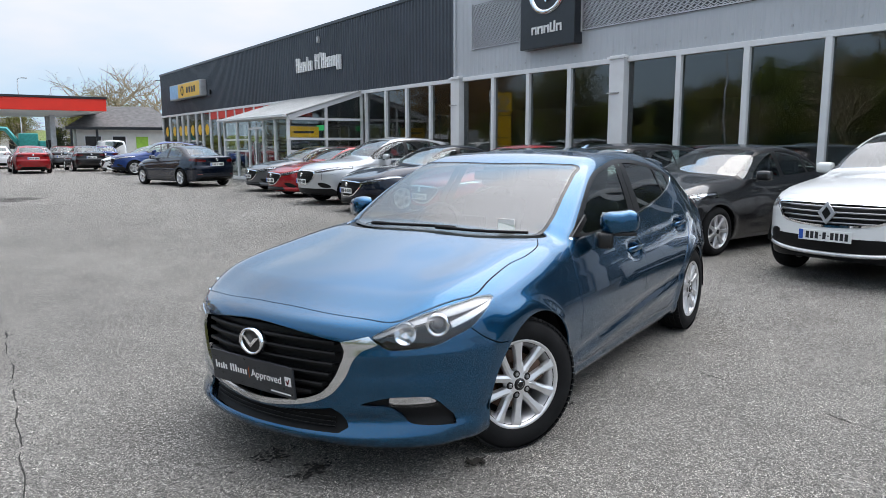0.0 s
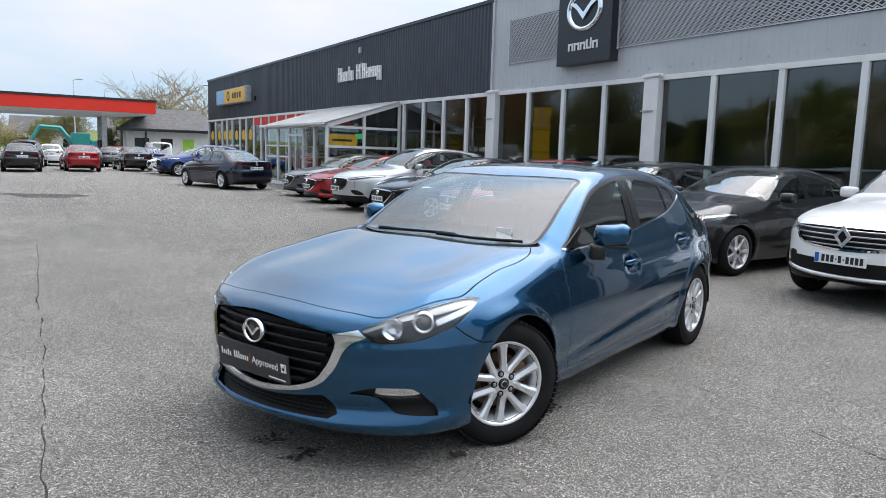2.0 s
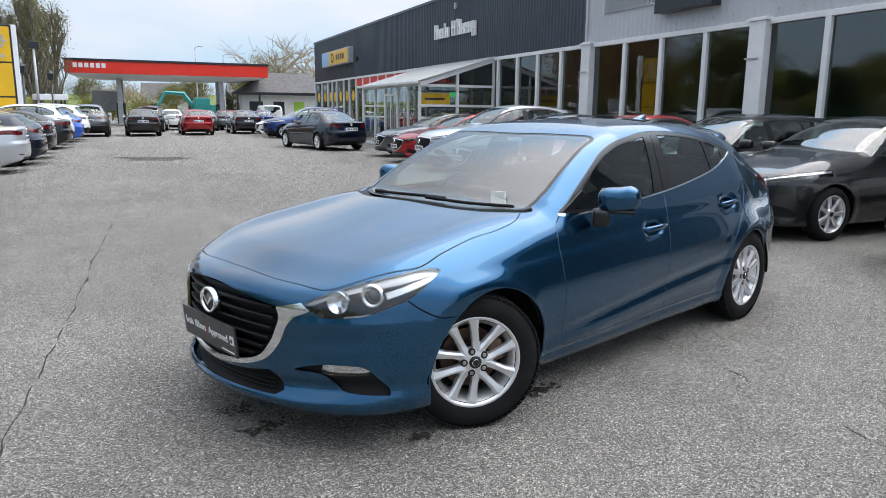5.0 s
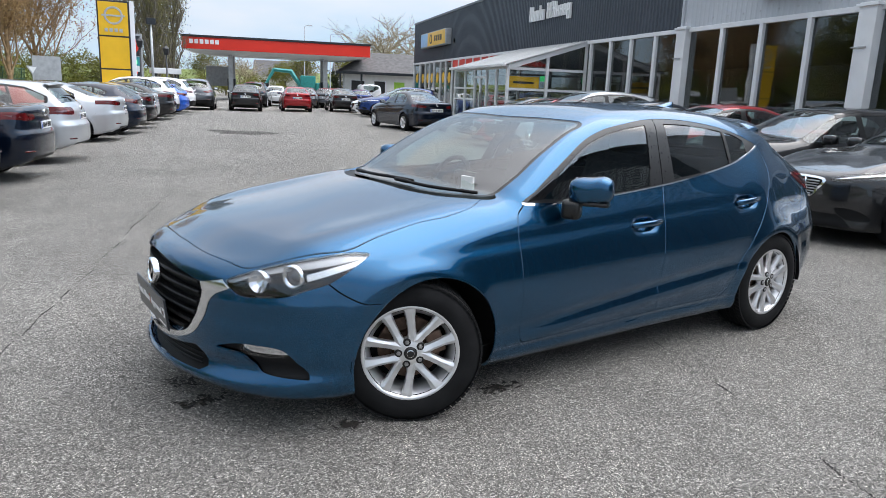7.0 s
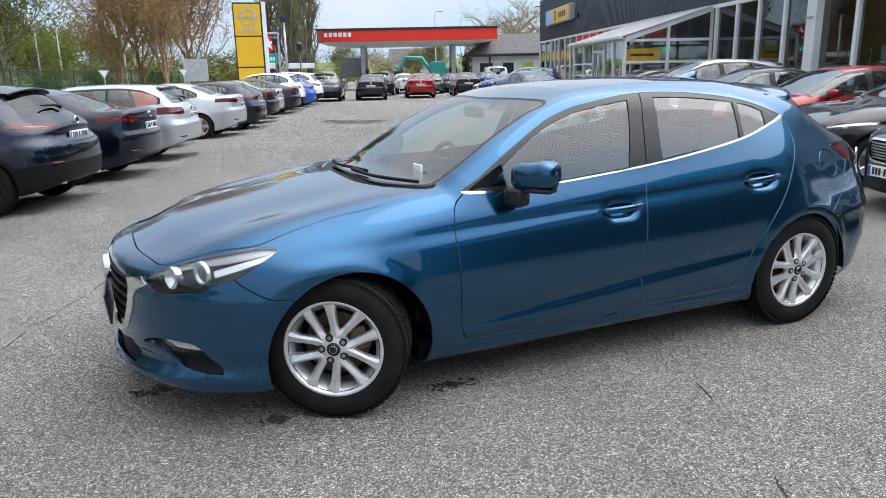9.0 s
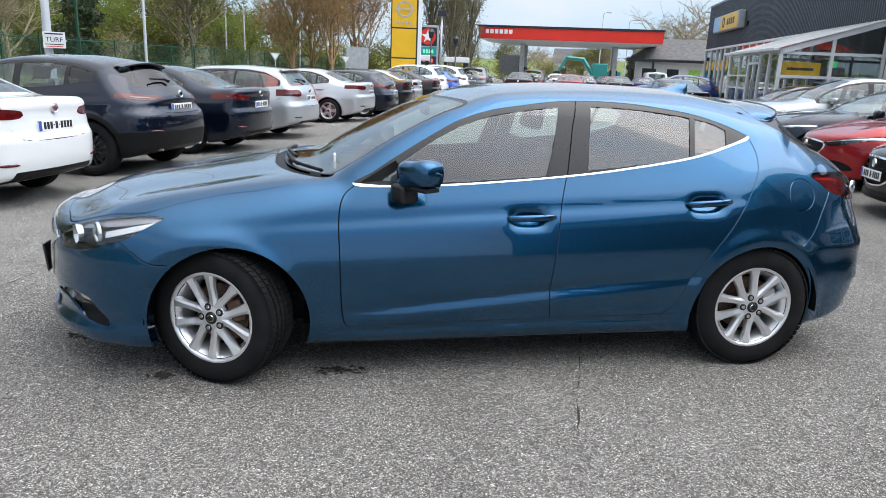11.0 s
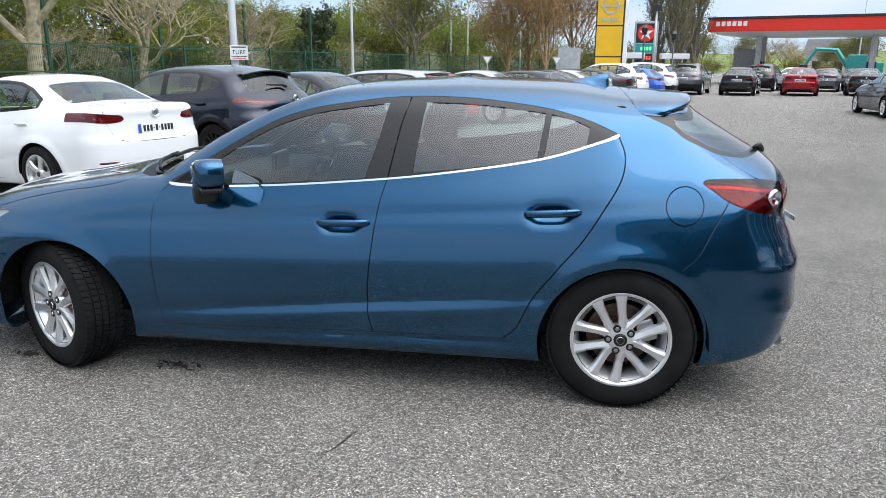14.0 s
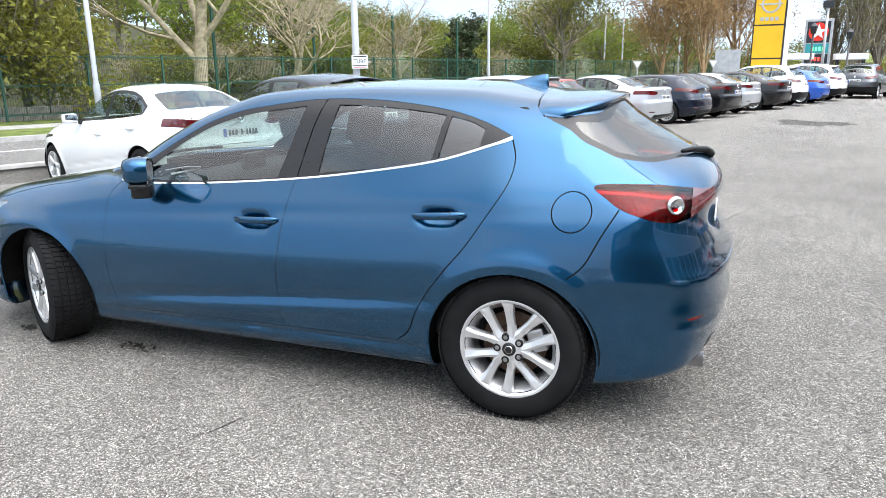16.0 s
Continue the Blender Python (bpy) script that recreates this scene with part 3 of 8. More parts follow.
HATCH = dict(
    x0=-2.27, x1=2.2, half=0.90, high=1.43, axles=(-1.35, 1.35), wheel_r=0.315, arch_r=0.352, flare=0.013, barrel=0.192,
    lean=[(-2.3, 0.422), (-0.8, 0.329), (0.3, 0.397), (1.0, 0.517), (1.4, 0.657), (2.3, 0.677)], waist=[(-2.3, 0.916), (-0.7, 0.882), (0.3, 0.875), (1.0, 0.845), (1.35, 0.806), (1.7, 0.784), (2.3, 0.837)],
    top=[(-2.4, 0.6), (-2.24, 0.714), (-2.12, 0.73), (-1.9, 0.812), (-1.5, 0.885), (-1.1, 0.955), (-0.9, 0.977), (-0.8, 1.031), (-0.55, 1.169), (-0.25, 1.299), (0.0, 1.368), (0.3, 1.394), (0.6, 1.403), (1.0, 1.395), (1.35, 1.356), (1.62, 1.322), (1.72, 1.25), (1.9, 1.141), (2.06, 1.047), (2.14, 0.964), (2.4, 0.601)],
    belt=[(-2.3, 0.72), (-1.5, 0.86), (-0.72, 0.925), (0.3, 0.965), (1.0, 1.03), (1.35, 1.10), (1.8, 1.10), (2.3, 1.05)],
    plan=[(-2.3, 0.86), (-1.9, 0.869), (-1.35, 0.893), (-0.6, 0.888), (0.3, 0.874), (1.2, 0.884), (1.6, 0.842), (2.0, 0.788), (2.3, 0.78)],
    sect=[(0.0, 0.90), (0.2, 0.937), (0.3, 0.965), (0.45, 0.99), (0.6, 1.0), (0.75, 0.975), (0.88, 0.93), (1.0, 0.875)],
    humps=[(-1.45, 0.66, 0.5, 0.15, 0.035)],
    dents=[(0.105, 0.775, 0.085, 0.036, -0.024, 0.0), (1.02, 0.85, 0.085, 0.036, -0.024, 0.03), (0.1, 0.425, 0.95, 0.03, -0.013, 0.09), (0.1, 0.36, 0.95, 0.035, 0.009, 0.08), (-0.2, 0.80, 1.6, 0.028, -0.003, 0.055),
           (0.1, 0.262, 1.02, 0.012, -0.006, 0.012), (0.1, 0.225, 1.02, 0.02, 0.007, 0.012), (-1.92, 0.245, 0.24, 0.022, 0.014, 0.0), (-1.9, 0.31, 0.24, 0.03, -0.012, 0.0),
           (1.93, 0.632, 0.3, 0.034, 0.006, 0.03), (2.0, 0.55, 0.3, 0.05, -0.006, 0.0), (2.06, 0.445, 0.13, 0.02, 0.007, 0.2)],
    nose_dents=[(0.0, 0.232, 0.78, 0.024, -0.018), (0.62, 0.302, 0.22, 0.028, 0.016), (0.66, 0.575, 0.2, 0.024, -0.007), (0.64, 0.50, 0.2, 0.03, 0.008), (0.0, 0.30, 0.42, 0.03, 0.012)],
    tail_dents=[(0.0, 0.64, 0.8, 0.03, 0.012), (0.0, 0.55, 0.75, 0.045, -0.007), (0.62, 0.445, 0.16, 0.02, 0.008), (0.0, 0.82, 0.34, 0.07, -0.035)],
    nose=[(0.1, -2.123), (0.2, -2.22), (0.3, -2.209), (0.5, -2.221), (0.62, -2.214), (0.72, -2.214), (0.9, -1.901)],
    tail=[(0.1, 2.049), (0.25, 2.134), (0.5, 2.183), (0.62, 2.174), (0.72, 2.143), (0.85, 2.097), (0.97, 2.15), (1.1, 2.048), (1.25, 1.859), (1.4, 1.6)],
    bend=[(-2.3, -0.419), (-1.5, -0.355), (-0.9, -0.199), (-0.2, -0.119), (0.5, -0.007), (1.2, 0.127), (1.8, 0.43), (2.3, 0.27)],
    crown=[(-2.3, 0.05), (-1.2, 0.089), (-0.3, 0.047), (0.5, 0.135), (1.3, 0.166), (2.2, 0.099)],
    floor=[(-2.3, 0.196), (-1.8, 0.166), (1.7, 0.178), (2.2, 0.288)],
    round=[(-2.3, 0.10), (-1.4, 0.13), (-0.8, 0.10), (-0.4, 0.09), (1.2, 0.12), (2.2, 0.10)],
    nose_bow=(0.454, 0.497), tail_bow=(0.168, 0.504), nose_round=0.10, tail_round=0.10,
)


def variant(base, **changes):
    s = dict(base)
    s.update(changes)
    return s


HATCH.update(
    screen=(-0.80, -0.06, 0.66, 0.53), backlight=(1.66, 2.03, 0.50, 0.60),
    rail=[(-0.8, 0.9), (-0.6, 1.05), (-0.3, 1.19), (0.0, 1.27), (0.35, 1.31), (0.7, 1.31), (1.0, 1.275), (1.2, 1.21), (1.4, 1.11)],
    panes=[(-0.66, 0.26), (0.36, 0.98), (1.03, 1.3)], track=0.7775, rim_r=0.213,
    headlamp=[(-0.44, 0.66), (-0.6, 0.7), (-0.86, 0.8), (-0.84, 0.74), (-0.7, 0.64), (-0.5, 0.6)],
    taillamp=[(-0.38, 0.9), (-0.6, 0.95), (-0.86, 1.0), (-0.84, 0.93), (-0.6, 0.84), (-0.4, 0.84)], tail_from=1.5,
    grille=[(-0.46, 0.64), (0.0, 0.68), (0.46, 0.64), (0.36, 0.46), (0.2, 0.36), (0.0, 0.34), (-0.2, 0.36), (-0.36, 0.46)],
    front_trim=[(-0.6, 0.2), (0.6, 0.2), (0.5, 0.3), (-0.5, 0.3)], rear_trim=[(-0.6, 0.2), (0.6, 0.2), (0.55, 0.36), (-0.55, 0.36)],
    seams=[[(-0.7, 0.93), (-0.78, 0.7), (-0.75, 0.35), (-0.7, 0.24)], [(0.31, 0.98), (0.29, 0.6), (0.3, 0.24)], [(1.28, 1.1), (1.2, 0.85), (1.0, 0.6), (0.92, 0.4), (0.8, 0.26), (0.3, 0.24), (-0.7, 0.24)]],
    lift=0.0, bars=4, bar_r=0.006, bar_mat=BLACK, pipes=(), badge="ring",
    hood=(-2.08, -0.8, 0.64), mirror=(-0.42, 0.84, 0.95), handles=[(0.2, 0.79), (1.12, 0.87)],
    plate_f=0.47, plate_r=0.72, badge_f=0.6, badge_r=0.9, seat_x=(-0.05, 0.85),
)
# a three-box saloon
SEDAN = variant(
    HATCH, nose_dents=[], tail_dents=[], x0=-2.3, x1=2.36, high=1.45, half=0.91, dents=[(0.1, 0.425, 0.95, 0.03, -0.009, 0.09), (-0.2, 0.80, 1.6, 0.028, -0.006, 0.055)], waist=[(-2.3, 0.92), (-0.7, 0.875), (1.0, 0.86), (1.6, 0.87), (2.3, 0.9)], lean=[(-2.3, 0.42), (0.3, 0.42), (1.2, 0.55), (2.3, 0.55)],
    top=[(-2.45, 0.6), (-2.26, 0.7), (-2.12, 0.76), (-1.9, 0.83), (-1.5, 0.92), (-1.0, 0.985), (-0.86, 1.01), (-0.55, 1.15), (-0.2, 1.31), (0.1, 1.40), (0.45, 1.43), (0.8, 1.415), (1.15, 1.34), (1.5, 1.20), (1.78, 1.085), (1.9, 1.065), (2.2, 1.06), (2.28, 1.04), (2.5, 0.8)],
    belt=[(-2.3, 0.72), (-1.5, 0.86), (-0.72, 0.94), (0.3, 0.97), (1.0, 1.0), (1.5, 1.03), (2.3, 1.02)],
    tail=[(0.1, 2.2), (0.25, 2.28), (0.5, 2.34), (0.65, 2.345), (0.75, 2.31), (0.9, 2.30), (1.04, 2.34), (1.15, 2.3), (1.4, 2.2)],
    bend=[(-2.3, -0.42), (-1.5, -0.32), (-0.9, -0.25), (-0.2, -0.2), (0.5, 0.0), (1.2, 0.15), (1.8, 0.2), (2.3, 0.2)],
    crown=[(-2.3, 0.05), (-1.2, 0.06), (-0.3, 0.10), (0.5, 0.13), (1.3, 0.13), (1.8, 0.06), (2.2, 0.05)],
    backlight=(1.2, 1.74, 0.5, 0.58), rail=[(-0.8, 0.92), (-0.6, 1.06), (-0.3, 1.21), (0.0, 1.29), (0.35, 1.325), (0.7, 1.31), (1.0, 1.25), (1.2, 1.17), (1.45, 1.05)],
    panes=[(-0.66, 0.26), (0.36, 0.98), (1.02, 1.3)], tail_from=1.75,
    taillamp=[(-0.4, 0.93), (-0.62, 0.96), (-0.88, 1.0), (-0.86, 0.92), (-0.62, 0.86), (-0.42, 0.87)], plate_r=0.78, badge_r=0.95,
)
# a tall five-door
SUV = variant(
    HATCH, nose_dents=[], tail_dents=[], lift=0.13, spoiler=(1.66, 1.86, 0.56), x0=-2.28, x1=2.25, high=1.66, half=0.93, waist=[(-2.3, 0.92), (-0.7, 0.885), (1.0, 0.87), (1.6, 0.86), (2.3, 0.87)], lean=[(-2.3, 0.36), (0.3, 0.36), (1.2, 0.42), (2.3, 0.45)], humps=[], dents=[(0.1, 0.55, 0.95, 0.04, -0.01, 0.06), (-0.2, 0.93, 1.8, 0.03, -0.007, 0.04)], wheel_r=0.35, arch_r=0.39, rim_r=0.235, track=0.79,
    top=[(-2.45, 0.7), (-2.26, 0.84), (-2.12, 0.92), (-1.9, 0.98), (-1.5, 1.05), (-1.0, 1.11), (-0.86, 1.14), (-0.55, 1.33), (-0.25, 1.49), (0.05, 1.59), (0.4, 1.63), (0.9, 1.62), (1.4, 1.575), (1.75, 1.52), (1.82, 1.45), (2.0, 1.25), (2.12, 1.1), (2.5, 0.7)],
    belt=[(-2.3, 0.85), (-1.5, 1.0), (-0.72, 1.06), (0.3, 1.09), (1.0, 1.13), (1.5, 1.19), (2.3, 1.2)],
    plan=[(-2.3, 0.86), (-1.9, 0.89), (-1.35, 0.905), (0.3, 0.91), (1.2, 0.915), (1.6, 0.905), (2.0, 0.88), (2.3, 0.84)],
    nose=[(0.1, -2.1), (0.25, -2.2), (0.5, -2.26), (0.75, -2.26), (0.86, -2.2), (1.0, -1.95)],
    tail=[(0.2, 2.1), (0.35, 2.19), (0.6, 2.23), (0.75, 2.22), (0.9, 2.16), (1.1, 2.13), (1.2, 2.06), (1.4, 1.94), (1.6, 1.75)],
    floor=[(-2.3, 0.28), (-1.8, 0.22), (1.7, 0.22), (2.2, 0.34)],
    screen=(-0.80, -0.08, 0.66, 0.55), backlight=(1.78, 2.04, 0.54, 0.62),
    rail=[(-0.8, 1.05), (-0.6, 1.22), (-0.3, 1.38), (0.0, 1.47), (0.35, 1.51), (0.7, 1.515), (1.0, 1.5), (1.3, 1.44), (1.5, 1.36), (1.7, 1.22)],
    panes=[(-0.66, 0.26), (0.36, 1.02), (1.08, 1.58)], taillamp=[(-0.42, 1.0), (-0.6, 1.03), (-0.9, 1.07), (-0.88, 1.0), (-0.66, 0.92), (-0.45, 0.93)], tail_from=1.7,
    headlamp=[(-0.46, 0.82), (-0.6, 0.86), (-0.88, 0.93), (-0.86, 0.86), (-0.7, 0.79), (-0.5, 0.77)],
    grille=[(-0.46, 0.8), (0.0, 0.83), (0.46, 0.8), (0.42, 0.62), (0.25, 0.5), (0.0, 0.47), (-0.25, 0.5), (-0.42, 0.62)],
    front_trim=[(-0.9, 0.2), (0.9, 0.2), (0.8, 0.4), (-0.8, 0.4)], rear_trim=[(-1, 0.2), (1, 0.2), (1, 0.55), (-1, 0.55)], cladding=0.4,
    seams=[[(-0.7, 1.05), (-0.78, 0.8), (-0.75, 0.45), (-0.7, 0.42)], [(0.31, 1.1), (0.29, 0.7), (0.3, 0.42)], [(1.28, 1.18), (1.2, 0.95), (1.0, 0.7), (0.92, 0.42)]],
    mirror=(-0.42, 0.86, 1.08), handles=[(0.2, 0.93), (1.12, 0.98)], plate_f=0.56, plate_r=0.84, badge_f=0.72, badge_r=1.02, seat_x=(-0.05, 0.85),
)
# a long estate
ESTATE = variant(
    SEDAN, x1=2.5, high=1.5, spoiler=(1.94, 2.1, 0.52),
    top=[(-2.45, 0.6), (-2.26, 0.7), (-2.12, 0.76), (-1.9, 0.83), (-1.5, 0.92), (-1.0, 0.985), (-0.86, 1.01), (-0.55, 1.15), (-0.2, 1.31), (0.1, 1.41), (0.45, 1.45), (1.0, 1.45), (1.5, 1.42), (2.0, 1.36), (2.08, 1.3), (2.25, 1.12), (2.4, 0.98), (2.6, 0.8)],
    tail=[(0.1, 2.3), (0.25, 2.4), (0.5, 2.46), (0.62, 2.46), (0.75, 2.41), (0.95, 2.38), (1.1, 2.3), (1.3, 2.15), (1.45, 1.95)],
    belt=[(-2.3, 0.72), (-1.5, 0.86), (-0.72, 0.94), (0.3, 0.96), (1.0, 0.98), (1.5, 1.0), (2.3, 1.04)],
    backlight=(2.04, 2.3, 0.54, 0.62), rail=[(-0.8, 0.92), (-0.6, 1.06), (-0.3, 1.21), (0.0, 1.3), (0.35, 1.34), (0.7, 1.345), (1.2, 1.335), (1.6, 1.29), (1.9, 1.2), (2.1, 1.05)],
    panes=[(-0.66, 0.26), (0.36, 1.05), (1.1, 1.98)], tail_from=1.95, taillamp=[(-0.42, 0.95), (-0.62, 0.97), (-0.9, 0.98), (-0.88, 0.88), (-0.62, 0.84), (-0.42, 0.85)],
    plate_r=0.8, badge_r=0.93,
)
# a small panel van
VAN = variant(
    SUV, high=1.85, x1=2.2,
    top=[(-2.45, 0.7), (-2.2, 0.86), (-1.9, 1.0), (-1.5, 1.12), (-1.2, 1.2), (-0.8, 1.5), (-0.5, 1.7), (-0.2, 1.8), (0.4, 1.83), (1.6, 1.82), (2.05, 1.78), (2.15, 1.6), (2.3, 0.9)],
    tail=[(0.2, 2.1), (0.35, 2.16), (0.6, 2.18), (1.2, 2.16), (1.6, 2.12), (1.8, 2.06)], backlight=(2.09, 2.16, 0.6, 0.62), lean=[(-2.3, 0.2), (2.3, 0.14)], waist=[(-2.3, 0.93), (2.3, 0.95)], barrel=0.1,
    screen=(-1.12, -0.45, 0.7, 0.6), rail=[(-1.1, 1.2), (-0.8, 1.4), (-0.4, 1.6), (0.1, 1.66), (0.3, 1.66)], panes=[(-0.85, 0.1)],
    taillamp=[(-0.78, 1.0), (-0.9, 1.0), (-0.9, 1.4), (-0.78, 1.4)], tail_from=1.9, seat_x=(-0.3, 0.4),
)
del SUV["cladding"]
CROSSOVER = variant(
    SUV, cladding=0.42, pipes=(-1, 1), high=1.56, spoiler=(1.55, 1.73, 0.52),
    top=[(-2.45, 0.7), (-2.26, 0.84), (-2.12, 0.91), (-1.9, 0.96), (-1.5, 1.02), (-1.0, 1.07), (-0.86, 1.1), (-0.55, 1.28), (-0.25, 1.42), (0.05, 1.5), (0.4, 1.535), (0.9, 1.525), (1.35, 1.475), (1.6, 1.42), (1.72, 1.36), (1.92, 1.2), (2.08, 1.07), (2.5, 0.7)],
    rail=[(-0.8, 1.02), (-0.6, 1.18), (-0.3, 1.32), (0.0, 1.395), (0.35, 1.42), (0.7, 1.415), (1.0, 1.385), (1.3, 1.32), (1.5, 1.24), (1.7, 1.17)],
    panes=[(-0.66, 0.26), (0.36, 1.0), (1.06, 1.42)], backlight=(1.64, 2.0, 0.5, 0.6),
    tail=[(0.2, 2.1), (0.35, 2.19), (0.6, 2.23), (0.75, 2.22), (0.86, 2.14), (0.98, 2.17), (1.05, 2.12), (1.2, 1.98), (1.4, 1.78), (1.6, 1.6)],
    taillamp=[(-0.36, 0.99), (-0.6, 1.02), (-0.9, 1.06), (-0.88, 1.01), (-0.66, 0.95), (-0.4, 0.955)],
)
WIDEGRILLE = variant(SUV, bars=4, bar_r=0.010, bar_mat=STEEL, badge="diamond", pipes=(), skid=0.33, headlamp=[(-0.61, 0.80), (-0.7, 0.86), (-0.89, 0.935), (-0.9, 0.86), (-0.84, 0.775), (-0.7, 0.745)], front_trim=[(-0.95, 0.2), (0.95, 0.2), (0.8, 0.38), (0.62, 0.50), (-0.62, 0.50), (-0.8, 0.38)], grille=[(-0.6, 0.835), (0.0, 0.855), (0.6, 0.835), (0.56, 0.73), (0.44, 0.635), (0.0, 0.60), (-0.44, 0.635), (-0.56, 0.73)], badge_f=0.745, plate_f=0.515)
BROAD = variant(
    SEDAN, bars=6, bar_r=0.008, bar_mat=STEEL, grille=[(-0.42, 0.7), (0.0, 0.715), (0.42, 0.7), (0.38, 0.57), (0.3, 0.49), (0.0, 0.475), (-0.3, 0.49), (-0.38, 0.57)], plate_f=0.4, badge_f=0.69,
    headlamp=[(-0.48, 0.72), (-0.64, 0.775), (-0.88, 0.835), (-0.88, 0.765), (-0.68, 0.69), (-0.5, 0.68)], front_trim=[(-0.7, 0.2), (0.7, 0.2), (0.6, 0.34), (-0.6, 0.34)],
)



# ---- the blue hatchback ----
ONE = {
    "dlo": [(-0.723, 0.924), (-0.628, 0.984), (-0.529, 1.048), (-0.38, 1.136), (-0.229, 1.216), (-0.075, 1.266), (0.081, 1.293), (0.294, 1.32), (0.481, 1.326), (0.67, 1.319), (0.857, 1.3), (1.017, 1.275), (1.148, 1.239), (1.238, 1.204), (1.293, 1.171), (1.203, 1.137), (0.974, 1.069), (0.632, 1.012), (0.295, 0.97), (-0.167, 0.932), (-0.523, 0.917)],
    "front_pane": [(-0.6, 0.945), (-0.6, 0.945), (-0.6, 0.945), (-0.509, 1.018), (-0.378, 1.107), (-0.228, 1.187), (-0.074, 1.239), (0.082, 1.268), (0.284, 1.294), (0.284, 1.294), (0.284, 1.294), (0.251, 1.15), (0.2, 0.974), (0.2, 0.974), (0.2, 0.974), (-0.167, 0.947), (-0.422, 0.937)],
    "rear_pane": [(0.452, 1.3), (0.452, 1.3), (0.452, 1.3), (0.613, 1.297), (0.8, 1.283), (0.982, 1.261), (0.982, 1.261), (0.982, 1.261), (0.95, 1.073), (0.95, 1.073), (0.95, 1.073), (0.763, 1.043), (0.411, 1.003), (0.411, 1.003), (0.411, 1.003), (0.426, 1.126)],
    "quarter_pane": [(1.008, 1.256), (1.008, 1.256), (1.008, 1.256), (1.1, 1.236), (1.17, 1.205), (1.17, 1.205), (1.17, 1.205), (1.155, 1.121), (1.155, 1.121), (1.155, 1.121), (1.075, 1.098), (0.978, 1.076), (0.978, 1.076), (0.978, 1.076)],
    "headlamp": [(-2.058, 0.660), (-1.976, 0.702), (-1.867, 0.738), (-1.755, 0.762), (-1.63, 0.778), (-1.54, 0.772), (-1.561, 0.758), (-1.632, 0.72), (-1.728, 0.667), (-1.805, 0.642), (-1.874, 0.616), (-1.954, 0.604), (-2.024, 0.603), (-2.05, 0.625)],
    "tail_lamp": [(1.642, 0.998), (1.764, 1.004), (1.907, 0.995), (2.045, 0.965), (2.1, 0.95), (2.1, 0.92), (2.047, 0.9), (2.024, 0.884), (1.966, 0.862), (1.892, 0.868), (1.821, 0.89), (1.752, 0.915), (1.696, 0.952)],
}
HALF = {
    "grille": [(0.0, 0.690), (-0.134, 0.682), (-0.29, 0.660), (-0.431, 0.636), (-0.446, 0.60), (-0.444, 0.575), (-0.43, 0.535), (-0.406, 0.483), (-0.351, 0.417), (-0.254, 0.376), (-0.112, 0.352), (0.0, 0.346)],
    "chrome": [(0.0, 0.688), (-0.134, 0.68), (-0.29, 0.658), (-0.431, 0.634), (-0.53, 0.658), (-0.565, 0.627), (-0.512, 0.6), (-0.479, 0.558), (-0.441, 0.474), (-0.376, 0.403), (-0.268, 0.360), (-0.1, 0.331), (0.0, 0.325)],
    "intake": [(0.0, 0.312), (-0.1, 0.314), (-0.25, 0.330), (-0.385, 0.352), (-0.42, 0.325), (-0.45, 0.272), (-0.42, 0.250), (-0.3, 0.250), (-0.15, 0.250), (0.0, 0.250)],
    "fog": [(-0.501, 0.374), (-0.55, 0.392), (-0.61, 0.405), (-0.699, 0.401), (-0.73, 0.390), (-0.756, 0.353), (-0.784, 0.275), (-0.77, 0.268), (-0.666, 0.286), (-0.633, 0.318), (-0.60, 0.358), (-0.515, 0.366)],
    "fog_lens": [(-0.598, 0.378), (-0.615, 0.400), (-0.699, 0.397), (-0.742, 0.366), (-0.711, 0.355), (-0.61, 0.360)],
}


def both(half):
    """A whole outline from its left half, given from top middle round to bottom middle."""
    return np.array(half + [(-y, z) for y, z in half[-2:0:-1]])


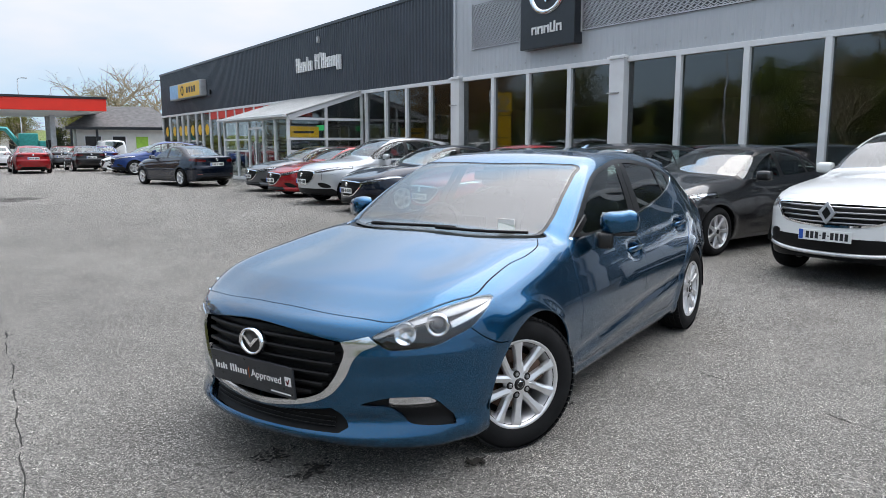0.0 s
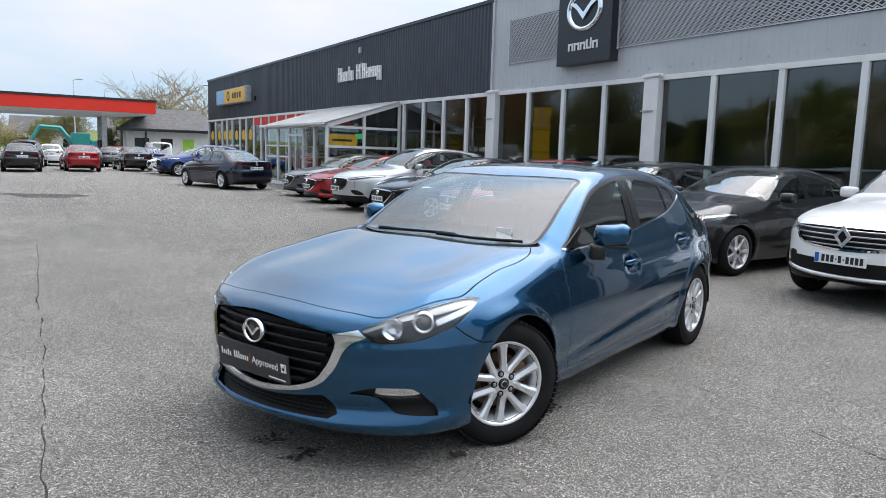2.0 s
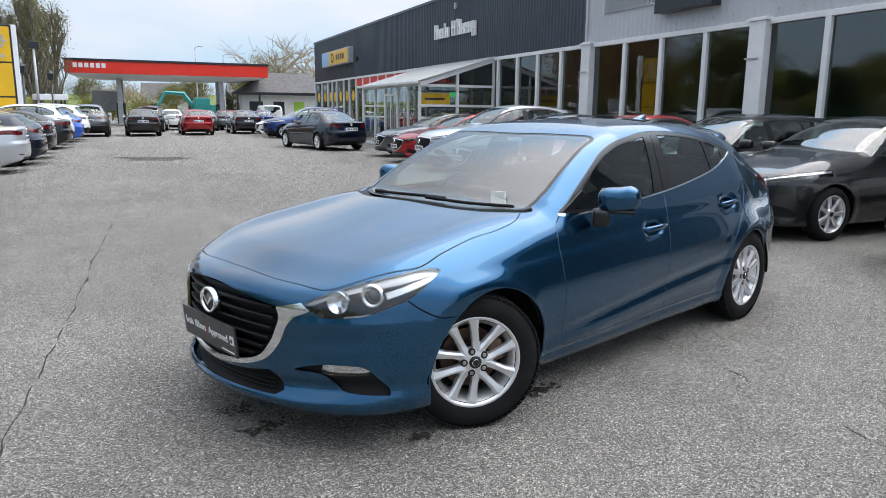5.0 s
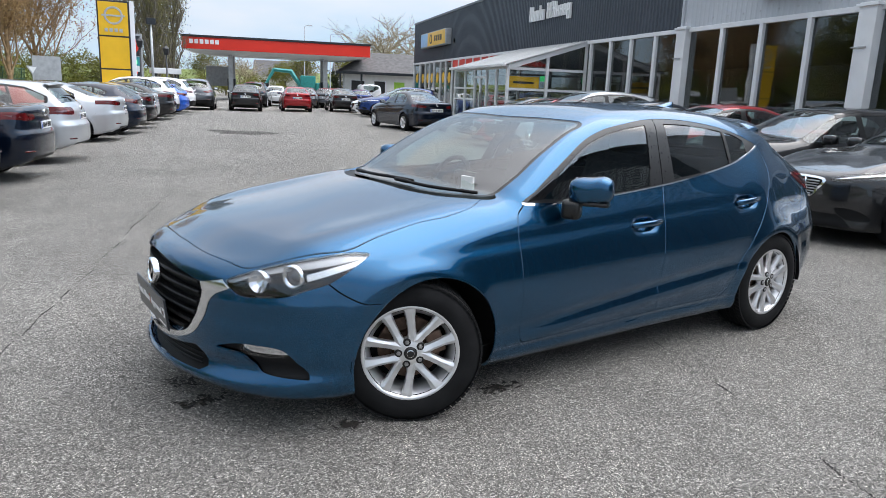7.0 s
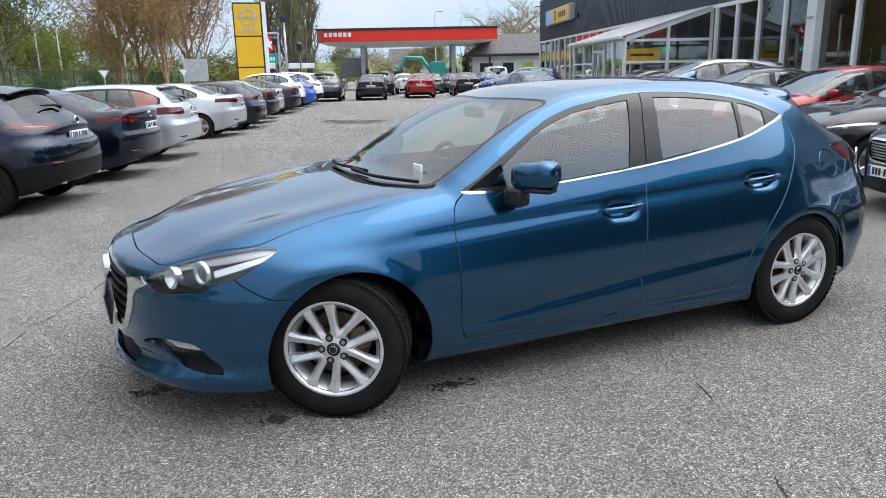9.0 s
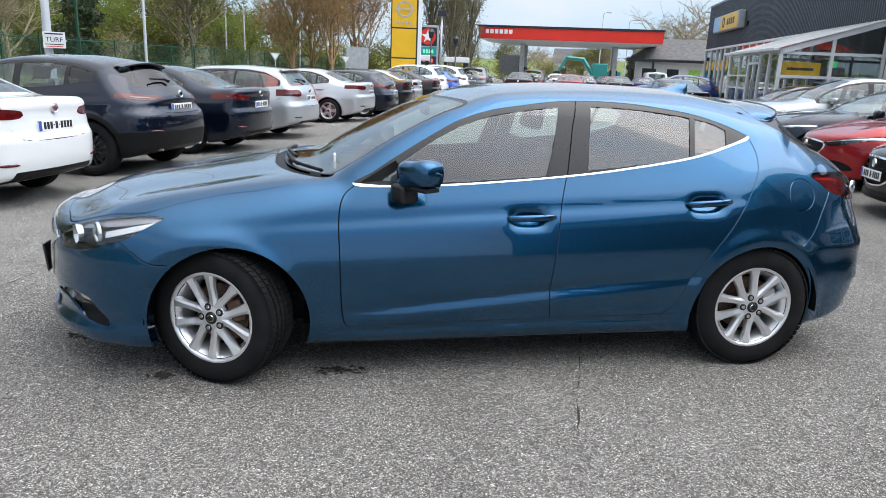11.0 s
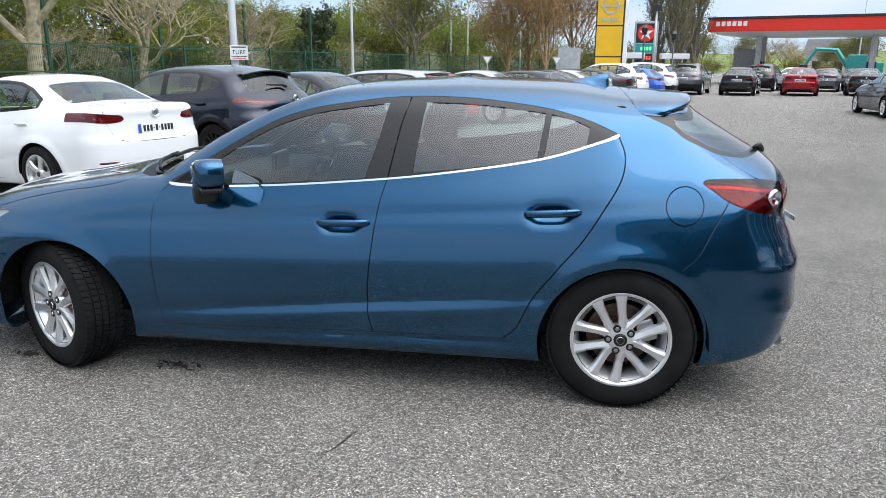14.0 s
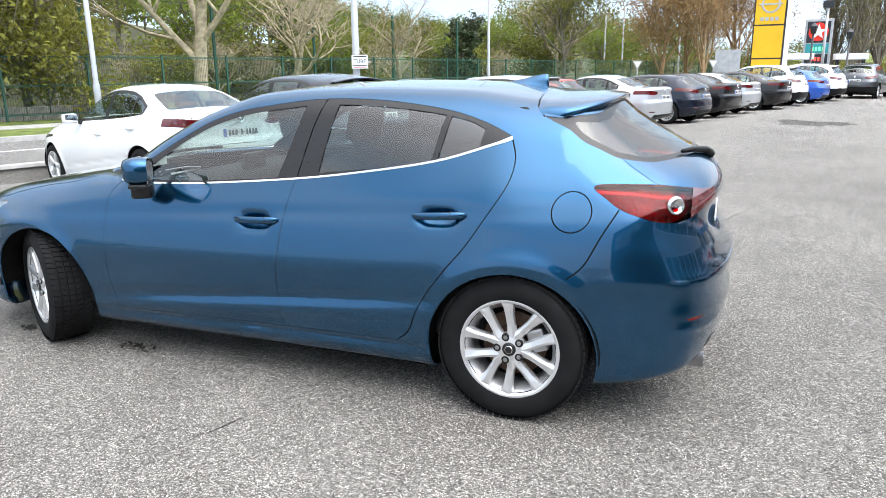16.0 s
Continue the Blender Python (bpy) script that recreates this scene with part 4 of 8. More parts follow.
def make_hero():
    s = HATCH
    car = thing("hatchback", "metallic blue five-door hatchback on silver alloys, front wheels turned", "car")
    body = Body(s)
    sh = skin(body, 0.019)
    bits = {}

    def take(key, field, source=None):
        nonlocal sh
        if key == "shut_line":
            sh = refine(sh, field, (0.0115, 0.006, 0.003))
        inside, rest = cut(sh if source is None else source, field)
        if source is None:
            sh = rest
        if len(inside[1]):
            bits.setdefault(key, []).append(inside)
        return inside, rest

    arches = ((-1.275, 0.298, 0.361), (1.338, 0.294, 0.358))
    for xa, za, ra in arches:
        take("well", lambda v, xa=xa, za=za, ra=ra: np.maximum(np.hypot(v[:, 0] - xa, v[:, 2] - za) - ra, 0.45 - np.abs(v[:, 1])))
    left, right = (lambda v: v[:, 1] < -0.3), (lambda v: v[:, 1] > 0.3)
    dlo = smooth_loop(ONE["dlo"])
    low = smooth_line(ONE["dlo"][14:] + ONE["dlo"][:1])
    for side in (left, right):
        opening = region(dlo, "side", side)
        sh = refine(sh, lambda v, opening=opening: np.abs(opening(v)), (0.0115,))
        inside, sh = cut(sh, opening)
        strip, inside = cut(inside, lambda v: line_distance(v[:, (0, 2)], low) - 0.0075)
        bits.setdefault("chrome_strip", []).append(strip)
        for key in ("front_pane", "rear_pane", "quarter_pane"):
            outline = region(smooth_loop(ONE[key], 4), "side", side)
            inside = refine(inside, lambda v, outline=outline: np.abs(outline(v)), (0.0115, 0.006))
            pane, inside = cut(inside, outline)
            bits.setdefault("door_window" if key != "quarter_pane" else "quarter_window", []).append(pane)
        split = groove(np.array([(0.30, 0.96), (0.345, 1.2), (0.385, 1.34)]), "side", 0.006, side)
        gap, inside = cut(refine(inside, split, (0.0115, 0.006)), split)
        bits.setdefault("shut_line", []).append(gap)
        bits.setdefault("window_frame", []).extend(pieces(inside))
    scr = [(-1.05, 0.0), (-1.03, -0.30), (-0.94, -0.51), (-0.835, -0.64), (-0.70, -0.662), (-0.5, -0.634), (-0.3, -0.6), (-0.165, -0.565), (-0.185, -0.36), (-0.225, 0.0)]
    loop = smooth_loop(scr + [(x, -y) for x, y in scr[-2:0:-1]])
    high = lambda v: v[:, 2] > 0.9
    glass_in, sh = cut(sh, region(loop, "plan", high))
    ring, inner = cut(glass_in, lambda v: -(loop_distance(v[:, :2], loop) + 0.022))
    bits["screen_border"], bits["windscreen"] = [ring], [inner]
    cowl = [(-1.10, 0.0), (-1.085, -0.30), (-1.0, -0.535), (-0.93, -0.635), (-0.85, -0.69), (-0.8, -0.665), (-0.78, -0.5), (-0.78, 0.0)]
    take("cowl", region(smooth_loop(cowl + [(x, -y) for x, y in cowl[-2:0:-1]]), "plan", high))
    rg = [(1.62, 0.0), (1.61, -0.40), (1.50, -0.535), (1.40, -0.562), (1.553, -0.60), (1.648, -0.60), (1.735, -0.588), (1.854, -0.5), (1.96, -0.28), (2.0, 0.0)]
    loop_r = smooth_loop(rg + [(x, -y) for x, y in rg[-2:0:-1]])
    glass_in, sh = cut(sh, region(loop_r, "plan", high))
    ring, inner = cut(glass_in, lambda v: -np.maximum(loop_distance(v[:, :2], loop_r) + 0.03, 1.50 + 0.4 * (np.abs(v[:, 1]) - 0.475) - v[:, 0]))
    bits["rear_border"], bits["rear_window"] = [ring], [inner]
    for side in (left, right):
        take("headlamp", region(smooth_loop(ONE["headlamp"]), "side", lambda v, side=side: side(v) & (v[:, 0] < -1.4) & (np.abs(v[:, 1]) > 0.48)))
        take("tail_lamp", region(smooth_loop(ONE["tail_lamp"]), "side", lambda v, side=side: side(v) & (v[:, 0] > 1.55) & (np.abs(v[:, 1]) > 0.34)))
    ahead = lambda v: v[:, 0] < -1.7
    corner = lambda pts, at: [p for i, p in enumerate(pts) for _ in range(3 if i in at else 1)]
    mouth = region(smooth_loop(both(corner(HALF["chrome"], (3, 4, 5, 6))), 4), "face", ahead)
    whole, sh = cut(refine(sh, mouth, (0.0115, 0.006)), mouth)
    throat = region(smooth_loop(both(corner(HALF["grille"], (3, 4))), 4), "face", ahead)
    grille, ring = cut(refine(whole, lambda v: np.abs(throat(v)), (0.006, 0.003)), throat)
    bits["grille_surround"], bits["grille_back"] = [ring], [grille]
    inlet = region(smooth_loop(both(corner(HALF["intake"], (3, 5, 6))), 4), "face", ahead)
    sh = refine(sh, inlet, (0.0115, 0.006))
    take("lower_intake", inlet)
    for sgn in (1, -1):
        lens = smooth_loop([(y * sgn, z) for y, z in HALF["fog_lens"]])
        pocket = region(smooth_loop([(y * sgn, z) for y, z in HALF["fog"]]), "face", ahead)
        fog, sh = cut(refine(sh, pocket, (0.0115, 0.006)), pocket)
        inner, rest = cut(fog, region(lens, "face", ahead))
        bits.setdefault("fog_lamp", []).append(inner)
        bits.setdefault("fog_surround", []).append(rest)
    take("rear_valance", region(np.array([(-0.6, 0.2), (0.6, 0.2), (0.52, 0.36), (-0.52, 0.36)]), "face", lambda v: v[:, 0] > 1.8))
    for side in (left, right):
        take("reflector", region(smooth_loop([(2.0, 0.478), (2.04, 0.492), (2.09, 0.49), (2.05, 0.476)]), "side", side))
    seams = [
        ([(-0.72, 0.92), (-0.769, 0.871), (-0.788, 0.775), (-0.784, 0.603), (-0.777, 0.415), (-0.764, 0.3), (-0.742, 0.272)], "side"),
        ([(-0.742, 0.272), (-0.153, 0.28), (0.239, 0.286), (0.78, 0.294), (0.845, 0.308), (0.892, 0.354), (0.953, 0.487), (1.054, 0.627), (1.15, 0.745), (1.224, 0.859), (1.303, 0.995), (1.319, 1.092), (1.293, 1.171)], "side"),
        ([(0.30, 0.975), (0.266, 0.828), (0.231, 0.522), (0.228, 0.381), (0.244, 0.286)], "side"),
        ([(-1.734, 0.668), (-1.682, 0.624), (-1.603, 0.582), (-1.53, 0.575)], "side"),
        ([(1.745, 0.912), (1.688, 0.811), (1.631, 0.70), (1.57, 0.644)], "side"),
    ]
    for line, view in seams:
        take("shut_line", groove(smooth_line(line), view, 0.006, lambda v: np.abs(v[:, 1]) > 0.5))
    hood = [(-2.092, 0.0), (-2.074, -0.29), (-2.024, -0.48), (-1.983, -0.58), (-1.9, -0.64), (-1.76, -0.715), (-1.63, -0.758), (-1.48, -0.742), (-1.29, -0.727), (-1.13, -0.735), (-0.99, -0.722), (-0.9, -0.675)]
    line = smooth_line(hood)
    take("shut_line", groove(line, "plan", 0.007, lambda v: (v[:, 2] > 0.66) & (v[:, 0] < -0.8), True))
    hatch = smooth_line([(1.33, 0.0), (1.335, -0.3), (1.36, -0.5), (1.40, -0.562)])
    take("shut_line", groove(hatch, "plan", 0.008, high, True))
    take("shut_line", groove(smooth_line([(1.735, -0.592), (1.86, -0.625), (1.93, -0.60)]), "plan", 0.006, high, True))
    take("shut_line", groove(smooth_line([(-0.565, 0.9), (-0.56, 0.72), (-0.5, 0.66), (0.0, 0.65)]), "face", 0.006, lambda v: v[:, 0] > 1.95, True))
    ring = lambda v: np.where((v[:, 1] < -0.3), np.abs(np.hypot(v[:, 0] - 1.568, v[:, 2] - 0.90) - 0.077) - 0.0025, 1.0)
    take("shut_line", ring)
    for shl in pieces(sh):
        if len(shl[1]) < 30:
            continue
        c, wide = shl[0].mean(0), np.ptp(shl[0], axis=0)
        side = abs(c[1]) > 0.3
        if c[0] > 1.4 and wide[0] < 0.2 and side and wide[2] < 0.2:
            nm = "fuel_flap"
        elif side and wide[0] < 0.06:
            nm = "trim_piece"
        elif side and -0.9 < c[0] < 0.25 and wide[0] < 1.3:
            nm = "front_door"
        elif side and 0.25 <= c[0] < 1.0 and wide[0] < 1.3:
            nm = "rear_door"
        elif side and c[0] <= -0.9:
            nm = "front_wing"
        elif c[0] < -1.9 and c[2] < 0.6:
            nm = "front_bumper"
        elif c[0] < -0.9 and c[2] > 0.6:
            nm = "bonnet"
        elif c[0] > 1.9 and c[2] < 0.75:
            nm = "rear_bumper"
        elif c[0] > 1.4 and c[2] > 0.8 and wide[1] > 0.7:
            nm = "tailgate"
        else:
            nm = "body_shell"
        shell_part(nm, shl, BLUEPAINT, car, wall=0.012)
        if nm == "body_shell":
            lining, _ = cut(shl, lambda v: np.maximum(np.maximum(1.24 - v[:, 2], np.abs(v[:, 1]) - 0.6), v[:, 0] - 1.5))
            if len(lining[1]) > 30:
                shell_part("headlining", lining, LINING, car, 0.03)
    looks = dict(windscreen=(SCREEN, 0.003), screen_border=(SATIN, 0.003), rear_window=(GLASS, 0.004), rear_border=(SATIN, 0.004), cowl=(BLACK, 0.014), door_window=(GLASS, 0.006), quarter_window=(GLASS, 0.006), window_frame=(SATIN, 0.002), chrome_strip=(CHROME, -0.003), headlamp=(CLEAR, 0.001), tail_lamp=(REDGLASS, -0.004), grille_surround=(TRIMCHROME, -0.006), grille_back=(BLACK, 0.05), lower_intake=(BLACK, 0.045), fog_lamp=(CLEAR, 0.006), fog_surround=(BLACK, 0.024), rear_valance=(BLACK, 0.006), reflector=(REDLAMP, 0.0), shut_line=(GAPDARK, 0.008))
    for key, shells in bits.items():
        if key == "well":
            continue
        for shl in shells:
            if not len(shl[1]):
                continue
            for pc in pieces(shl) if key == "shut_line" else [shl]:
                if key == "shut_line" and len(pc[1]) < 10:
                    continue
                ob = shell_part(key, pc, looks[key][0], car, looks[key][1], wall=0.012 if key in ("grille_surround", "tail_lamp", "chrome_strip") else 0.0)
            if key == "headlamp":
                shell_part("lamp_housing", shl, BLACK, ob, 0.07)
                sgn = 1 if shl[0][:, 1].mean() > 0 else -1
                face = pose(0, 0, 0, 0, 0, -90 - sgn * 30)
                for nm, at, prof, mt in (
                    ("projector_bezel", (-1.845, sgn * 0.712, 0.684), [(0.033, 0.006), (0.041, -0.006), (0.048, -0.004), (0.052, 0.008)], CHROME),
                    ("projector_lens", (-1.845, sgn * 0.712, 0.684), [(0.0, -0.006), (0.014, -0.003), (0.025, 0.005), (0.034, 0.014)], GLASSY),
                    ("indicator_bowl", (-1.955, sgn * 0.628, 0.66), [(0.0, 0.03), (0.025, 0.02), (0.046, -0.004), (0.049, 0.02)], LAMP),
                ):
                    p = part(nm, lathe(prof, 28), mt, ob, smooth=nm != "indicator_bowl")
                    p.matrix_basis = Matrix.Translation(at) @ face
                # chrome wedge, its bright reflection put in as a pale colour
                wedge = region(np.array([(-1.805, 0.702), (-1.68, 0.736), (-1.548, 0.764), (-1.552, 0.752), (-1.68, 0.712), (-1.805, 0.676)]), "side")
                bar, _ = cut(refine(shl, lambda v: np.abs(wedge(v)), (0.0115, 0.006)), wedge)
                shell_part("light_bar", bar, PALESTRIP, ob, 0.014)
                # grey strip under the lens top, its reflection put into the colour
                sheen, _ = cut(shl, lambda v: np.interp(v[:, 0], [-2.05, -1.976, -1.867, -1.755, -1.63, -1.55], [0.65, 0.692, 0.716, 0.731, 0.752, 0.765]) - v[:, 2])
                shell_part("lamp_brow", sheen, LENSGREY, ob, 0.018)
            if key == "tail_lamp":
                ob.visible_shadow = False
                shell_part("lamp_back", shl, LAMPBACK, ob, 0.03)
                # thin pale strip behind the red lens, a glint put in as colour
                glint, _ = cut(shl, lambda v: np.abs(v[:, 2] - np.interp(v[:, 0], [1.64, 1.8, 2.05], [0.984, 0.978, 0.945])) - 0.006)
                shell_part("light_bar", glint, PALESTRIP, ob, 0.018)
                inner_lens, _ = cut(shl, lambda v: 2.0 - v[:, 0])
                if len(inner_lens[1]):
                    shell_part("clear_lens", inner_lens, AMBERISH, ob, -0.0055)
                sgn = 1 if shl[0][:, 1].mean() > 0 else -1
                p = part("tail_ring", lathe([(0.0, 0.004), (0.022, 0.002), (0.027, -0.009), (0.033, -0.009), (0.037, 0.004)], 24), LAMP, ob, smooth=True)
                yr = 0.4
                while body(np.array([[1.945, yr, 0.926]]))[0] < 0:
                    yr += 0.003
                p.matrix_basis = Matrix.Translation((1.945, sgn * yr, 0.926)) @ pose(0, 0, 0, 0, 0, 90 + sgn * 52 if sgn > 0 else 38) @ Matrix.Translation((0, -0.008, 0))
            if key == "fog_lamp":
                shell_part("fog_reflector", shl, LAMP, ob, 0.03)
    # grille bars
    for k, z in enumerate((0.63, 0.585, 0.54, 0.495, 0.45, 0.41)):
        half = float(np.interp(z, [0.37, 0.405, 0.44, 0.51, 0.58, 0.627], [0.1, 0.29, 0.345, 0.39, 0.405, 0.40])) - 0.005
        bm = bmesh.new()
        rings = []
        for y in np.linspace(-half, half, 15):
            x = float(body.nose(z)) + s["nose_bow"][0] * y * y + s["nose_bow"][1] * y**6 + 0.012
            dz = -0.06 * y * y
            rings.append([bm.verts.new((x + a, y, z + dz + b)) for a, b in ((0, 0.004), (0.004, 0.009), (0.04, 0.004), (0.04, -0.008), (0.003, -0.006))])
        for r0, r1 in zip(rings, rings[1:]):
            for j in range(5):
                bm.faces.new((r0[j], r1[j], r1[(j + 1) % 5], r0[(j + 1) % 5]))
        bm.faces.new(rings[0])
        bm.faces.new(rings[-1][::-1])
        bmesh.ops.recalc_face_normals(bm, faces=bm.faces)
        part("grille_bar", bm, BLACK, car)
    for z in (0.30, 0.28, 0.262):
        bm = bmesh.new()
        tube(bm, [(float(body.nose(z)) + s["nose_bow"][0] * y * y + s["nose_bow"][1] * y**6 + 0.03, y, z) for y in np.linspace(-0.38, 0.38, 13)], 0.004, 6)
        part("intake_bar", bm, BLACK, car)
    emblem = new("emblem")
    emblem.parent = car
    emblem.matrix_basis = Matrix.Translation((-2.222, 0, 0.592)) @ pose(0, 0, 0, 0, 0, -90) @ Matrix.Diagonal((1.0, 1.0, 0.8, 1.0))
    part("emblem_ring", lathe([(0.058, 0.0), (0.062, -0.008), (0.069, -0.009), (0.074, -0.002), (0.074, 0.02)], 40), CHROME, emblem, smooth=True)
    part("emblem_back", lathe([(0.0, 0.006), (0.06, 0.006)], 32), SATIN, emblem)
    part("emblem_wing", extrude_outline([(-0.06, 0.03), (-0.03, 0.025), (0.0, -0.012), (0.03, 0.025), (0.06, 0.03), (0.03, 0.002), (0.0, -0.034), (-0.03, 0.002)], 0.012), CHROME, emblem).location = (0, -0.006, 0)
    # show plate
    pl = part("show_plate", boxes((-0.004, 0.006, -0.262, 0.262, -0.07, 0.07), bevel=0.003), SIGNBLACK, car, "black show plate with white lettering")
    pl.matrix_basis = Matrix.Translation((-2.226, 0, 0.452)) @ pose(0, 0, 0, 0, -6, 0)
    x = 0.235
    for hgt in (0.034, 0.022, 0.022, 0.03, 0.022, 0, 0.034, 0.034, 0.034, 0.022, 0.022, 0.022, 0.022):
        if hgt:
            part("name_bar", boxes((-0.0055, -0.003, x - 0.009, x, -0.012, -0.012 + hgt)), SIGNWHITE, pl)
        x -= 0.0165
    part("divider", boxes((-0.0055, -0.003, 0.0125, 0.014, -0.022, 0.03)), AMBER, pl)
    words("plate_word", "Approved", 0.048, 0.0008, SIGNWHITE, pl, Matrix.Translation((-0.005, -0.096, 0.002)) @ pose(0, 0, 0, 90, 0, -90), squeeze=0.98)
    part("tick_box", boxes((-0.0055, -0.003, -0.248, -0.212, -0.014, 0.026)), SIGNWHITE, pl)
    part("tick", extrude_outline([(-0.219, 0.006), (-0.225, 0.012), (-0.229, 0.002), (-0.241, 0.022), (-0.235, 0.0), (-0.229, -0.008)], 0.003, "yz"), REDLAMP, pl).location = (-0.0075, 0, 0)
    part("small_print", boxes((-0.0055, -0.003, -0.24, -0.12, -0.056, -0.05)), SIGNWHITE, pl)
    # wheels and arches
    for (xa, za, ra), xw in zip(arches, (-1.318, 1.340)):
        for side in (-1, 1):
            bm = bmesh.new()
            rings = [[bm.verts.new((xa + (ra + 0.012) * math.cos(a), side * y, za + (ra + 0.012) * math.sin(a))) for a in np.linspace(-0.02, math.pi + 0.02, 28)] for y in (0.42, 0.80, 0.845)]
            for r0, r1 in zip(rings, rings[1:]):
                for i in range(27):
                    bm.faces.new((r0[i], r0[i + 1], r1[i + 1], r1[i]))
            bm.faces.new(rings[0])
            part("wheel_arch_liner", bm, LINER, car)
            lip = bmesh.new()
            ends = []
            for a in np.linspace(-0.25, math.pi + 0.25, 40):
                p = np.array([xa + ra * math.cos(a), 0.6, za + ra * math.sin(a)])
                while p[1] < 0.95 and body(p[None])[0] < 0:
                    p[1] += 0.002
                if p[2] > 0.2:
                    ends.append((p[0], side * (p[1] - 0.007), p[2]))
            tube(lip, ends, 0.005, 6)
            part("arch_lip", lip, BLUEPAINT, car, smooth=True)
            turn = (-27 if xw < 0 else 0) + (0 if side < 0 else 180)
            w = make_wheel(car, (xw, side * 0.757, 0.318), turn, 0.319, 0.207, "twin", ALLOY, width=0.195, fine=True)
            bm = boxes((-0.05, 0.05, -0.06, 0.05, 0.08, 0.155), bevel=0.012)
            bmesh.ops.transform(bm, matrix=pose(0, 0, 0, 0, 70, 0), verts=bm.verts)
            part("brake_caliper", bm, RUST if side < 0 and xw < 0 else STEEL, w)
    # mirrors
    for side in (-1, 1):
        bm = bmesh.new()
        prof = [(-0.06, 0.5), (-0.052, 0.74), (-0.034, 0.92), (0.0, 1.0), (0.035, 0.98), (0.058, 0.93)]
        rings = []
        for dx, k in prof:
            ring = []
            for a in np.linspace(0, 2 * math.pi, 20, endpoint=False):
                cy, cz = math.copysign(abs(math.cos(a)) ** 0.6, math.cos(a)), math.copysign(abs(math.sin(a)) ** 0.65, math.sin(a))
                ring.append(bm.verts.new((dx, 0.108 * k * cy, 0.066 * k * cz + (0.008 if cy < 0 else -0.004))))
            rings.append(ring)
        for r0, r1 in zip(rings, rings[1:]):
            for j in range(20):
                bm.faces.new((r0[j], r1[j], r1[(j + 1) % 20], r0[(j + 1) % 20]))
        bm.faces.new(rings[0])
        bmesh.ops.recalc_face_normals(bm, faces=bm.faces)
        mir = part("door_mirror", bm, BLUEPAINT, car, smooth=True)
        mir.matrix_basis = Matrix.Translation((-0.45, side * 0.945, 1.0)) @ pose(0, 0, 0, 0, 0, side * -35)
        part("mirror_glass", boxes((0.052, 0.056, -0.088, 0.088, -0.05, 0.052), bevel=0.001), CHROME, mir)
        part("mirror_skirt", boxes((-0.035, 0.052, -0.088, 0.088, -0.072, -0.05), bevel=0.01), SATIN, mir)
        part("mirror_foot", boxes((-0.05, 0.05, side * -0.085 - 0.045, side * -0.085 + 0.045, -0.14, -0.05), bevel=0.02), SATIN, mir, smooth=True)
        sail = part("mirror_sail", extrude_outline([(-0.70, 0.93), (-0.60, 0.94), (-0.51, 1.01), (-0.53, 1.04)], 0.01), SATIN, car)
        sail.location = (0, side * 0.772 - 0.005, 0)
    # handles
    for hx, hz, tilt in ((0.115, 0.786, -2.0), (1.025, 0.862, -4.0)):
        for side in (-1, 1):
            y0 = 0.6
            while body(np.array([[hx + 0.11, y0, hz]]))[0] < 0:
                y0 += 0.003
            bm = bmesh.new()
            rings = []
            for dx, k, off in ((-0.118, 0.45, 0.0), (-0.105, 0.9, 0.006), (-0.06, 1.0, 0.016), (0.03, 1.0, 0.018), (0.1, 0.95, 0.008), (0.122, 0.55, 0.0)):
                rings.append([bm.verts.new((dx, side * (off + 0.011 * k * math.cos(a)), 0.0165 * k * math.sin(a))) for a in np.linspace(0, 2 * math.pi, 12, endpoint=False)])
            for r0, r1 in zip(rings, rings[1:]):
                for j in range(12):
                    bm.faces.new((r0[j], r1[j], r1[(j + 1) % 12], r0[(j + 1) % 12]))
            bm.faces.new(rings[0])
            bm.faces.new(rings[-1])
            bmesh.ops.recalc_face_normals(bm, faces=bm.faces)
            hd = part("door_handle", bm, BLUEPAINT, car, smooth=True)
            hd.matrix_basis = Matrix.Translation((hx, side * (y0 + 0.001), hz)) @ pose(0, 0, 0, 0, tilt, 0)
            part("handle_seam", boxes((0.058, 0.061, side * 0.01 - 0.012, side * 0.01 + 0.012, -0.0168, 0.0168)), GAPDARK, hd)
    # roof spoiler and fin
    bm = bmesh.new()
    rows = []
    def roof_at(x, y):
        """The height of the skin under a place of the roof."""
        z = 1.46
        while z > 1.0 and body(np.array([[x, y, z]]))[0] > 0:
            z -= 0.0006
        return z

    for y in np.linspace(-0.545, 0.545, 27):
        k = abs(y) / 0.545
        e, ze = 1.66 - 0.06 * k**2 - 0.11 * k**6, 1.338 - 0.045 * k**2 - 0.02 * k**6
        z0 = roof_at(1.36, y)
        row = []
        for f, dz in ((0.0, -0.003), (0.35, 0.004), (0.75, 0.004), (0.96, 0.0), (1.0, -0.008), (0.985, -0.026), (0.5, -0.055)):
            row.append(bm.verts.new((1.36 + (e - 1.36) * f, y, z0 + (ze - z0) * min(f, 1.0) + dz)))
        rows.append(row)
    for r0, r1 in zip(rows, rows[1:]):
        for j in range(6):
            bm.faces.new((r0[j], r1[j], r1[j + 1], r0[j + 1]))
    bm.faces.new(rows[0])
    bm.faces.new(rows[-1][::-1])
    bmesh.ops.recalc_face_normals(bm, faces=bm.faces)
    sp = part("roof_spoiler", bm, BLUEPAINT, car, smooth=True)
    part("brake_light", boxes((1.646, 1.653, -0.16, 0.16, 1.314, 1.325)), REDLAMP, sp)
    bm = bmesh.new()
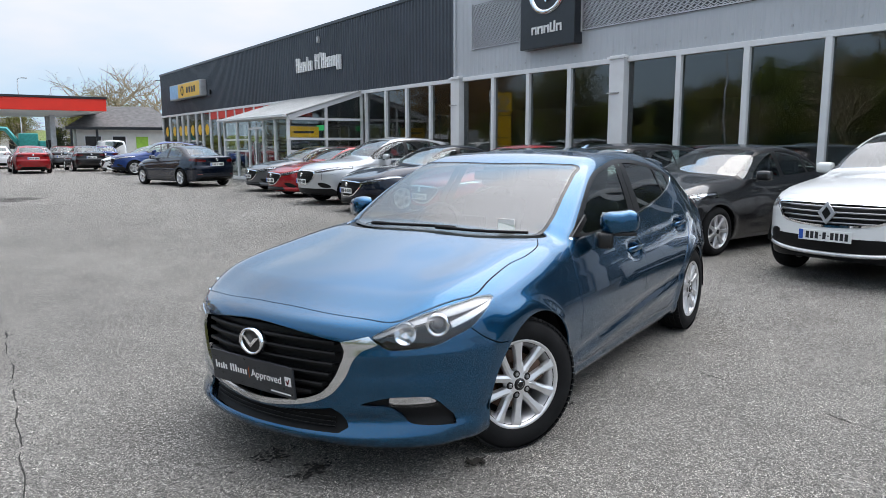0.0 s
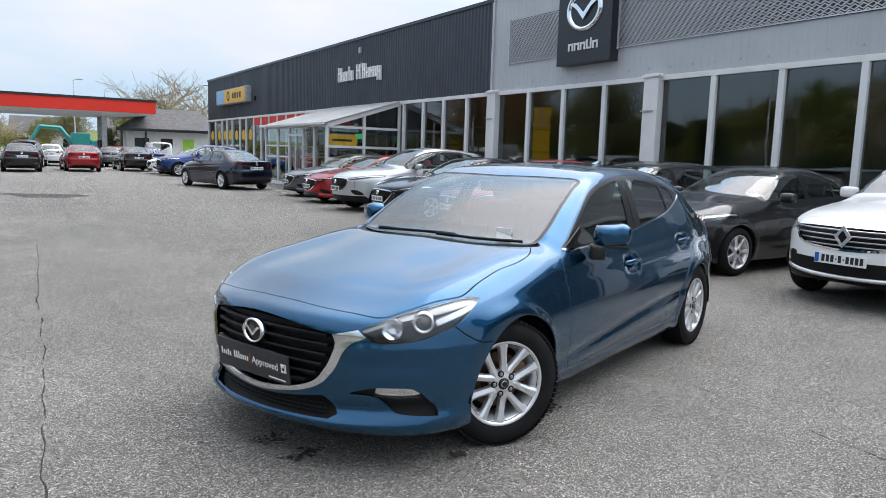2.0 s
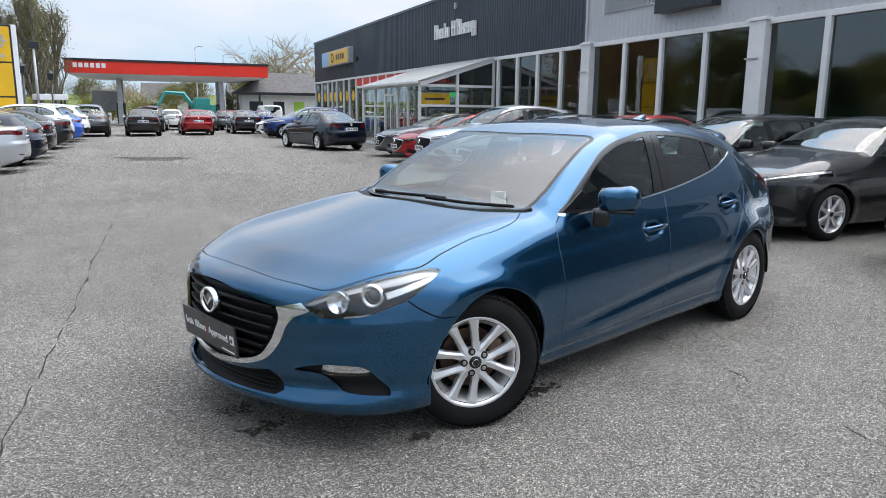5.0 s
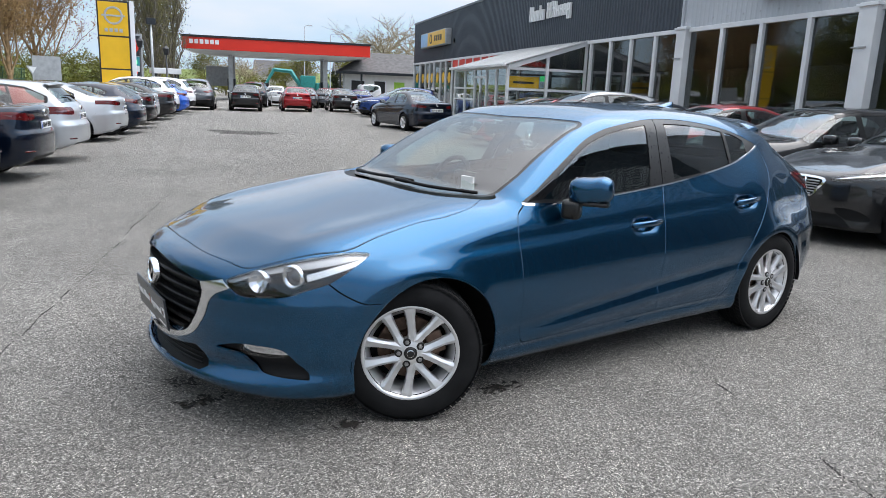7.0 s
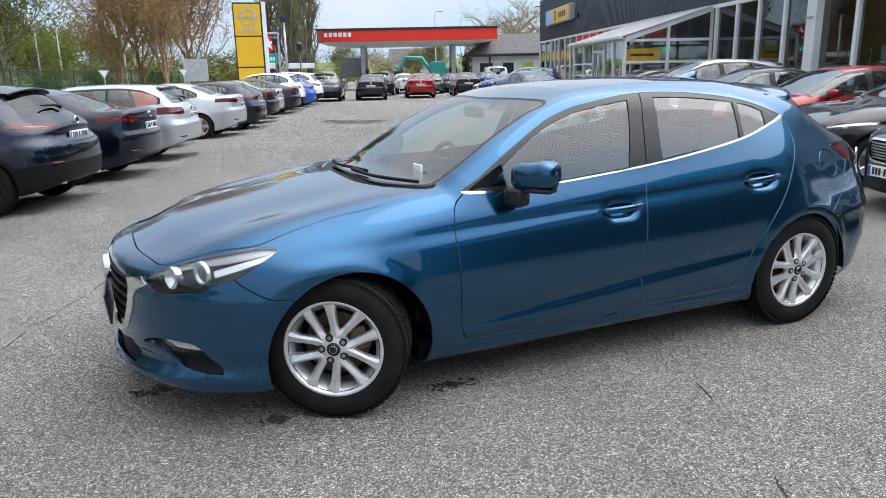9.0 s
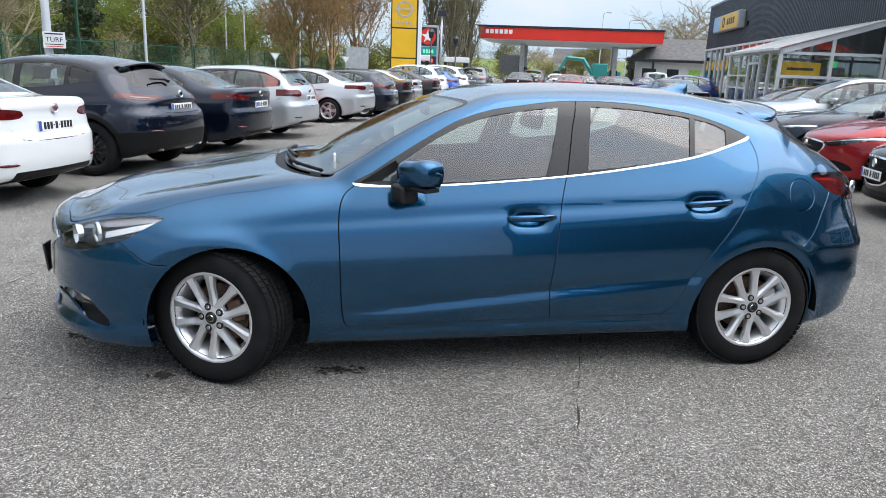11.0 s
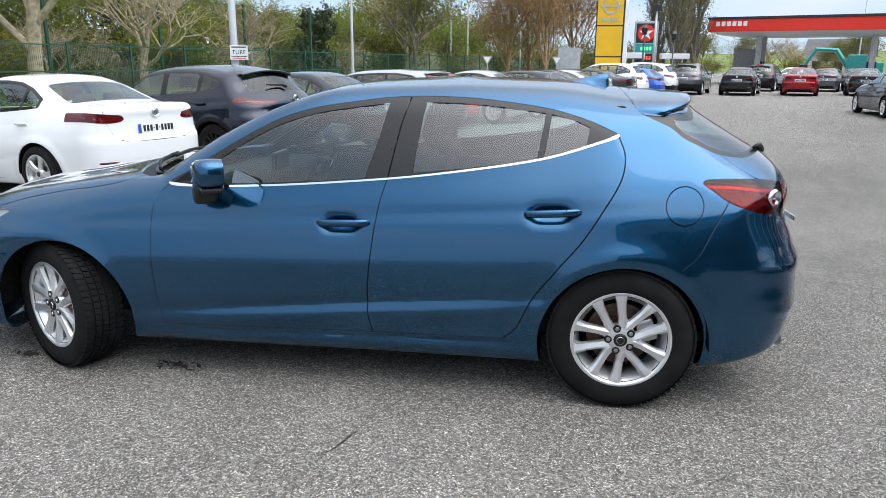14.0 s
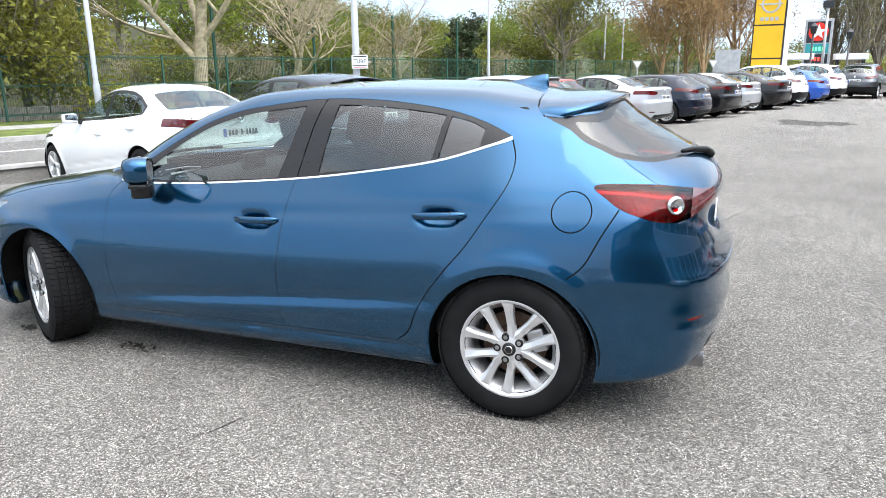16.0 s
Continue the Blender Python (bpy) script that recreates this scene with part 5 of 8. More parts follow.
    fin = [(1.08, 0.0, 0.035), (1.16, 0.024, 0.032), (1.22, 0.046, 0.025), (1.265, 0.06, 0.018), (1.28, 0.06, 0.013), (1.285, 0.0, 0.014)]
    rings = []
    for x, h, w in fin:
        z0 = float(body.top(x)) - 0.006
        rings.append([bm.verts.new(q) for q in ((x, -w, z0), (x, -w * 0.5, z0 + h * 0.5), (x, -0.004, z0 + h + 0.004), (x, 0.004, z0 + h + 0.004), (x, w * 0.5, z0 + h * 0.5), (x, w, z0))])
    for r0, r1 in zip(rings, rings[1:]):
        for j in range(5):
            bm.faces.new((r0[j], r0[j + 1], r1[j + 1], r1[j]))
    bmesh.ops.recalc_face_normals(bm, faces=bm.faces)
    part("aerial_fin", bm, BLUEPAINT, car, smooth=True)
    # wipers
    for pts in ([(-1.0, 0.36, 0.0), (-1.035, 0.1, 0.0), (-0.985, -0.22, 0.0)], [(-1.03, -0.12, 0.0), (-0.99, -0.36, 0.0), (-0.86, -0.6, 0.0)]):
        bm = bmesh.new()
        run = smooth_line([p[:2] for p in pts], 8)
        out = []
        for x, y in run:
            xs = x + float(body.bend(x)) * y * y
            z = float(body.top(xs)) - float(body.crown(x)) * y * y + 0.018
            out.append((x, y, z))
        tube(bm, out, [0.012] * 4 + [0.009] * (len(out) - 4), 6)
        part("windscreen_wiper", bm, BLACK, car, smooth=True)
    bm = bmesh.new()
    tube(bm, [(2.05, 0.0, 1.06), (2.03, -0.05, 1.085), (1.985, -0.2, 1.10), (1.94, -0.3, 1.10)], [0.022, 0.016, 0.012, 0.008], 8)
    part("rear_wiper", bm, BLACK, car, smooth=True)
    for k in range(5):
        part("model_bar", boxes((2.09, 2.098, -0.5 + k * 0.03, -0.482 + k * 0.03, 0.80, 0.82)), CHROME, car)
    plate_part(car, Matrix.Translation((2.098, 0, 0.76)) @ pose(0, 0, 0, 0, 0, 180), "###-#-####")
    p = part("exhaust_pipe", lathe([(0.034, 0.12), (0.034, -0.004), (0.028, 0.0), (0.026, 0.05), (0.0, 0.05)], 18), STEEL, car, smooth=True)
    p.matrix_basis = Matrix.Translation((2.09, -0.5, 0.245)) @ pose(0, 0, 0, 0, 0, 90)
    # cabin
    part("underbody", boxes((-0.95, 0.95, -0.78, 0.78, 0.165, 0.26)), LINER, car)
    part("cabin_floor", boxes((-0.85, 1.9, -0.70, 0.70, 0.28, 0.32)), CABIN, car)
    part("bulkhead", boxes((-0.92, -0.86, -0.68, 0.68, 0.3, 0.86)), CABIN, car)
    part("dashboard", boxes((-0.80, -0.42, -0.66, 0.66, 0.58, 0.9), bevel=0.07), CABIN, car, smooth=True)
    part("boot_floor", boxes((1.15, 1.95, -0.62, 0.62, 0.6, 0.66)), CABIN, car)
    part("infotainment_screen", boxes((-0.5, -0.47, -0.1, 0.1, 0.88, 0.99), bevel=0.008), SATIN, car)
    for side in (-1, 1):
        part("door_card", boxes((-0.72, 1.2, side * 0.72 - 0.015, side * 0.72 + 0.015, 0.3, 0.9), bevel=0.01), CABIN, car)
    bm = bmesh.new()
    ringp = [(0.0, 0.185 * math.cos(a), 0.185 * math.sin(a)) for a in np.linspace(0, 2 * math.pi, 33)]
    tube(bm, ringp, 0.016, 8, cap=False)
    sw = part("steering_wheel", bm, CABIN, car, smooth=True)
    sw.matrix_basis = Matrix.Translation((-0.36, 0.36, 0.86)) @ pose(0, 0, 0, 0, 24, 0)
    part("steering_boss", boxes((-0.02, 0.03, -0.07, 0.07, -0.06, 0.06), bevel=0.02), CABIN, sw)
    for a, b in ((-0.18, -0.05), (0.05, 0.18)):
        part("steering_spoke", boxes((-0.008, 0.008, a, b, -0.02, 0.02)), STEEL, sw)
    seats(car, [(0.02, (-0.36, 0.36), 0.5), (0.86, (-0.42, 0.0, 0.42), 0.52)], CLOTH)
    part("interior_mirror", boxes((-0.3, -0.27, -0.1, 0.1, 1.2, 1.26), bevel=0.012), SATIN, car)
    part("parcel_shelf", boxes((1.25, 1.85, -0.6, 0.6, 0.95, 0.965)), CABIN, car)
    part("tax_disc", boxes((-0.80, -0.79, -0.48, -0.38, 0.955, 1.02)), PLATE, car)
    return car



def shell_part(name, shell, material, parent, push=0.0, label="", wall=0.0):
    """One panel of a skin as a mesh with the skin's own normals. wall: turns the rim inward by that depth, so that the panel has an edge."""
    v, t, n = shell
    v = v - push * n
    faces = t.tolist()
    if wall:
        e = np.sort(np.concatenate([t[:, [0, 1]], t[:, [1, 2]], t[:, [2, 0]]]), 1)
        d = np.concatenate([t[:, [0, 1]], t[:, [1, 2]], t[:, [2, 0]]])
        _, first, cnt = np.unique(e, axis=0, return_index=True, return_counts=True)
        rim = d[first[cnt == 1]]
        ids = np.unique(rim)
        at = {int(i): len(v) + k for k, i in enumerate(ids)}
        v = np.concatenate([v, v[ids] - wall * n[ids]])
        n = np.concatenate([n, n[ids]])
        faces += [(int(b), int(a), at[int(a)], at[int(b)]) for a, b in rim]
    me = bpy.data.meshes.new(name)
    me.from_pydata(v.tolist(), [], faces)
    me.materials.append(material)
    me.polygons.foreach_set("use_smooth", [True] * len(faces))
    me.normals_split_custom_set_from_vertices(n.tolist())
    ob = new(name, me)
    ob.parent = parent
    if label:
        ob["label"] = label
    return ob


def make_wheel(parent, at, turn, r, rim_r, style, metal, width=0.205, fine=False):
    """A wheel with its axle along y and its face to -y: tyre, rim, spokes, cap, nuts and brake disc."""
    wheel = new("wheel")
    wheel.parent = parent
    wheel.matrix_basis = Matrix.Translation(at) @ pose(0, 0, 0, 0, 0, turn)
    h = width / 2
    prof = [(rim_r - 0.012, -h + 0.018), (rim_r + 0.006, -h + 0.006), (rim_r + 0.02, -h - 0.002), (rim_r + 0.045, -h - 0.006), (r - 0.05, -h - 0.004), (r - 0.028, -h + 0.003), (r - 0.012, -h + 0.014), (r - 0.004, -h + 0.028)]
    tread = []
    if fine:
        tread = [(r - 0.008, -h + 0.036), (r - 0.008, h - 0.036)]
    prof = prof + (tread or [(r, -h + 0.06), (r, h - 0.06)]) + [(a, -b) for a, b in prof[::-1]]
    sides = 72 if fine else 32
    tyre = part("tyre", lathe(prof, sides), RUBBER, wheel, smooth=True)
    if fine:
        bm = bmesh.new()
        for y0, y1, top, skew in ((-0.092, -0.056, -0.003, 0.03), (-0.047, -0.021, 0.0, 0.02), (-0.012, 0.012, 0.0, 0.0), (0.021, 0.047, 0.0, -0.02), (0.056, 0.092, -0.003, -0.03)):
            for k in range(66):
                a0, a1 = 2 * math.pi * (k + 0.07) / 66, 2 * math.pi * (k + 0.88) / 66
                vs = [bm.verts.new((rr * math.cos(a + sk), y, rr * math.sin(a + sk))) for rr in (r + top, r - 0.012) for a, y, sk in ((a0, y0, skew), (a1, y0, skew), (a1, y1, 0.0), (a0, y1, 0.0))]
                for q in ((0, 1, 2, 3), (0, 4, 5, 1), (1, 5, 6, 2), (2, 6, 7, 3), (3, 7, 4, 0)):
                    bm.faces.new([vs[i] for i in q])
        bmesh.ops.recalc_face_normals(bm, faces=bm.faces)
        part("tread", bm, RUBBER, tyre)
    face = -h + 0.012
    rimprof = [(rim_r + 0.012, face - 0.004), (rim_r + 0.006, face - 0.008), (rim_r - 0.006, face - 0.004), (rim_r - 0.012, face + 0.012), (rim_r - 0.03, face + 0.03), (rim_r - 0.035, h - 0.03), (rim_r - 0.005, h - 0.01)]
    rim = part("rim", lathe(rimprof, sides), metal, wheel, smooth=True)
    if style == "twin":
        arms = []
        for hand in (-1, 1):
            bm = bmesh.new()
            rings = []
            for a, u, b, c in ((0.028, 0.016, 0.024, 0.007), (0.055, 0.027, 0.024, 0.004), (0.09, 0.034, 0.0195, 0.007), (0.14, 0.043, 0.0205, 0.004), (rim_r - 0.024, 0.053, 0.028, 0.0), (rim_r - 0.002, 0.057, 0.04, 0.001)):
                rings.append([bm.verts.new((a, face + c + dy, hand * u + b * du)) for du, dy in ((-1, 0.016), (-0.8, 0.001), (0.25 * hand, -0.005), (0.8, 0.001), (1, 0.016), (0.7, 0.036), (-0.7, 0.036))])
            for r0, r1 in zip(rings, rings[1:]):
                for j in range(7):
                    bm.faces.new((r0[j], r0[(j + 1) % 7], r1[(j + 1) % 7], r1[j]))
            bmesh.ops.recalc_face_normals(bm, faces=bm.faces)
            me = bpy.data.meshes.new("spoke")
            bm.to_mesh(me)
            bm.free()
            me.materials.append(metal)
            arms.append(me)
        for i in range(10):
            arm = new("spoke", arms[i % 2])
            arm.parent = wheel
            arm.matrix_basis = pose(0, 0, 0, 0, -72 * (i // 2) - 36, 0)
    else:
        bm = bmesh.new()
        k = {"five": 5, "multi": 14, "seven": 7}[style]
        for i in range(k):
            mid = 2 * math.pi * i / k
            w0, w1 = {"five": (0.036, 0.03), "multi": (0.011, 0.012), "seven": (0.024, 0.02)}[style]
            rr = [0.03, 0.062, rim_r * 0.62, rim_r - 0.008]
            ww = [w0 * 0.95, w0 * 0.9, w1 * 1.05, w1 * 1.6]
            yy = [face + 0.012, face + 0.009, face + 0.004, face + 0.003]
            rings = []
            for a, b, c in zip(rr, ww, yy):
                ring = []
                for du, dy in ((-1, 0.012), (-0.72, -0.004), (0.72, -0.004), (1, 0.012), (0.6, 0.034), (-0.6, 0.034)):
                    u = b * du
                    ring.append(bm.verts.new((a * math.cos(mid) - u * math.sin(mid), c + dy, a * math.sin(mid) + u * math.cos(mid))))
                rings.append(ring)
            for r0, r1 in zip(rings, rings[1:]):
                for j in range(6):
                    bm.faces.new((r0[j], r0[(j + 1) % 6], r1[(j + 1) % 6], r1[j]))
        bmesh.ops.recalc_face_normals(bm, faces=bm.faces)
        part("spokes", bm, metal, rim)
    part("hub", lathe([(0.0, face + 0.0), (0.05, face + 0.0), (0.064, face + 0.006), (0.068, face + 0.04)], 24), metal, rim, smooth=True)
    part("centre_cap", lathe([(0.0, face - 0.008), (0.022, face - 0.008), (0.029, face - 0.004), (0.03, face + 0.01)], 24), SATIN, wheel, smooth=True)
    if fine:
        bm = lathe([(0.0145, face - 0.010), (0.0165, face - 0.0095), (0.0175, face - 0.008)], 20)
        part("cap_ring", bm, CHROME, wheel)
        for i in range(5):
            a = 2 * math.pi * (i + 0.5) / 5
            # flat black disc, the shade of the nut's recess put in as colour
            dark_disc = lathe([(0.0, face - 0.0012), (0.0165, face - 0.0012), (0.018, face + 0.004)], 14)
            bmesh.ops.translate(dark_disc, verts=dark_disc.verts, vec=(0.052 * math.cos(a), 0, 0.052 * math.sin(a)))
            part("nut_recess", dark_disc, SATIN, rim)
            nut = lathe([(0.0, -0.006), (0.008, -0.006), (0.0105, -0.002), (0.0105, 0.012)], 6)
            bmesh.ops.translate(nut, verts=nut.verts, vec=(0.052 * math.cos(a), face + 0.001, 0.052 * math.sin(a)))
            part("wheel_nut", nut, STEEL, rim)
    part("brake_disc", lathe([(0.0, face + 0.07), (0.08, face + 0.06), (0.085, face + 0.085), (rim_r * 0.68, face + 0.085), (rim_r * 0.68, face + 0.105)], 28), RUST if fine else STEEL, wheel)
    part("wheel_back", lathe([(0.0, face + 0.12), (rim_r - 0.03, face + 0.12)], 28), LINER, wheel)
    return wheel


def plate_part(parent, m, text, w=0.52, h=0.11, front=True):
    """A number plate: white board with a blue band and plain bars for its characters."""
    bm = extrude_outline([(-w / 2, -h / 2), (w / 2, -h / 2), (w / 2, h / 2), (-w / 2, h / 2)], 0.008, "yz")
    bmesh.ops.bevel(bm, geom=bm.edges[:], offset=0.002, segments=1, affect="EDGES")
    p = part("number_plate", bm, PLATE, parent, "white number plate with dark characters and a blue band")
    p.matrix_basis = m
    band = part("blue_band", boxes((-0.0015, 0.002, w / 2 - 0.046, w / 2 - 0.004, -h / 2 + 0.006, h / 2 - 0.006)), EUBLUE, p)
    x = w / 2 - 0.075
    for k, c in enumerate(text):
        cw = 0.032 if c == "#" else 0.016
        hh = 0.035 if c == "#" else 0.006
        part("plate_bar", boxes((-0.002, 0.002, x - cw, x, -hh, hh)), INK, p)
        x -= cw + 0.014
    return p


def seats(parent, rows, cloth):
    for x, ys, zz in rows:
        for y in ys:
            seat = new("seat")
            seat.parent = parent
            seat.matrix_basis = Matrix.Translation((x, y, zz))
            part("cushion", boxes((-0.28, 0.22, -0.25, 0.25, -0.08, 0.08), bevel=0.05), cloth, seat, smooth=True)
            bm = boxes((-0.07, 0.07, -0.24, 0.24, 0.0, 0.56), bevel=0.05)
            bmesh.ops.transform(bm, matrix=Matrix.Translation((0.2, 0, 0.02)) @ pose(0, 0, 0, 0, 20, 0), verts=bm.verts)
            part("backrest", bm, cloth, seat, smooth=True)
            bm = boxes((-0.045, 0.045, -0.13, 0.13, 0.0, 0.17), bevel=0.04)
            bmesh.ops.transform(bm, matrix=Matrix.Translation((0.42, 0, 0.61)) @ pose(0, 0, 0, 0, 12, 0), verts=bm.verts)
            part("headrest", bm, cloth, seat, smooth=True)


def band_field(body, x0, x1, w0, w1, top=True):
    """The field of a windscreen or rear window: a band of the top surface between two stations, narrowing from w0 to w1."""

    def field(v):
        ay = np.abs(v[:, 1])
        xs = v[:, 0] + body.bend(v[:, 0]) * ay**2
        t = np.clip((xs - x0) / (x1 - x0), 0, 1)
        d = smax(smax(x0 - xs, xs - x1, 0.06), ay - (w0 + (w1 - w0) * t), 0.07)
        return np.where(v[:, 2] > body.belt(v[:, 0]) - 0.12, d, np.maximum(d, 0.05))

    return field


def glass_loop(body, xa, xc, rail, b0, b1):
    xs = np.linspace(b0, b1, 9)
    lo = [(x, float(body.belt(x)) + 0.012) for x in xs]
    hi = [(x, float(rail(x))) for x in xs[::-1]]
    pts = lo + [p for p, q in zip(hi, xs[::-1]) if p[1] > float(body.belt(q)) + 0.03]
    return np.array(pts)


def make_car(name, s, step, label, colour, wheels=("five", ALLOY), dark_rear=False):
    """A plain car for the rows: skin cut into body, panes, lamps and trim, with wheels, mirrors, handles and plates."""
    car = thing(name, label, "car")
    body = Body(s)
    sh = skin(body, step)
    bits = {}

    def take(key, field):
        nonlocal sh
        if key == "shut_line":
            sh = refine(sh, field, (step * 0.6, step * 0.3))
        inside, sh = cut(sh, field)
        if len(inside[1]):
            bits.setdefault(key, []).append(inside)

    wr, ar = s["wheel_r"], s["arch_r"]
    for xa in s["axles"]:
        take("well", lambda v, xa=xa: np.maximum(np.hypot(v[:, 0] - xa, v[:, 2] - wr) - ar, 0.45 - np.abs(v[:, 1])))
    take("windscreen", band_field(body, *s["screen"]))
    take("rear_window", band_field(body, *s["backlight"]))
    rail = curve(s["rail"])
    for k, (b0, b1) in enumerate(s["panes"]):
        loop = glass_loop(body, 0, 0, rail, b0, b1)
        for side in (-1, 1):
            take("door_window" if k < 2 else "quarter_window", region(loop, "side", lambda v, side=side: (v[:, 1] * side > 0.3)))
    loop = glass_loop(body, 0, 0, curve([(x, z + 0.035) for x, z in s["rail"]]), s["panes"][0][0] - 0.06, s["panes"][-1][1] + 0.05)
    for side in (-1, 1):
        take("window_surround", region(loop, "side", lambda v, side=side: (v[:, 1] * side > 0.3) & (v[:, 2] > 0.8 * s["belt"][2][1])))
    for side in (-1, 1):
        take("headlamp", region(smooth_loop([(a, b) for a, b in s["headlamp"]]), "face", lambda v, side=side: (v[:, 0] < -1.3) & (v[:, 1] * side > 0), True))
        take("tail_lamp", region(smooth_loop([(a, b) for a, b in s["taillamp"]]), "face", lambda v, side=side: (v[:, 0] > s["tail_from"]) & (v[:, 1] * side > 0), True))
    front = lambda v: v[:, 0] < -1.6
    rear = lambda v: v[:, 0] > 1.6
    mouth = smooth_loop(s["grille"])
    whole, sh = cut(sh, region(mouth, "face", front))
    ring, inner = cut(whole, lambda v: -(loop_distance(v[:, (1, 2)], mouth) + 0.022))
    bits["grille"], bits["grille_surround"] = [inner], [ring]
    for sgn in (1, -1):
        take("fog_surround", region(smooth_loop([(y * sgn, z + s["lift"]) for y, z in ((-0.55, 0.4), (-0.66, 0.41), (-0.76, 0.36), (-0.78, 0.29), (-0.66, 0.29), (-0.58, 0.34))]), "face", front))
    take("lower_trim", region(np.array(s["front_trim"]), "face", front))
    take("lower_trim", region(np.array(s["rear_trim"]), "face", rear))
    if "cladding" in s:
        take("sill_cladding", lambda v: np.minimum(v[:, 2] - s["cladding"], np.min([np.hypot(v[:, 0] - xa, v[:, 2] - wr) - ar - 0.06 for xa in s["axles"]], axis=0)) + 0 * v[:, 0])
    for line in s["seams"]:
        take("shut_line", groove(smooth_line(line), "side", 0.009, lambda v: np.abs(v[:, 1]) > 0.55))
    lid = [(y, z + s["lift"]) for y, z in ((-0.6, 0.99), (-0.575, 0.84), (-0.5, 0.7), (-0.38, 0.655), (0.0, 0.645))]
    take("shut_line", groove(smooth_line(lid), "face", 0.009, lambda v: v[:, 0] > s["x1"] - 0.32, True))
    take("shut_line", groove(smooth_line([(s["axles"][1] + ar + 0.02, 0.62 + s["lift"]), (s["axles"][1] + ar + 0.12, 0.72 + s["lift"]), (s["x1"] - 0.3, 0.86 + s["lift"])]), "side", 0.008, lambda v: np.abs(v[:, 1]) > 0.55))
    take("shut_line", groove(smooth_line([(s["axles"][0] - ar - 0.02, 0.58 + s["lift"]), (s["axles"][0] - ar - 0.14, 0.62 + s["lift"])]), "side", 0.008, lambda v: np.abs(v[:, 1]) > 0.55))
    hood = s["hood"]
    take("shut_line", lambda v: np.where((v[:, 0] > hood[0]) & (v[:, 0] < hood[1]) & (v[:, 2] > 0.6), np.abs(np.abs(v[:, 1]) - hood[2]) - 0.004, 1.0))
    take("shut_line", lambda v: np.where((np.abs(v[:, 1]) < hood[2]) & (v[:, 2] > 0.55), np.abs(v[:, 0] + body.bend(v[:, 0]) * v[:, 1] ** 2 - hood[0]) - 0.004, 1.0))
    for pc in pieces(sh):
        if len(pc[1]) > 60:
            c, wd = pc[0].mean(0), np.ptp(pc[0], axis=0)
            door = abs(c[1]) > 0.4 and wd[0] < 1.4 and -1.0 < c[0] < 1.3
            shell_part("door" if door else "bonnet" if c[0] < -0.9 and c[2] > 0.6 and wd[1] > 0.9 else "body", pc, colour, car, wall=0.012)
    look_of = dict(well=(LINER, 0.05), windscreen=(SCREEN, 0.004), rear_window=(PRIVACY if dark_rear else GLASS, 0.004), door_window=(GLASS, 0.006), quarter_window=(PRIVACY if dark_rear else GLASS, 0.006), window_surround=(SATIN, 0.002), headlamp=(CLEAR, 0.0), tail_lamp=(REDLAMP, -0.003), grille=(BLACK, 0.03), grille_surround=(CHROME, -0.005), fog_surround=(BLACK, 0.012), lower_trim=(BLACK, 0.004), sill_cladding=(BLACK, -0.006), shut_line=(GAPDARK, 0.006))
    for key, shells in bits.items():
        for shl in shells:
            if key == "well":
                continue
            for pc in pieces(shl) if key in ("shut_line", "sill_cladding") else [shl]:
                if key != "shut_line" or len(pc[1]) > 40:
                    ob = shell_part(key, pc, look_of[key][0], car, look_of[key][1], wall=0.01 if key in ("tail_lamp", "sill_cladding") else 0.0)
            if key == "headlamp":
                shell_part("lamp_housing", shl, BLACK, ob, 0.05)
                c = shl[0].mean(0)
                strip, _ = cut(shl, lambda v, c=c: c[2] + 0.012 + 0.25 * (np.abs(v[:, 1]) - abs(c[1])) - v[:, 2])
                if len(strip[1]):
                    shell_part("light_bar", strip, LAMP, ob, 0.02)
                for off in (-0.06, 0.07):
                    p = part("projector", lathe([(0.0, -0.012), (0.016, -0.008), (0.028, 0.0), (0.031, -0.006), (0.037, 0.01)], 18), LAMP, ob, smooth=True)
                    p.matrix_basis = Matrix.Translation((c[0] + 0.05 - 0.5 * off, c[1] - off * math.copysign(1, c[1]), c[2] - 0.012 - 0.2 * off)) @ pose(0, 0, 0, 0, 0, -90 - math.copysign(25, c[1]))
            if key == "tail_lamp":
                c = shl[0].mean(0)
                cl = smooth_loop([(c[1] + (y - c[1]) * 0.45, c[2] - 0.008 + (z - c[2]) * 0.3) for y, z in [(a * -math.copysign(1, c[1]), b) for a, b in s["taillamp"]]])
                ins, _ = cut(shl, region(cl, "face"))
                if len(ins[1]):
                    shell_part("lamp_insert", ins, AMBERISH, ob, -0.006)
    for xa in s["axles"]:
        for side in (-1, 1):
            bm = bmesh.new()
            rings = [[bm.verts.new((xa + ar * math.cos(a), side * y, wr + ar * math.sin(a))) for a in np.linspace(-0.02, math.pi + 0.02, 20)] for y in (0.45, s["half"] - 0.04)]
            for i in range(19):
                bm.faces.new((rings[0][i], rings[0][i + 1], rings[1][i + 1], rings[1][i]))
            bm.faces.new(rings[0])
            part("wheel_arch_liner", bm, LINER, car)
            make_wheel(car, (xa, side * s["track"], wr), 0 if side < 0 else 180, wr, s["rim_r"], wheels[0], wheels[1])
    for side in (-1, 1):
        mx, my, mz = s["mirror"]
        mir = part("door_mirror", boxes((-0.07, 0.05, -0.1, 0.1, -0.06, 0.075), bevel=0.045), colour, car, smooth=True)
        mir.matrix_basis = Matrix.Translation((mx, side * (my + 0.08), mz + 0.05))
        part("mirror_foot", boxes((-0.03, 0.03, side * -0.14 - 0.03, side * -0.14 + 0.12, -0.08, -0.03), bevel=0.01), SATIN, mir)
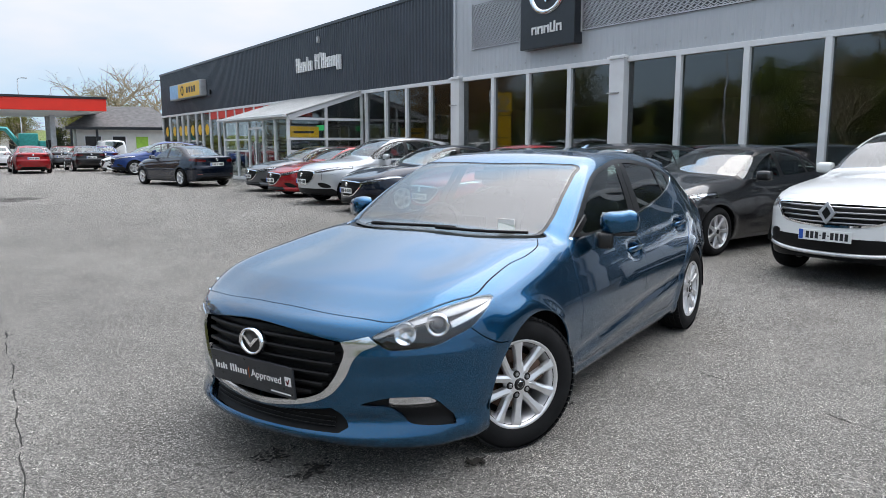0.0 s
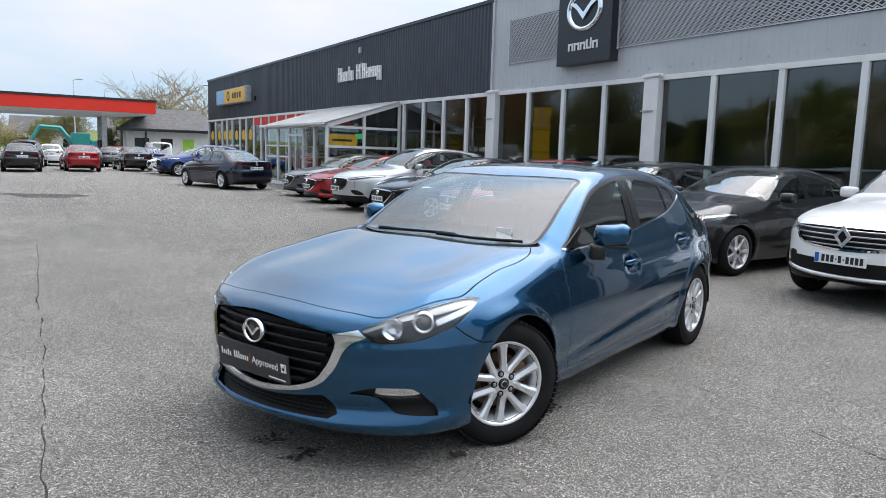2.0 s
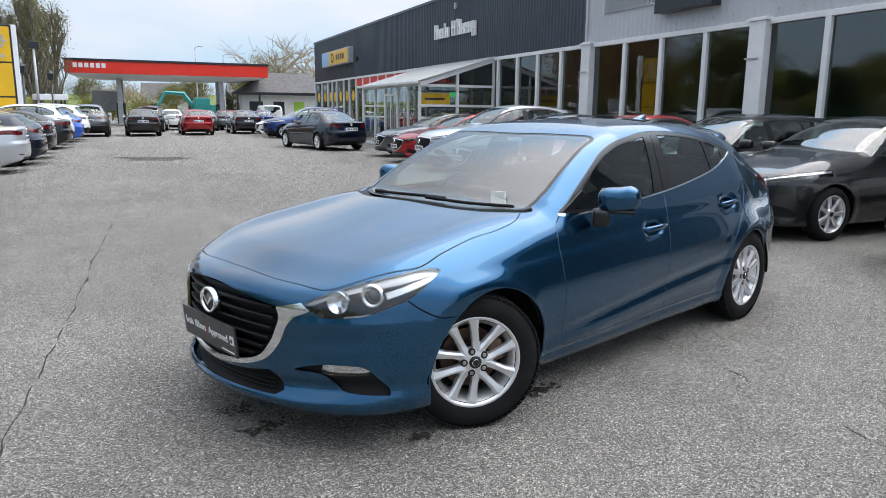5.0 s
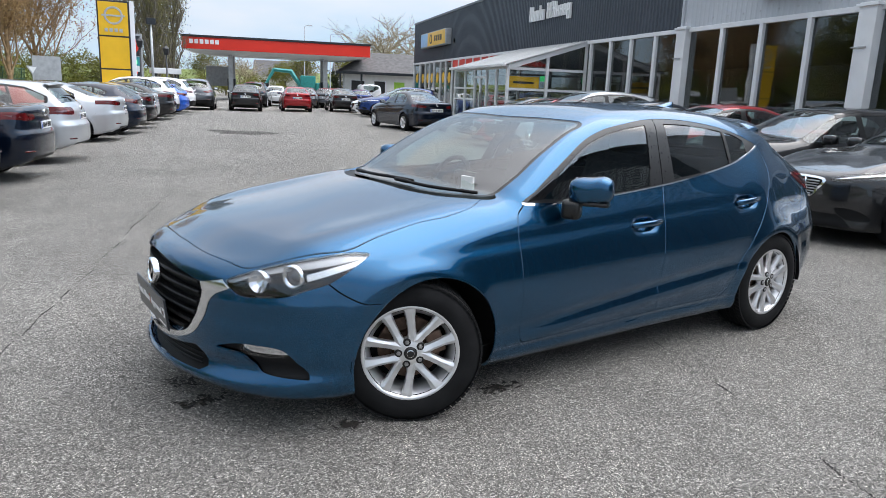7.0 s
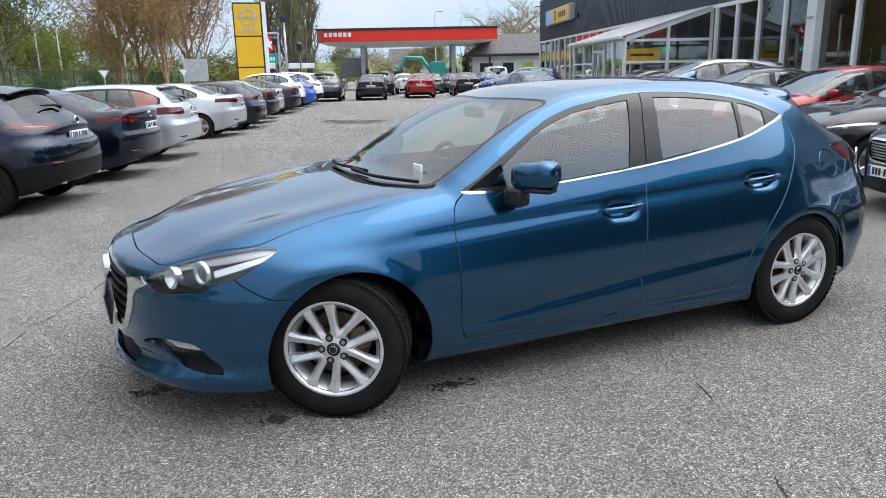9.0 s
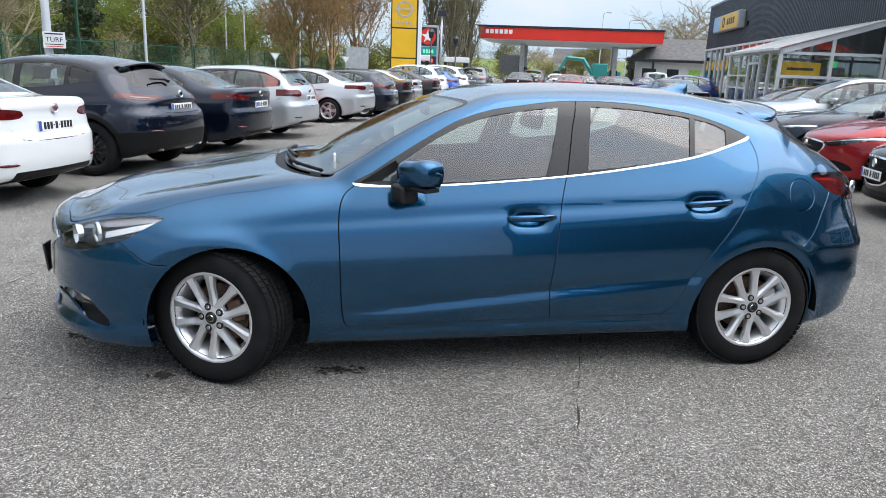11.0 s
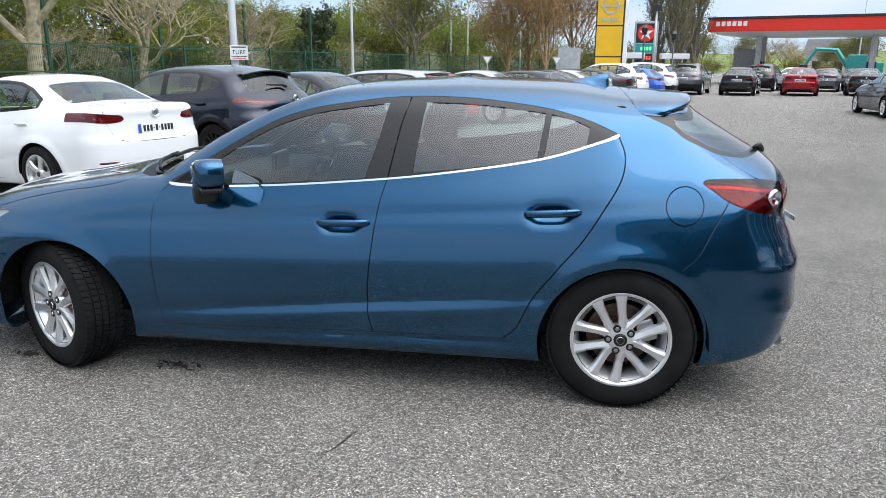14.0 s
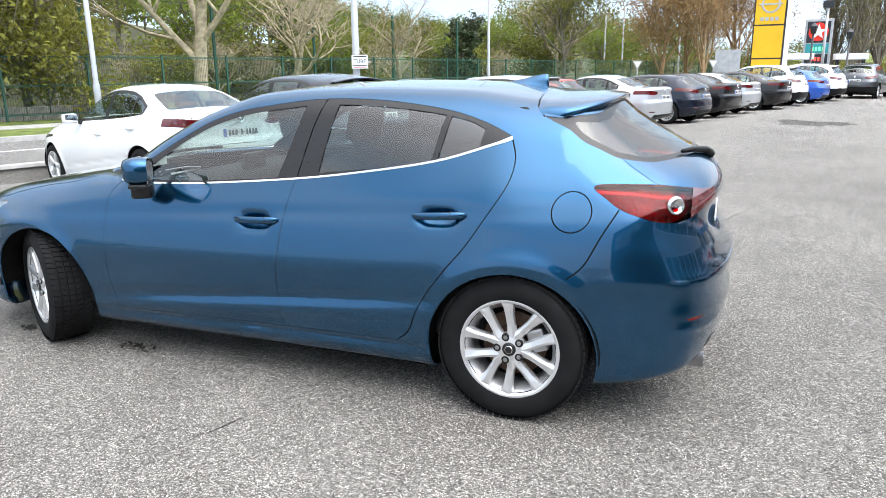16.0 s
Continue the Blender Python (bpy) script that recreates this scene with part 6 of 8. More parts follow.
        part("mirror_glass", boxes((0.051, 0.053, -0.08, 0.08, -0.04, 0.06)), CHROME, mir)
        for hx, hz in s["handles"]:
            yy = 0.5
            while body(np.array([[hx, yy, hz]]))[0] < 0:
                yy += 0.01
            hd = part("door_handle", boxes((-0.1, 0.1, -0.014, 0.014, -0.014, 0.014), bevel=0.01), colour, car, smooth=True)
            hd.matrix_basis = Matrix.Translation((hx, side * (yy + 0.018), hz))
    xn = float(body.nose(s["plate_f"])) - 0.012
    plate_part(car, Matrix.Translation((xn - 0.006, 0, s["plate_f"])), "###-#-####")
    xt = float(body.tail(s["plate_r"])) + 0.012
    plate_part(car, Matrix.Translation((xt, 0, s["plate_r"])) @ pose(0, 0, 0, 0, 0, 180), "###-#-####")
    gy, gz = np.array([p[0] for p in s["grille"]]), np.array([p[1] for p in s["grille"]])
    for z in np.linspace(gz.min() + 0.05, gz.max() - 0.05, s["bars"]):
        halfw = max([abs(gy[i] + (gy[j] - gy[i]) * (z - gz[i]) / (gz[j] - gz[i])) for i, j in zip(range(len(gy)), list(range(1, len(gy))) + [0]) if min(gz[i], gz[j]) <= z <= max(gz[i], gz[j]) and gz[i] != gz[j]] or [0.1]) - 0.03
        bm = bmesh.new()
        tube(bm, [(float(body.nose(z)) + s["nose_bow"][0] * y * y + s["nose_bow"][1] * y**6 + 0.014, y, z) for y in np.linspace(-halfw, halfw, 9)], s["bar_r"], 6)
        part("grille_bar", bm, s["bar_mat"], car, smooth=True)
    for side in (-1, 1):
        zr = 0.43 + s["lift"]
        bm = bmesh.new()
        tube(bm, [(float(body.tail(zr)) - s["tail_bow"][0] * y * y - s["tail_bow"][1] * y**6 - 0.004, side * y, zr + 0.02 * (y - 0.5)) for y in np.linspace(0.52, 0.7, 6)], [0.008, 0.015, 0.015, 0.015, 0.014, 0.008], 8)
        part("reflector", bm, REDLAMP, car, smooth=True)
    if "spoiler" in s:
        x0, x1, wide = s["spoiler"]
        bm = bmesh.new()
        rows = []
        for y in np.linspace(-wide, wide, 13):
            e = x1 - 0.2 * y * y - 0.3 * abs(y) ** 5
            z0 = float(body.top(x0)) - float(body.crown(x0)) * y * y * 1.3
            rows.append([bm.verts.new(q) for q in ((x0, y, z0 + 0.006), (e - 0.02, y, z0 - 0.012), (e, y, z0 - 0.02), (e - 0.01, y, z0 - 0.034), (x0 + 0.04, y, z0 - 0.05))])
        for r0, r1 in zip(rows, rows[1:]):
            for j in range(4):
                bm.faces.new((r0[j], r1[j], r1[j + 1], r0[j + 1]))
        bmesh.ops.recalc_face_normals(bm, faces=bm.faces)
        part("roof_spoiler", bm, colour, car, smooth=True)
        xa, xb = s["backlight"][0] + 0.16, s["backlight"][1] - 0.05
        bm = bmesh.new()
        tube(bm, [(xb + 0.05, 0.0, float(body.top(xb + 0.03)) + 0.02), (xb, -0.04, float(body.top(xb)) + 0.03), (xb - 0.03, -0.34, float(body.top(xb - 0.03)) + 0.012)], [0.025, 0.016, 0.008], 6)
        part("rear_wiper", bm, BLACK, car, smooth=True)
    if "skid" in s:
        bm = bmesh.new()
        tube(bm, [(float(body.nose(s["skid"])) + s["nose_bow"][0] * y * y + s["nose_bow"][1] * y**6 - 0.004, y, s["skid"] + 0.1 * abs(y) ** 3) for y in np.linspace(-0.72, 0.72, 15)], 0.022, 8)
        part("skid_bar", bm, ALLOY, car, "silver skid bar", smooth=True)
    for side in s["pipes"]:
        p = part("exhaust_pipe", lathe([(0.0, 0.03), (0.026, 0.03), (0.03, 0.0), (0.036, -0.004), (0.036, 0.14)][::-1], 16), STEEL, car, smooth=True)
        p.matrix_basis = Matrix.Translation((s["x1"] - 0.14, side * 0.5, s["floor"][-1][1] - 0.005)) @ pose(0, 0, 0, 0, 0, 90)
    if s["badge"] == "diamond":
        bd = part("badge", extrude_outline([(0, -0.115), (0.085, 0), (0, 0.115), (-0.085, 0)], 0.02), ALLOY, car)
        part("badge_heart", extrude_outline([(0, -0.065), (0.044, 0), (0, 0.065), (-0.044, 0)], 0.006), BLACK, bd).location = (0, -0.004, 0)
    else:
        bd = part("badge", lathe([(0.0, 0.0), (0.03, 0.0), (0.04, 0.004), (0.048, 0.0), (0.05, 0.012)], 20), CHROME, car)
    bd.matrix_basis = Matrix.Translation((float(body.nose(s["badge_f"])) - 0.012, 0, s["badge_f"])) @ pose(0, 0, 0, 0, 0, -90)
    bd = part("badge", lathe([(0.0, 0.0), (0.03, 0.0), (0.04, 0.004), (0.048, 0.0), (0.05, 0.012)], 20), CHROME, car)
    bd.matrix_basis = Matrix.Translation((float(body.tail(s["badge_r"])) + 0.012, 0, s["badge_r"])) @ pose(0, 0, 0, 0, 0, 90)
    part("underbody", boxes((s["axles"][0] + 0.3, s["axles"][1] - 0.3, -0.7, 0.7, 0.16, 0.3)), LINER, car)
    part("dashboard", boxes((s["screen"][0] + 0.15, s["screen"][0] + 0.6, -0.68, 0.68, 0.55, s["belt"][2][1] - 0.02), bevel=0.06), CABIN, car, smooth=True)
    part("cabin_floor", boxes((s["screen"][0] + 0.3, s["axles"][1] + 0.4, -0.72, 0.72, 0.3, 0.36)), CABIN, car)
    z0 = s["belt"][2][1] - 0.46
    seats(car, [(s["seat_x"][0], (-0.36, 0.36), z0), (s["seat_x"][1] - 0.2, (-0.42, 0.0, 0.42), z0 - 0.08)], CLOTH)
    return car


def repaint(car, colour, old, label):
    """Gives a copied car its own paint and label."""
    car["label"] = label
    for o in car.children_recursive:
        if o.type == "MESH" and o.data.materials and o.data.materials[0] is old:
            o.material_slots[0].link = "OBJECT"
            o.material_slots[0].material = colour
    return car


# ---- ground ----
U, N = Vector((0.33, 0.944, 0)).normalized(), Vector((-0.944, 0.33, 0)).normalized()
WALL_O = Vector((13.6, 7.8, 0))
MB = Matrix(((-U.x, -N.x, 0, WALL_O.x), (-U.y, -N.y, 0, WALL_O.y), (0, 0, 1, 0), (0, 0, 0, 1)))


def fall(w, u):
    """How far the forecourt drops under the bays along the road."""
    return -0.04 * min(max(w - 3.6, 0.0), 5.85) * min(1.0, max(0.0, (33 - u) / 9))


def WU(w, u, z=0.0):
    """A place by its distance from the showroom towards the road (w) and along the lot (u)."""
    return N * w + U * u + Vector((0, 0, z))


MR = Matrix(((N.x, U.x, 0, 0), (N.y, U.y, 0, 0), (0, 0, 1, 0), (0, 0, 0, 1)))


def facing(front, heading):
    """The pose of a car whose middle is at front and whose way ahead is heading."""
    h = Vector((heading[0], heading[1], 0)).normalized()
    return Matrix(((-h.x, h.y, 0, front[0]), (-h.y, -h.x, 0, front[1]), (0, 0, 1, 0), (0, 0, 0, 1)))


def slab(name, w0, w1, u0, u1, z, material, label, category):
    bm = bmesh.new()
    n = max(2, int((u1 - u0) / 6))
    cols = [[bm.verts.new(WU(w, u0 + (u1 - u0) * k / n, zz)) for w, zz in ((w0, 0.0), (w0 + 0.01, z), (w1 - 0.01, z), (w1, 0.0))] for k in range(n + 1)]
    for a, b in zip(cols, cols[1:]):
        for j in range(3):
            bm.faces.new((a[j], b[j], b[j + 1], a[j + 1]))
    bmesh.ops.recalc_face_normals(bm, faces=bm.faces)
    if sum(f.normal.z for f in bm.faces) < 0:
        bmesh.ops.reverse_faces(bm, faces=bm.faces[:])
    return tagged(part(name, bm, material), label, category, kind="structure")


bm = bmesh.new()
rows = [[bm.verts.new(WU(w, u, fall(w, u) if w < 9.5 else 0.0)) for u in (-900, 0, 24, 33, 900)] for w in (-900, 3.6, 9.45, 9.52, 900)]
for ra, rb in zip(rows, rows[1:]):
    for k in range(4):
        bm.faces.new((ra[k], rb[k], rb[k + 1], ra[k + 1]))
bmesh.ops.recalc_face_normals(bm, faces=bm.faces)
if sum(f.normal.z for f in bm.faces) < 0:
    bmesh.ops.reverse_faces(bm, faces=bm.faces[:])
tagged(part("ground", bm, TARMAC), "worn grey tarmac of a dealer's forecourt", "ground", kind="structure")
slab("road", 9.75, 14.6, -120, 160, 0.006, ROAD, "pale grey tarmac road beside the forecourt", "road")
slab("road_edge_line", 9.95, 10.07, -120, 160, 0.011, SIGNWHITE, "worn white line along the road", "line")
slab("road_edge_line", 12.4, 12.5, -120, 160, 0.011, SIGNWHITE, "worn white line along the road", "line")
slab("kerb", 9.47, 9.75, -120, 160, 0.05, CONCRETE, "low grey concrete kerb of the road", "kerb")
slab("kerb", 14.6, 14.8, -120, 160, 0.12, CONCRETE, "grey concrete kerb beside the verge", "kerb")
slab("verge", 14.8, 17.2, -120, 160, 0.11, GRASS, "mown grass verge beside the road", "grass")
slab("footpath", 17.2, 18.6, -120, 160, 0.125, CONCRETE, "grey concrete footpath between grass verges", "path")
slab("verge", 18.6, 21.0, -120, 160, 0.12, GRASS, "rough grass verge with yellow flowers", "grass")
slab("field", 21.0, 300, -200, 300, 0.1, GRASS, "rough grass under the trees", "grass")


def flat_patch(name, x, y, rx, ry, turn, material, label, seed, z=0.004, rag=0.25):
    rnd = random.Random(seed)
    bm = bmesh.new()
    vs = []
    for k in range(36):
        a = 2 * math.pi * k / 36
        r = 1 + rag * (noise.noise((math.cos(a) * 1.6 + seed, math.sin(a) * 1.6, 0.3)) + 0.5 * noise.noise((math.cos(a) * 5, math.sin(a) * 5 + seed, 0.9))) + rnd.uniform(-0.05, 0.05)
        vs.append(bm.verts.new(Matrix.Rotation(turn, 3, "Z") @ Vector((rx * r * math.cos(a), ry * r * math.sin(a), 0)) + Vector((x, y, z))))
    bm.faces.new(vs)
    return tagged(part(name, bm, material), label, "patch", kind="structure")


flat_patch("damp_patch", 4.2, 17.9, 1.25, 0.95, -0.5, PATCH, "dark damp patch on the tarmac", 3, rag=0.75)


def crack(pts, width, seed):
    """A ragged dark joint in the tarmac."""
    rnd = random.Random(seed)
    line = smooth_line(pts, 30)
    bm = bmesh.new()
    last = None
    for i, (x, y) in enumerate(line):
        d = line[min(i + 1, len(line) - 1)] - line[max(i - 1, 0)]
        d = d / (np.linalg.norm(d) + 1e-9)
        off = 0.025 * noise.noise((x * 3, y * 3, seed)) + rnd.uniform(-0.006, 0.006)
        w = width * max(0.06, 0.4 + 1.1 * noise.noise((x * 5, y * 5, seed + 4)))
        a = bm.verts.new((x - d[1] * (off - w), y + d[0] * (off - w), 0.003))
        b = bm.verts.new((x - d[1] * (off + w), y + d[0] * (off + w), 0.003))
        if last:
            bm.faces.new((last[0], a, b, last[1]))
        last = (a, b)
    bmesh.ops.recalc_face_normals(bm, faces=bm.faces)
    if sum(f.normal.z for f in bm.faces) < 0:
        bmesh.ops.reverse_faces(bm, faces=bm.faces[:])
    return tagged(part("tarmac_crack", bm, JOINT), "dark ragged joint in the tarmac", "crack", kind="structure")


crack([(-4.2, -2.6), (-3.6, -1.1), (-2.94, 0.54), (-2.1, 2.6), (-1.4, 4.4), (0.0, 7.9), (1.05, 10.7), (2.3, 14.0)], 0.008, 1)
crack([(-0.9, -4.0), (-0.5, -3.0), (-0.2, -2.32), (-0.08, -2.03), (0.06, -1.82), (0.18, -1.5), (0.3, -1.15), (1.6, 2.2), (3.7, 8.1), (4.8, 11.1), (6.9, 16.2)], 0.007, 2)


def litter(x, y, seed, size=0.09):
    """A small heap of dark wet leaves on the tarmac."""
    rnd = random.Random(seed)
    bm = bmesh.new()
    for _ in range(46):
        px, py, a, l = rnd.gauss(0, size), rnd.gauss(0, size * 0.45), rnd.uniform(0, 6.3), rnd.uniform(0.008, 0.026)
        q = [(px + l * math.cos(a + k) * (1 if k in (0, 3.14) else 0.45), py + l * math.sin(a + k) * (1 if k in (0, 3.14) else 0.45), 0.004 + rnd.uniform(0, 0.008)) for k in (0, 1.57, 3.14, 4.71)]
        bm.faces.new([bm.verts.new(c) for c in q])
    ob = part("leaf_litter", bm, LITTER)
    ob.location = (x, y, 0)
    return tagged(ob, "small smear of dark wet leaf litter on the tarmac", "litter", "litter by the hatchback", "stuff")


LITTER = mat("wet_leaf_litter", (0.02, 0.017, 0.014), 0.8, vary=0.4, scale=60)
litter(-2.1, 0.06, 1, 0.07)
litter(-2.09, -0.2, 2, 0.06)
litter(-0.79, -0.75, 3, 0.05)
litter(-1.6, -0.75, 4, 0.03)


# ---- parked cars ----
BLUEPAINT = paint("deep_blue_metallic", (0.0035, 0.074, 0.163), 0.95, 0.25)
NAVY = paint("navy_paint", (0.003, 0.008, 0.021), 0.6, 0.28)
WHITE = paint("white_paint", (0.75, 0.76, 0.76))
SILVER = paint("silver_paint", (0.5, 0.52, 0.54), 0.6, 0.32)
GREY = paint("grey_paint", (0.1, 0.105, 0.115), 0.8, 0.32)
BLACKP = paint("black_paint", (0.006, 0.006, 0.007))
DARKGREY = paint("dark_grey_paint", (0.03, 0.03, 0.032), 0.7, 0.28)
REDP = paint("red_paint", (0.3, 0.008, 0.012), 0.5)
BRIGHTBLUE = paint("bright_blue_paint", (0.02, 0.1, 0.45), 0.3)
MIDBLUE = paint("mid_blue_paint", (0.012, 0.04, 0.16), 0.4)
ORANGE = paint("orange_red_paint", (0.5, 0.03, 0.012), 0.1)

hero = make_hero()
sedan = make_car("saloon_car", SEDAN, 0.045, "saloon", NAVY, ("five", ALLOY))
suv = make_car("suv_car", SUV, 0.045, "suv", NAVY, ("five", ALLOY))
broad = make_car("saloon_car", BROAD, 0.045, "saloon", NAVY, ("seven", ALLOY))
wide = make_car("suv_car", WIDEGRILLE, 0.04, "suv", NAVY, ("five", ALLOY))
cross = make_car("suv_car", CROSSOVER, 0.045, "suv", NAVY, ("multi", DARKALLOY), dark_rear=True)
estate = make_car("estate_car", ESTATE, 0.045, "estate", NAVY, ("five", ALLOY))
hatch2 = make_car("hatchback", HATCH, 0.045, "hatchback", NAVY, ("multi", ALLOY))
van = make_car("van", VAN, 0.06, "van", NAVY, ("seven", ALLOY))


def park(model, point, heading, colour, label, group, tail=False, on_fall=False):
    """Parks a copy with its nose (or its tail) at a point of the plan."""
    h = Vector((heading[0], heading[1], 0)).normalized()
    reach = {"saloon_car": (2.3, 2.35), "suv_car": (2.27, 2.23), "estate_car": (2.3, 2.47), "hatchback": (2.25, 2.19), "van": (2.2, 2.18)}[model.name.split(".")[0]]
    p = Vector((point[0], point[1], 0))
    centre = p + h * reach[1] if tail else p - h * reach[0]
    m = facing(centre, heading)
    if on_fall:
        w, u = centre.dot(N), centre.dot(U)
        low, high = fall(w + 1.35, u), fall(w - 1.35, u)
        m = Matrix.Translation((0, 0, (low + high) / 2)) @ m @ Matrix.Rotation(-math.atan2(high - low, 2.7), 4, "Y")
    c = copy_thing(model, m)
    tagged(c, label, "car", group)
    return repaint(c, colour, NAVY, label)


ROW = [
    (wide, WHITE, 3.79, -1.46, "white family SUV with chrome grille bars and a diamond badge"),
    (broad, DARKGREY, 4.62, 1.05, "dark grey metallic saloon parked nose out"),
    (estate, BLACKP, 5.4, 3.2, "glossy black estate car parked nose out"),
    (sedan, REDP, 6.3, 5.6, "deep red saloon parked before the showroom glass"),
    (sedan, NAVY, 6.9, 8.0, "navy blue saloon with a dark grille, nose out"),
    (suv, SILVER, 7.9, 10.3, "silver SUV with a dark grille, nose out"),
    (hatch2, REDP, 9.1, 12.8, "bright red hatchback parked before the showroom"),
    (hatch2, GREY, 10.4, 15.3, "grey hatchback parked before the glass porch"),
]
for model, colour, x, y, label in ROW:
    park(model, (x, y), N, colour, label, "cars along the showroom")
LEFT = [
    (sedan, WHITE, 0, "white saloon with red tail lamps, tail to the drive"),
    (cross, NAVY, 0, "navy blue crossover with black plastic cladding"),
    (sedan, NAVY, 0, "navy blue saloon with slim red tail lamps"),
    (estate, SILVER, 0, "silver estate car with red tail lamps"),
    (hatch2, ORANGE, 0.9, "orange-red hatchback parked deep in its bay"),
    (sedan, SILVER, 0.1, "pale silver saloon, tail to the drive"),
    (hatch2, NAVY, 0, "dark blue hatchback, tail to the drive"),
    (sedan, BLACKP, 0, "black saloon with wide red tail lamps"),
    (sedan, SILVER, 0.2, "silver saloon between two black ones"),
    (sedan, BLACKP, -0.1, "black saloon beside a silver one"),
    (suv, WHITE, 0, "white SUV with dark glass, tail to the drive"),
    (hatch2, BRIGHTBLUE, -0.2, "bright blue hatchback, tail to the drive"),
    (suv, WHITE, -0.3, "tall white SUV with upright red tail lamps"),
]
for i, (model, colour, deep, label) in enumerate(LEFT):
    p = Vector((-3.4, 3.8, 0)) + U * 2.55 * i + N * deep
    park(model, p, N, colour, label, "cars along the roadside edge", True, True)
for model, colour, x, y, label in [(suv, GREY, 7.6, 35.0, "grey SUV parked with its tail to the drive"), (sedan, BLACKP, 10.2, 34.8, "black saloon with its tail to the drive"), (sedan, REDP, 13.4, 35.3, "dark red saloon with its tail to the drive"), (sedan, BLACKP, 16.8, 36.0, "black saloon parked next to the red one")]:
    park(model, (x, y), U, colour, label, "cars at the end of the drive", True)
park(sedan, (11.45, 18.1), (0.1, 1), NAVY, "dark navy saloon standing apart on the drive", "", True)
park(suv, (14.8, 30.7), N, MIDBLUE, "dark blue SUV parked beside the showroom", "cars beyond the porch")
park(hatch2, (15.7, 33.2), N, WHITE, "white hatchback parked beside the showroom", "cars beyond the porch")
park(van, (24, 46), U, WHITE, "small white panel van on the petrol forecourt", "", True)
for model, colour, x, y, label in [(sedan, WHITE, 15.8, 45.2, "white saloon on the petrol forecourt"), (hatch2, GREY, 17.0, 42.6, "grey hatchback beside the fuel pumps"), (hatch2, GREY, 19.1, 43.8, "silver-grey hatchback waiting by the pumps"), (suv, BLACKP, 13.1, 42.0, "black SUV on the petrol forecourt"), (hatch2, MIDBLUE, 20.4, 40.9, "dark blue hatchback beyond the drive"), (hatch2, REDP, 19.6, 43.7, "red hatchback beyond the drive")]:
    park(model, (x, y), (0.45, 0.9), colour, label, "cars on the petrol forecourt", True)
for m in (sedan, broad, suv, wide, cross, estate, hatch2, van):
    for o in (*m.children_recursive, m):
        bpy.data.objects.remove(o)


# ---- showroom ----
show = thing("showroom", "long single-storey showroom, ribbed cladding over tall white-framed windows", "building", MB)


def ribbed(s0, s1, z0, z1, pitch, depth, y=0.0):
    """Upright trapezoid ribs of a cladding sheet."""
    bm = bmesh.new()
    xs, x = [], s0
    while x < s1 - 1e-6:
        for f, d in ((0.0, 0.0), (0.55, 0.0), (0.65, -depth), (0.9, -depth)):
            if x + f * pitch < s1:
                xs.append((x + f * pitch, y + d))
        x += pitch
    xs.append((s1, y))
    lo, hi = [bm.verts.new((a, b, z0)) for a, b in xs], [bm.verts.new((a, b, z1)) for a, b in xs]
    for i in range(len(xs) - 1):
        bm.faces.new((lo[i], lo[i + 1], hi[i + 1], hi[i]))
    return bm


NEAR = 13.9
part("dark_cladding", ribbed(NEAR + 0.1, 26, 0.25, 6.2, 0.19, 0.035), CLAD, show, "anthracite ribbed steel cladding")
part("corner_trim", boxes((NEAR, NEAR + 0.1, -0.05, 0.05, 0.25, 6.3)), LIGHTCLAD, show)
part("dark_cladding", ribbed(-37.2, -2.58, 3.42, 6.2, 0.19, 0.035), CLAD, show, "anthracite ribbed steel cladding")
part("pale_cladding", ribbed(-2.52, NEAR, 3.46, 6.3, 0.19, 0.008), LIGHTCLAD, show, "pale grey ribbed steel cladding")
part("corner_trim", boxes((-2.6, -2.5, -0.05, 0.05, 3.4, 6.3)), LIGHTCLAD, show)
part("roof_trim", boxes((-37.25, -2.55, -0.06, 0.2, 6.18, 6.3), bevel=0.01), SIGNBLACK, show)
part("roof_trim", boxes((NEAR, 26, -0.06, 0.2, 6.18, 6.3), bevel=0.01), SIGNBLACK, show)
part("roof_trim", boxes((-2.55, NEAR, -0.06, 0.2, 6.3, 6.42), bevel=0.01), LIGHTCLAD, show)
part("window_head", boxes((-37.2, NEAR, -0.05, 0.15, 3.34, 3.46), bevel=0.008), WHITEPVC, show)
part("plinth", boxes((-37.2, 26, -0.04, 0.2, 0.0, 0.25)), CONCRETE, show)
part("inner_rail", boxes((-8.2, NEAR, 0.12, 0.15, 1.38, 1.41)), WHITEPVC, show)
part("roof_deck", boxes((-37.2, 26, 0.05, 16, 6.05, 6.15)), SLATE, show)
part("ceiling_deck", boxes((-37.1, 26, 0.2, 16, 3.5, 3.56)), SHOWWALL, show)
part("floor_slab", boxes((-37.1, 26, 0.2, 16, 0.02, 0.1)), SHOWFLOOR, show)
part("back_wall", boxes((-37.2, 26, 15.8, 16, 0.0, 6.1)), SHOWWALL, show)
part("end_wall", boxes((-37.2, -37.05, 0.05, 16, 0.0, 6.1)), CLAD, show)
part("end_wall", boxes((25.9, 26, 0.05, 16, 0.0, 6.1)), LIGHTCLAD, show)
part("partition", boxes((4.5, 4.6, 5, 15.8, 0.1, 3.5)), SHOWWALL, show)
part("partition", boxes((9.5, 16, 6.0, 6.1, 0.1, 3.5)), SHOWWALL, show)
MULL = [-8.16, -6.72, -5.34, -3.9, -0.7, 0.8, 2.35, 5.63, 7.22, 8.82, 10.42, 12.02]
COLS = [-2.38, 4.0, 13.6]
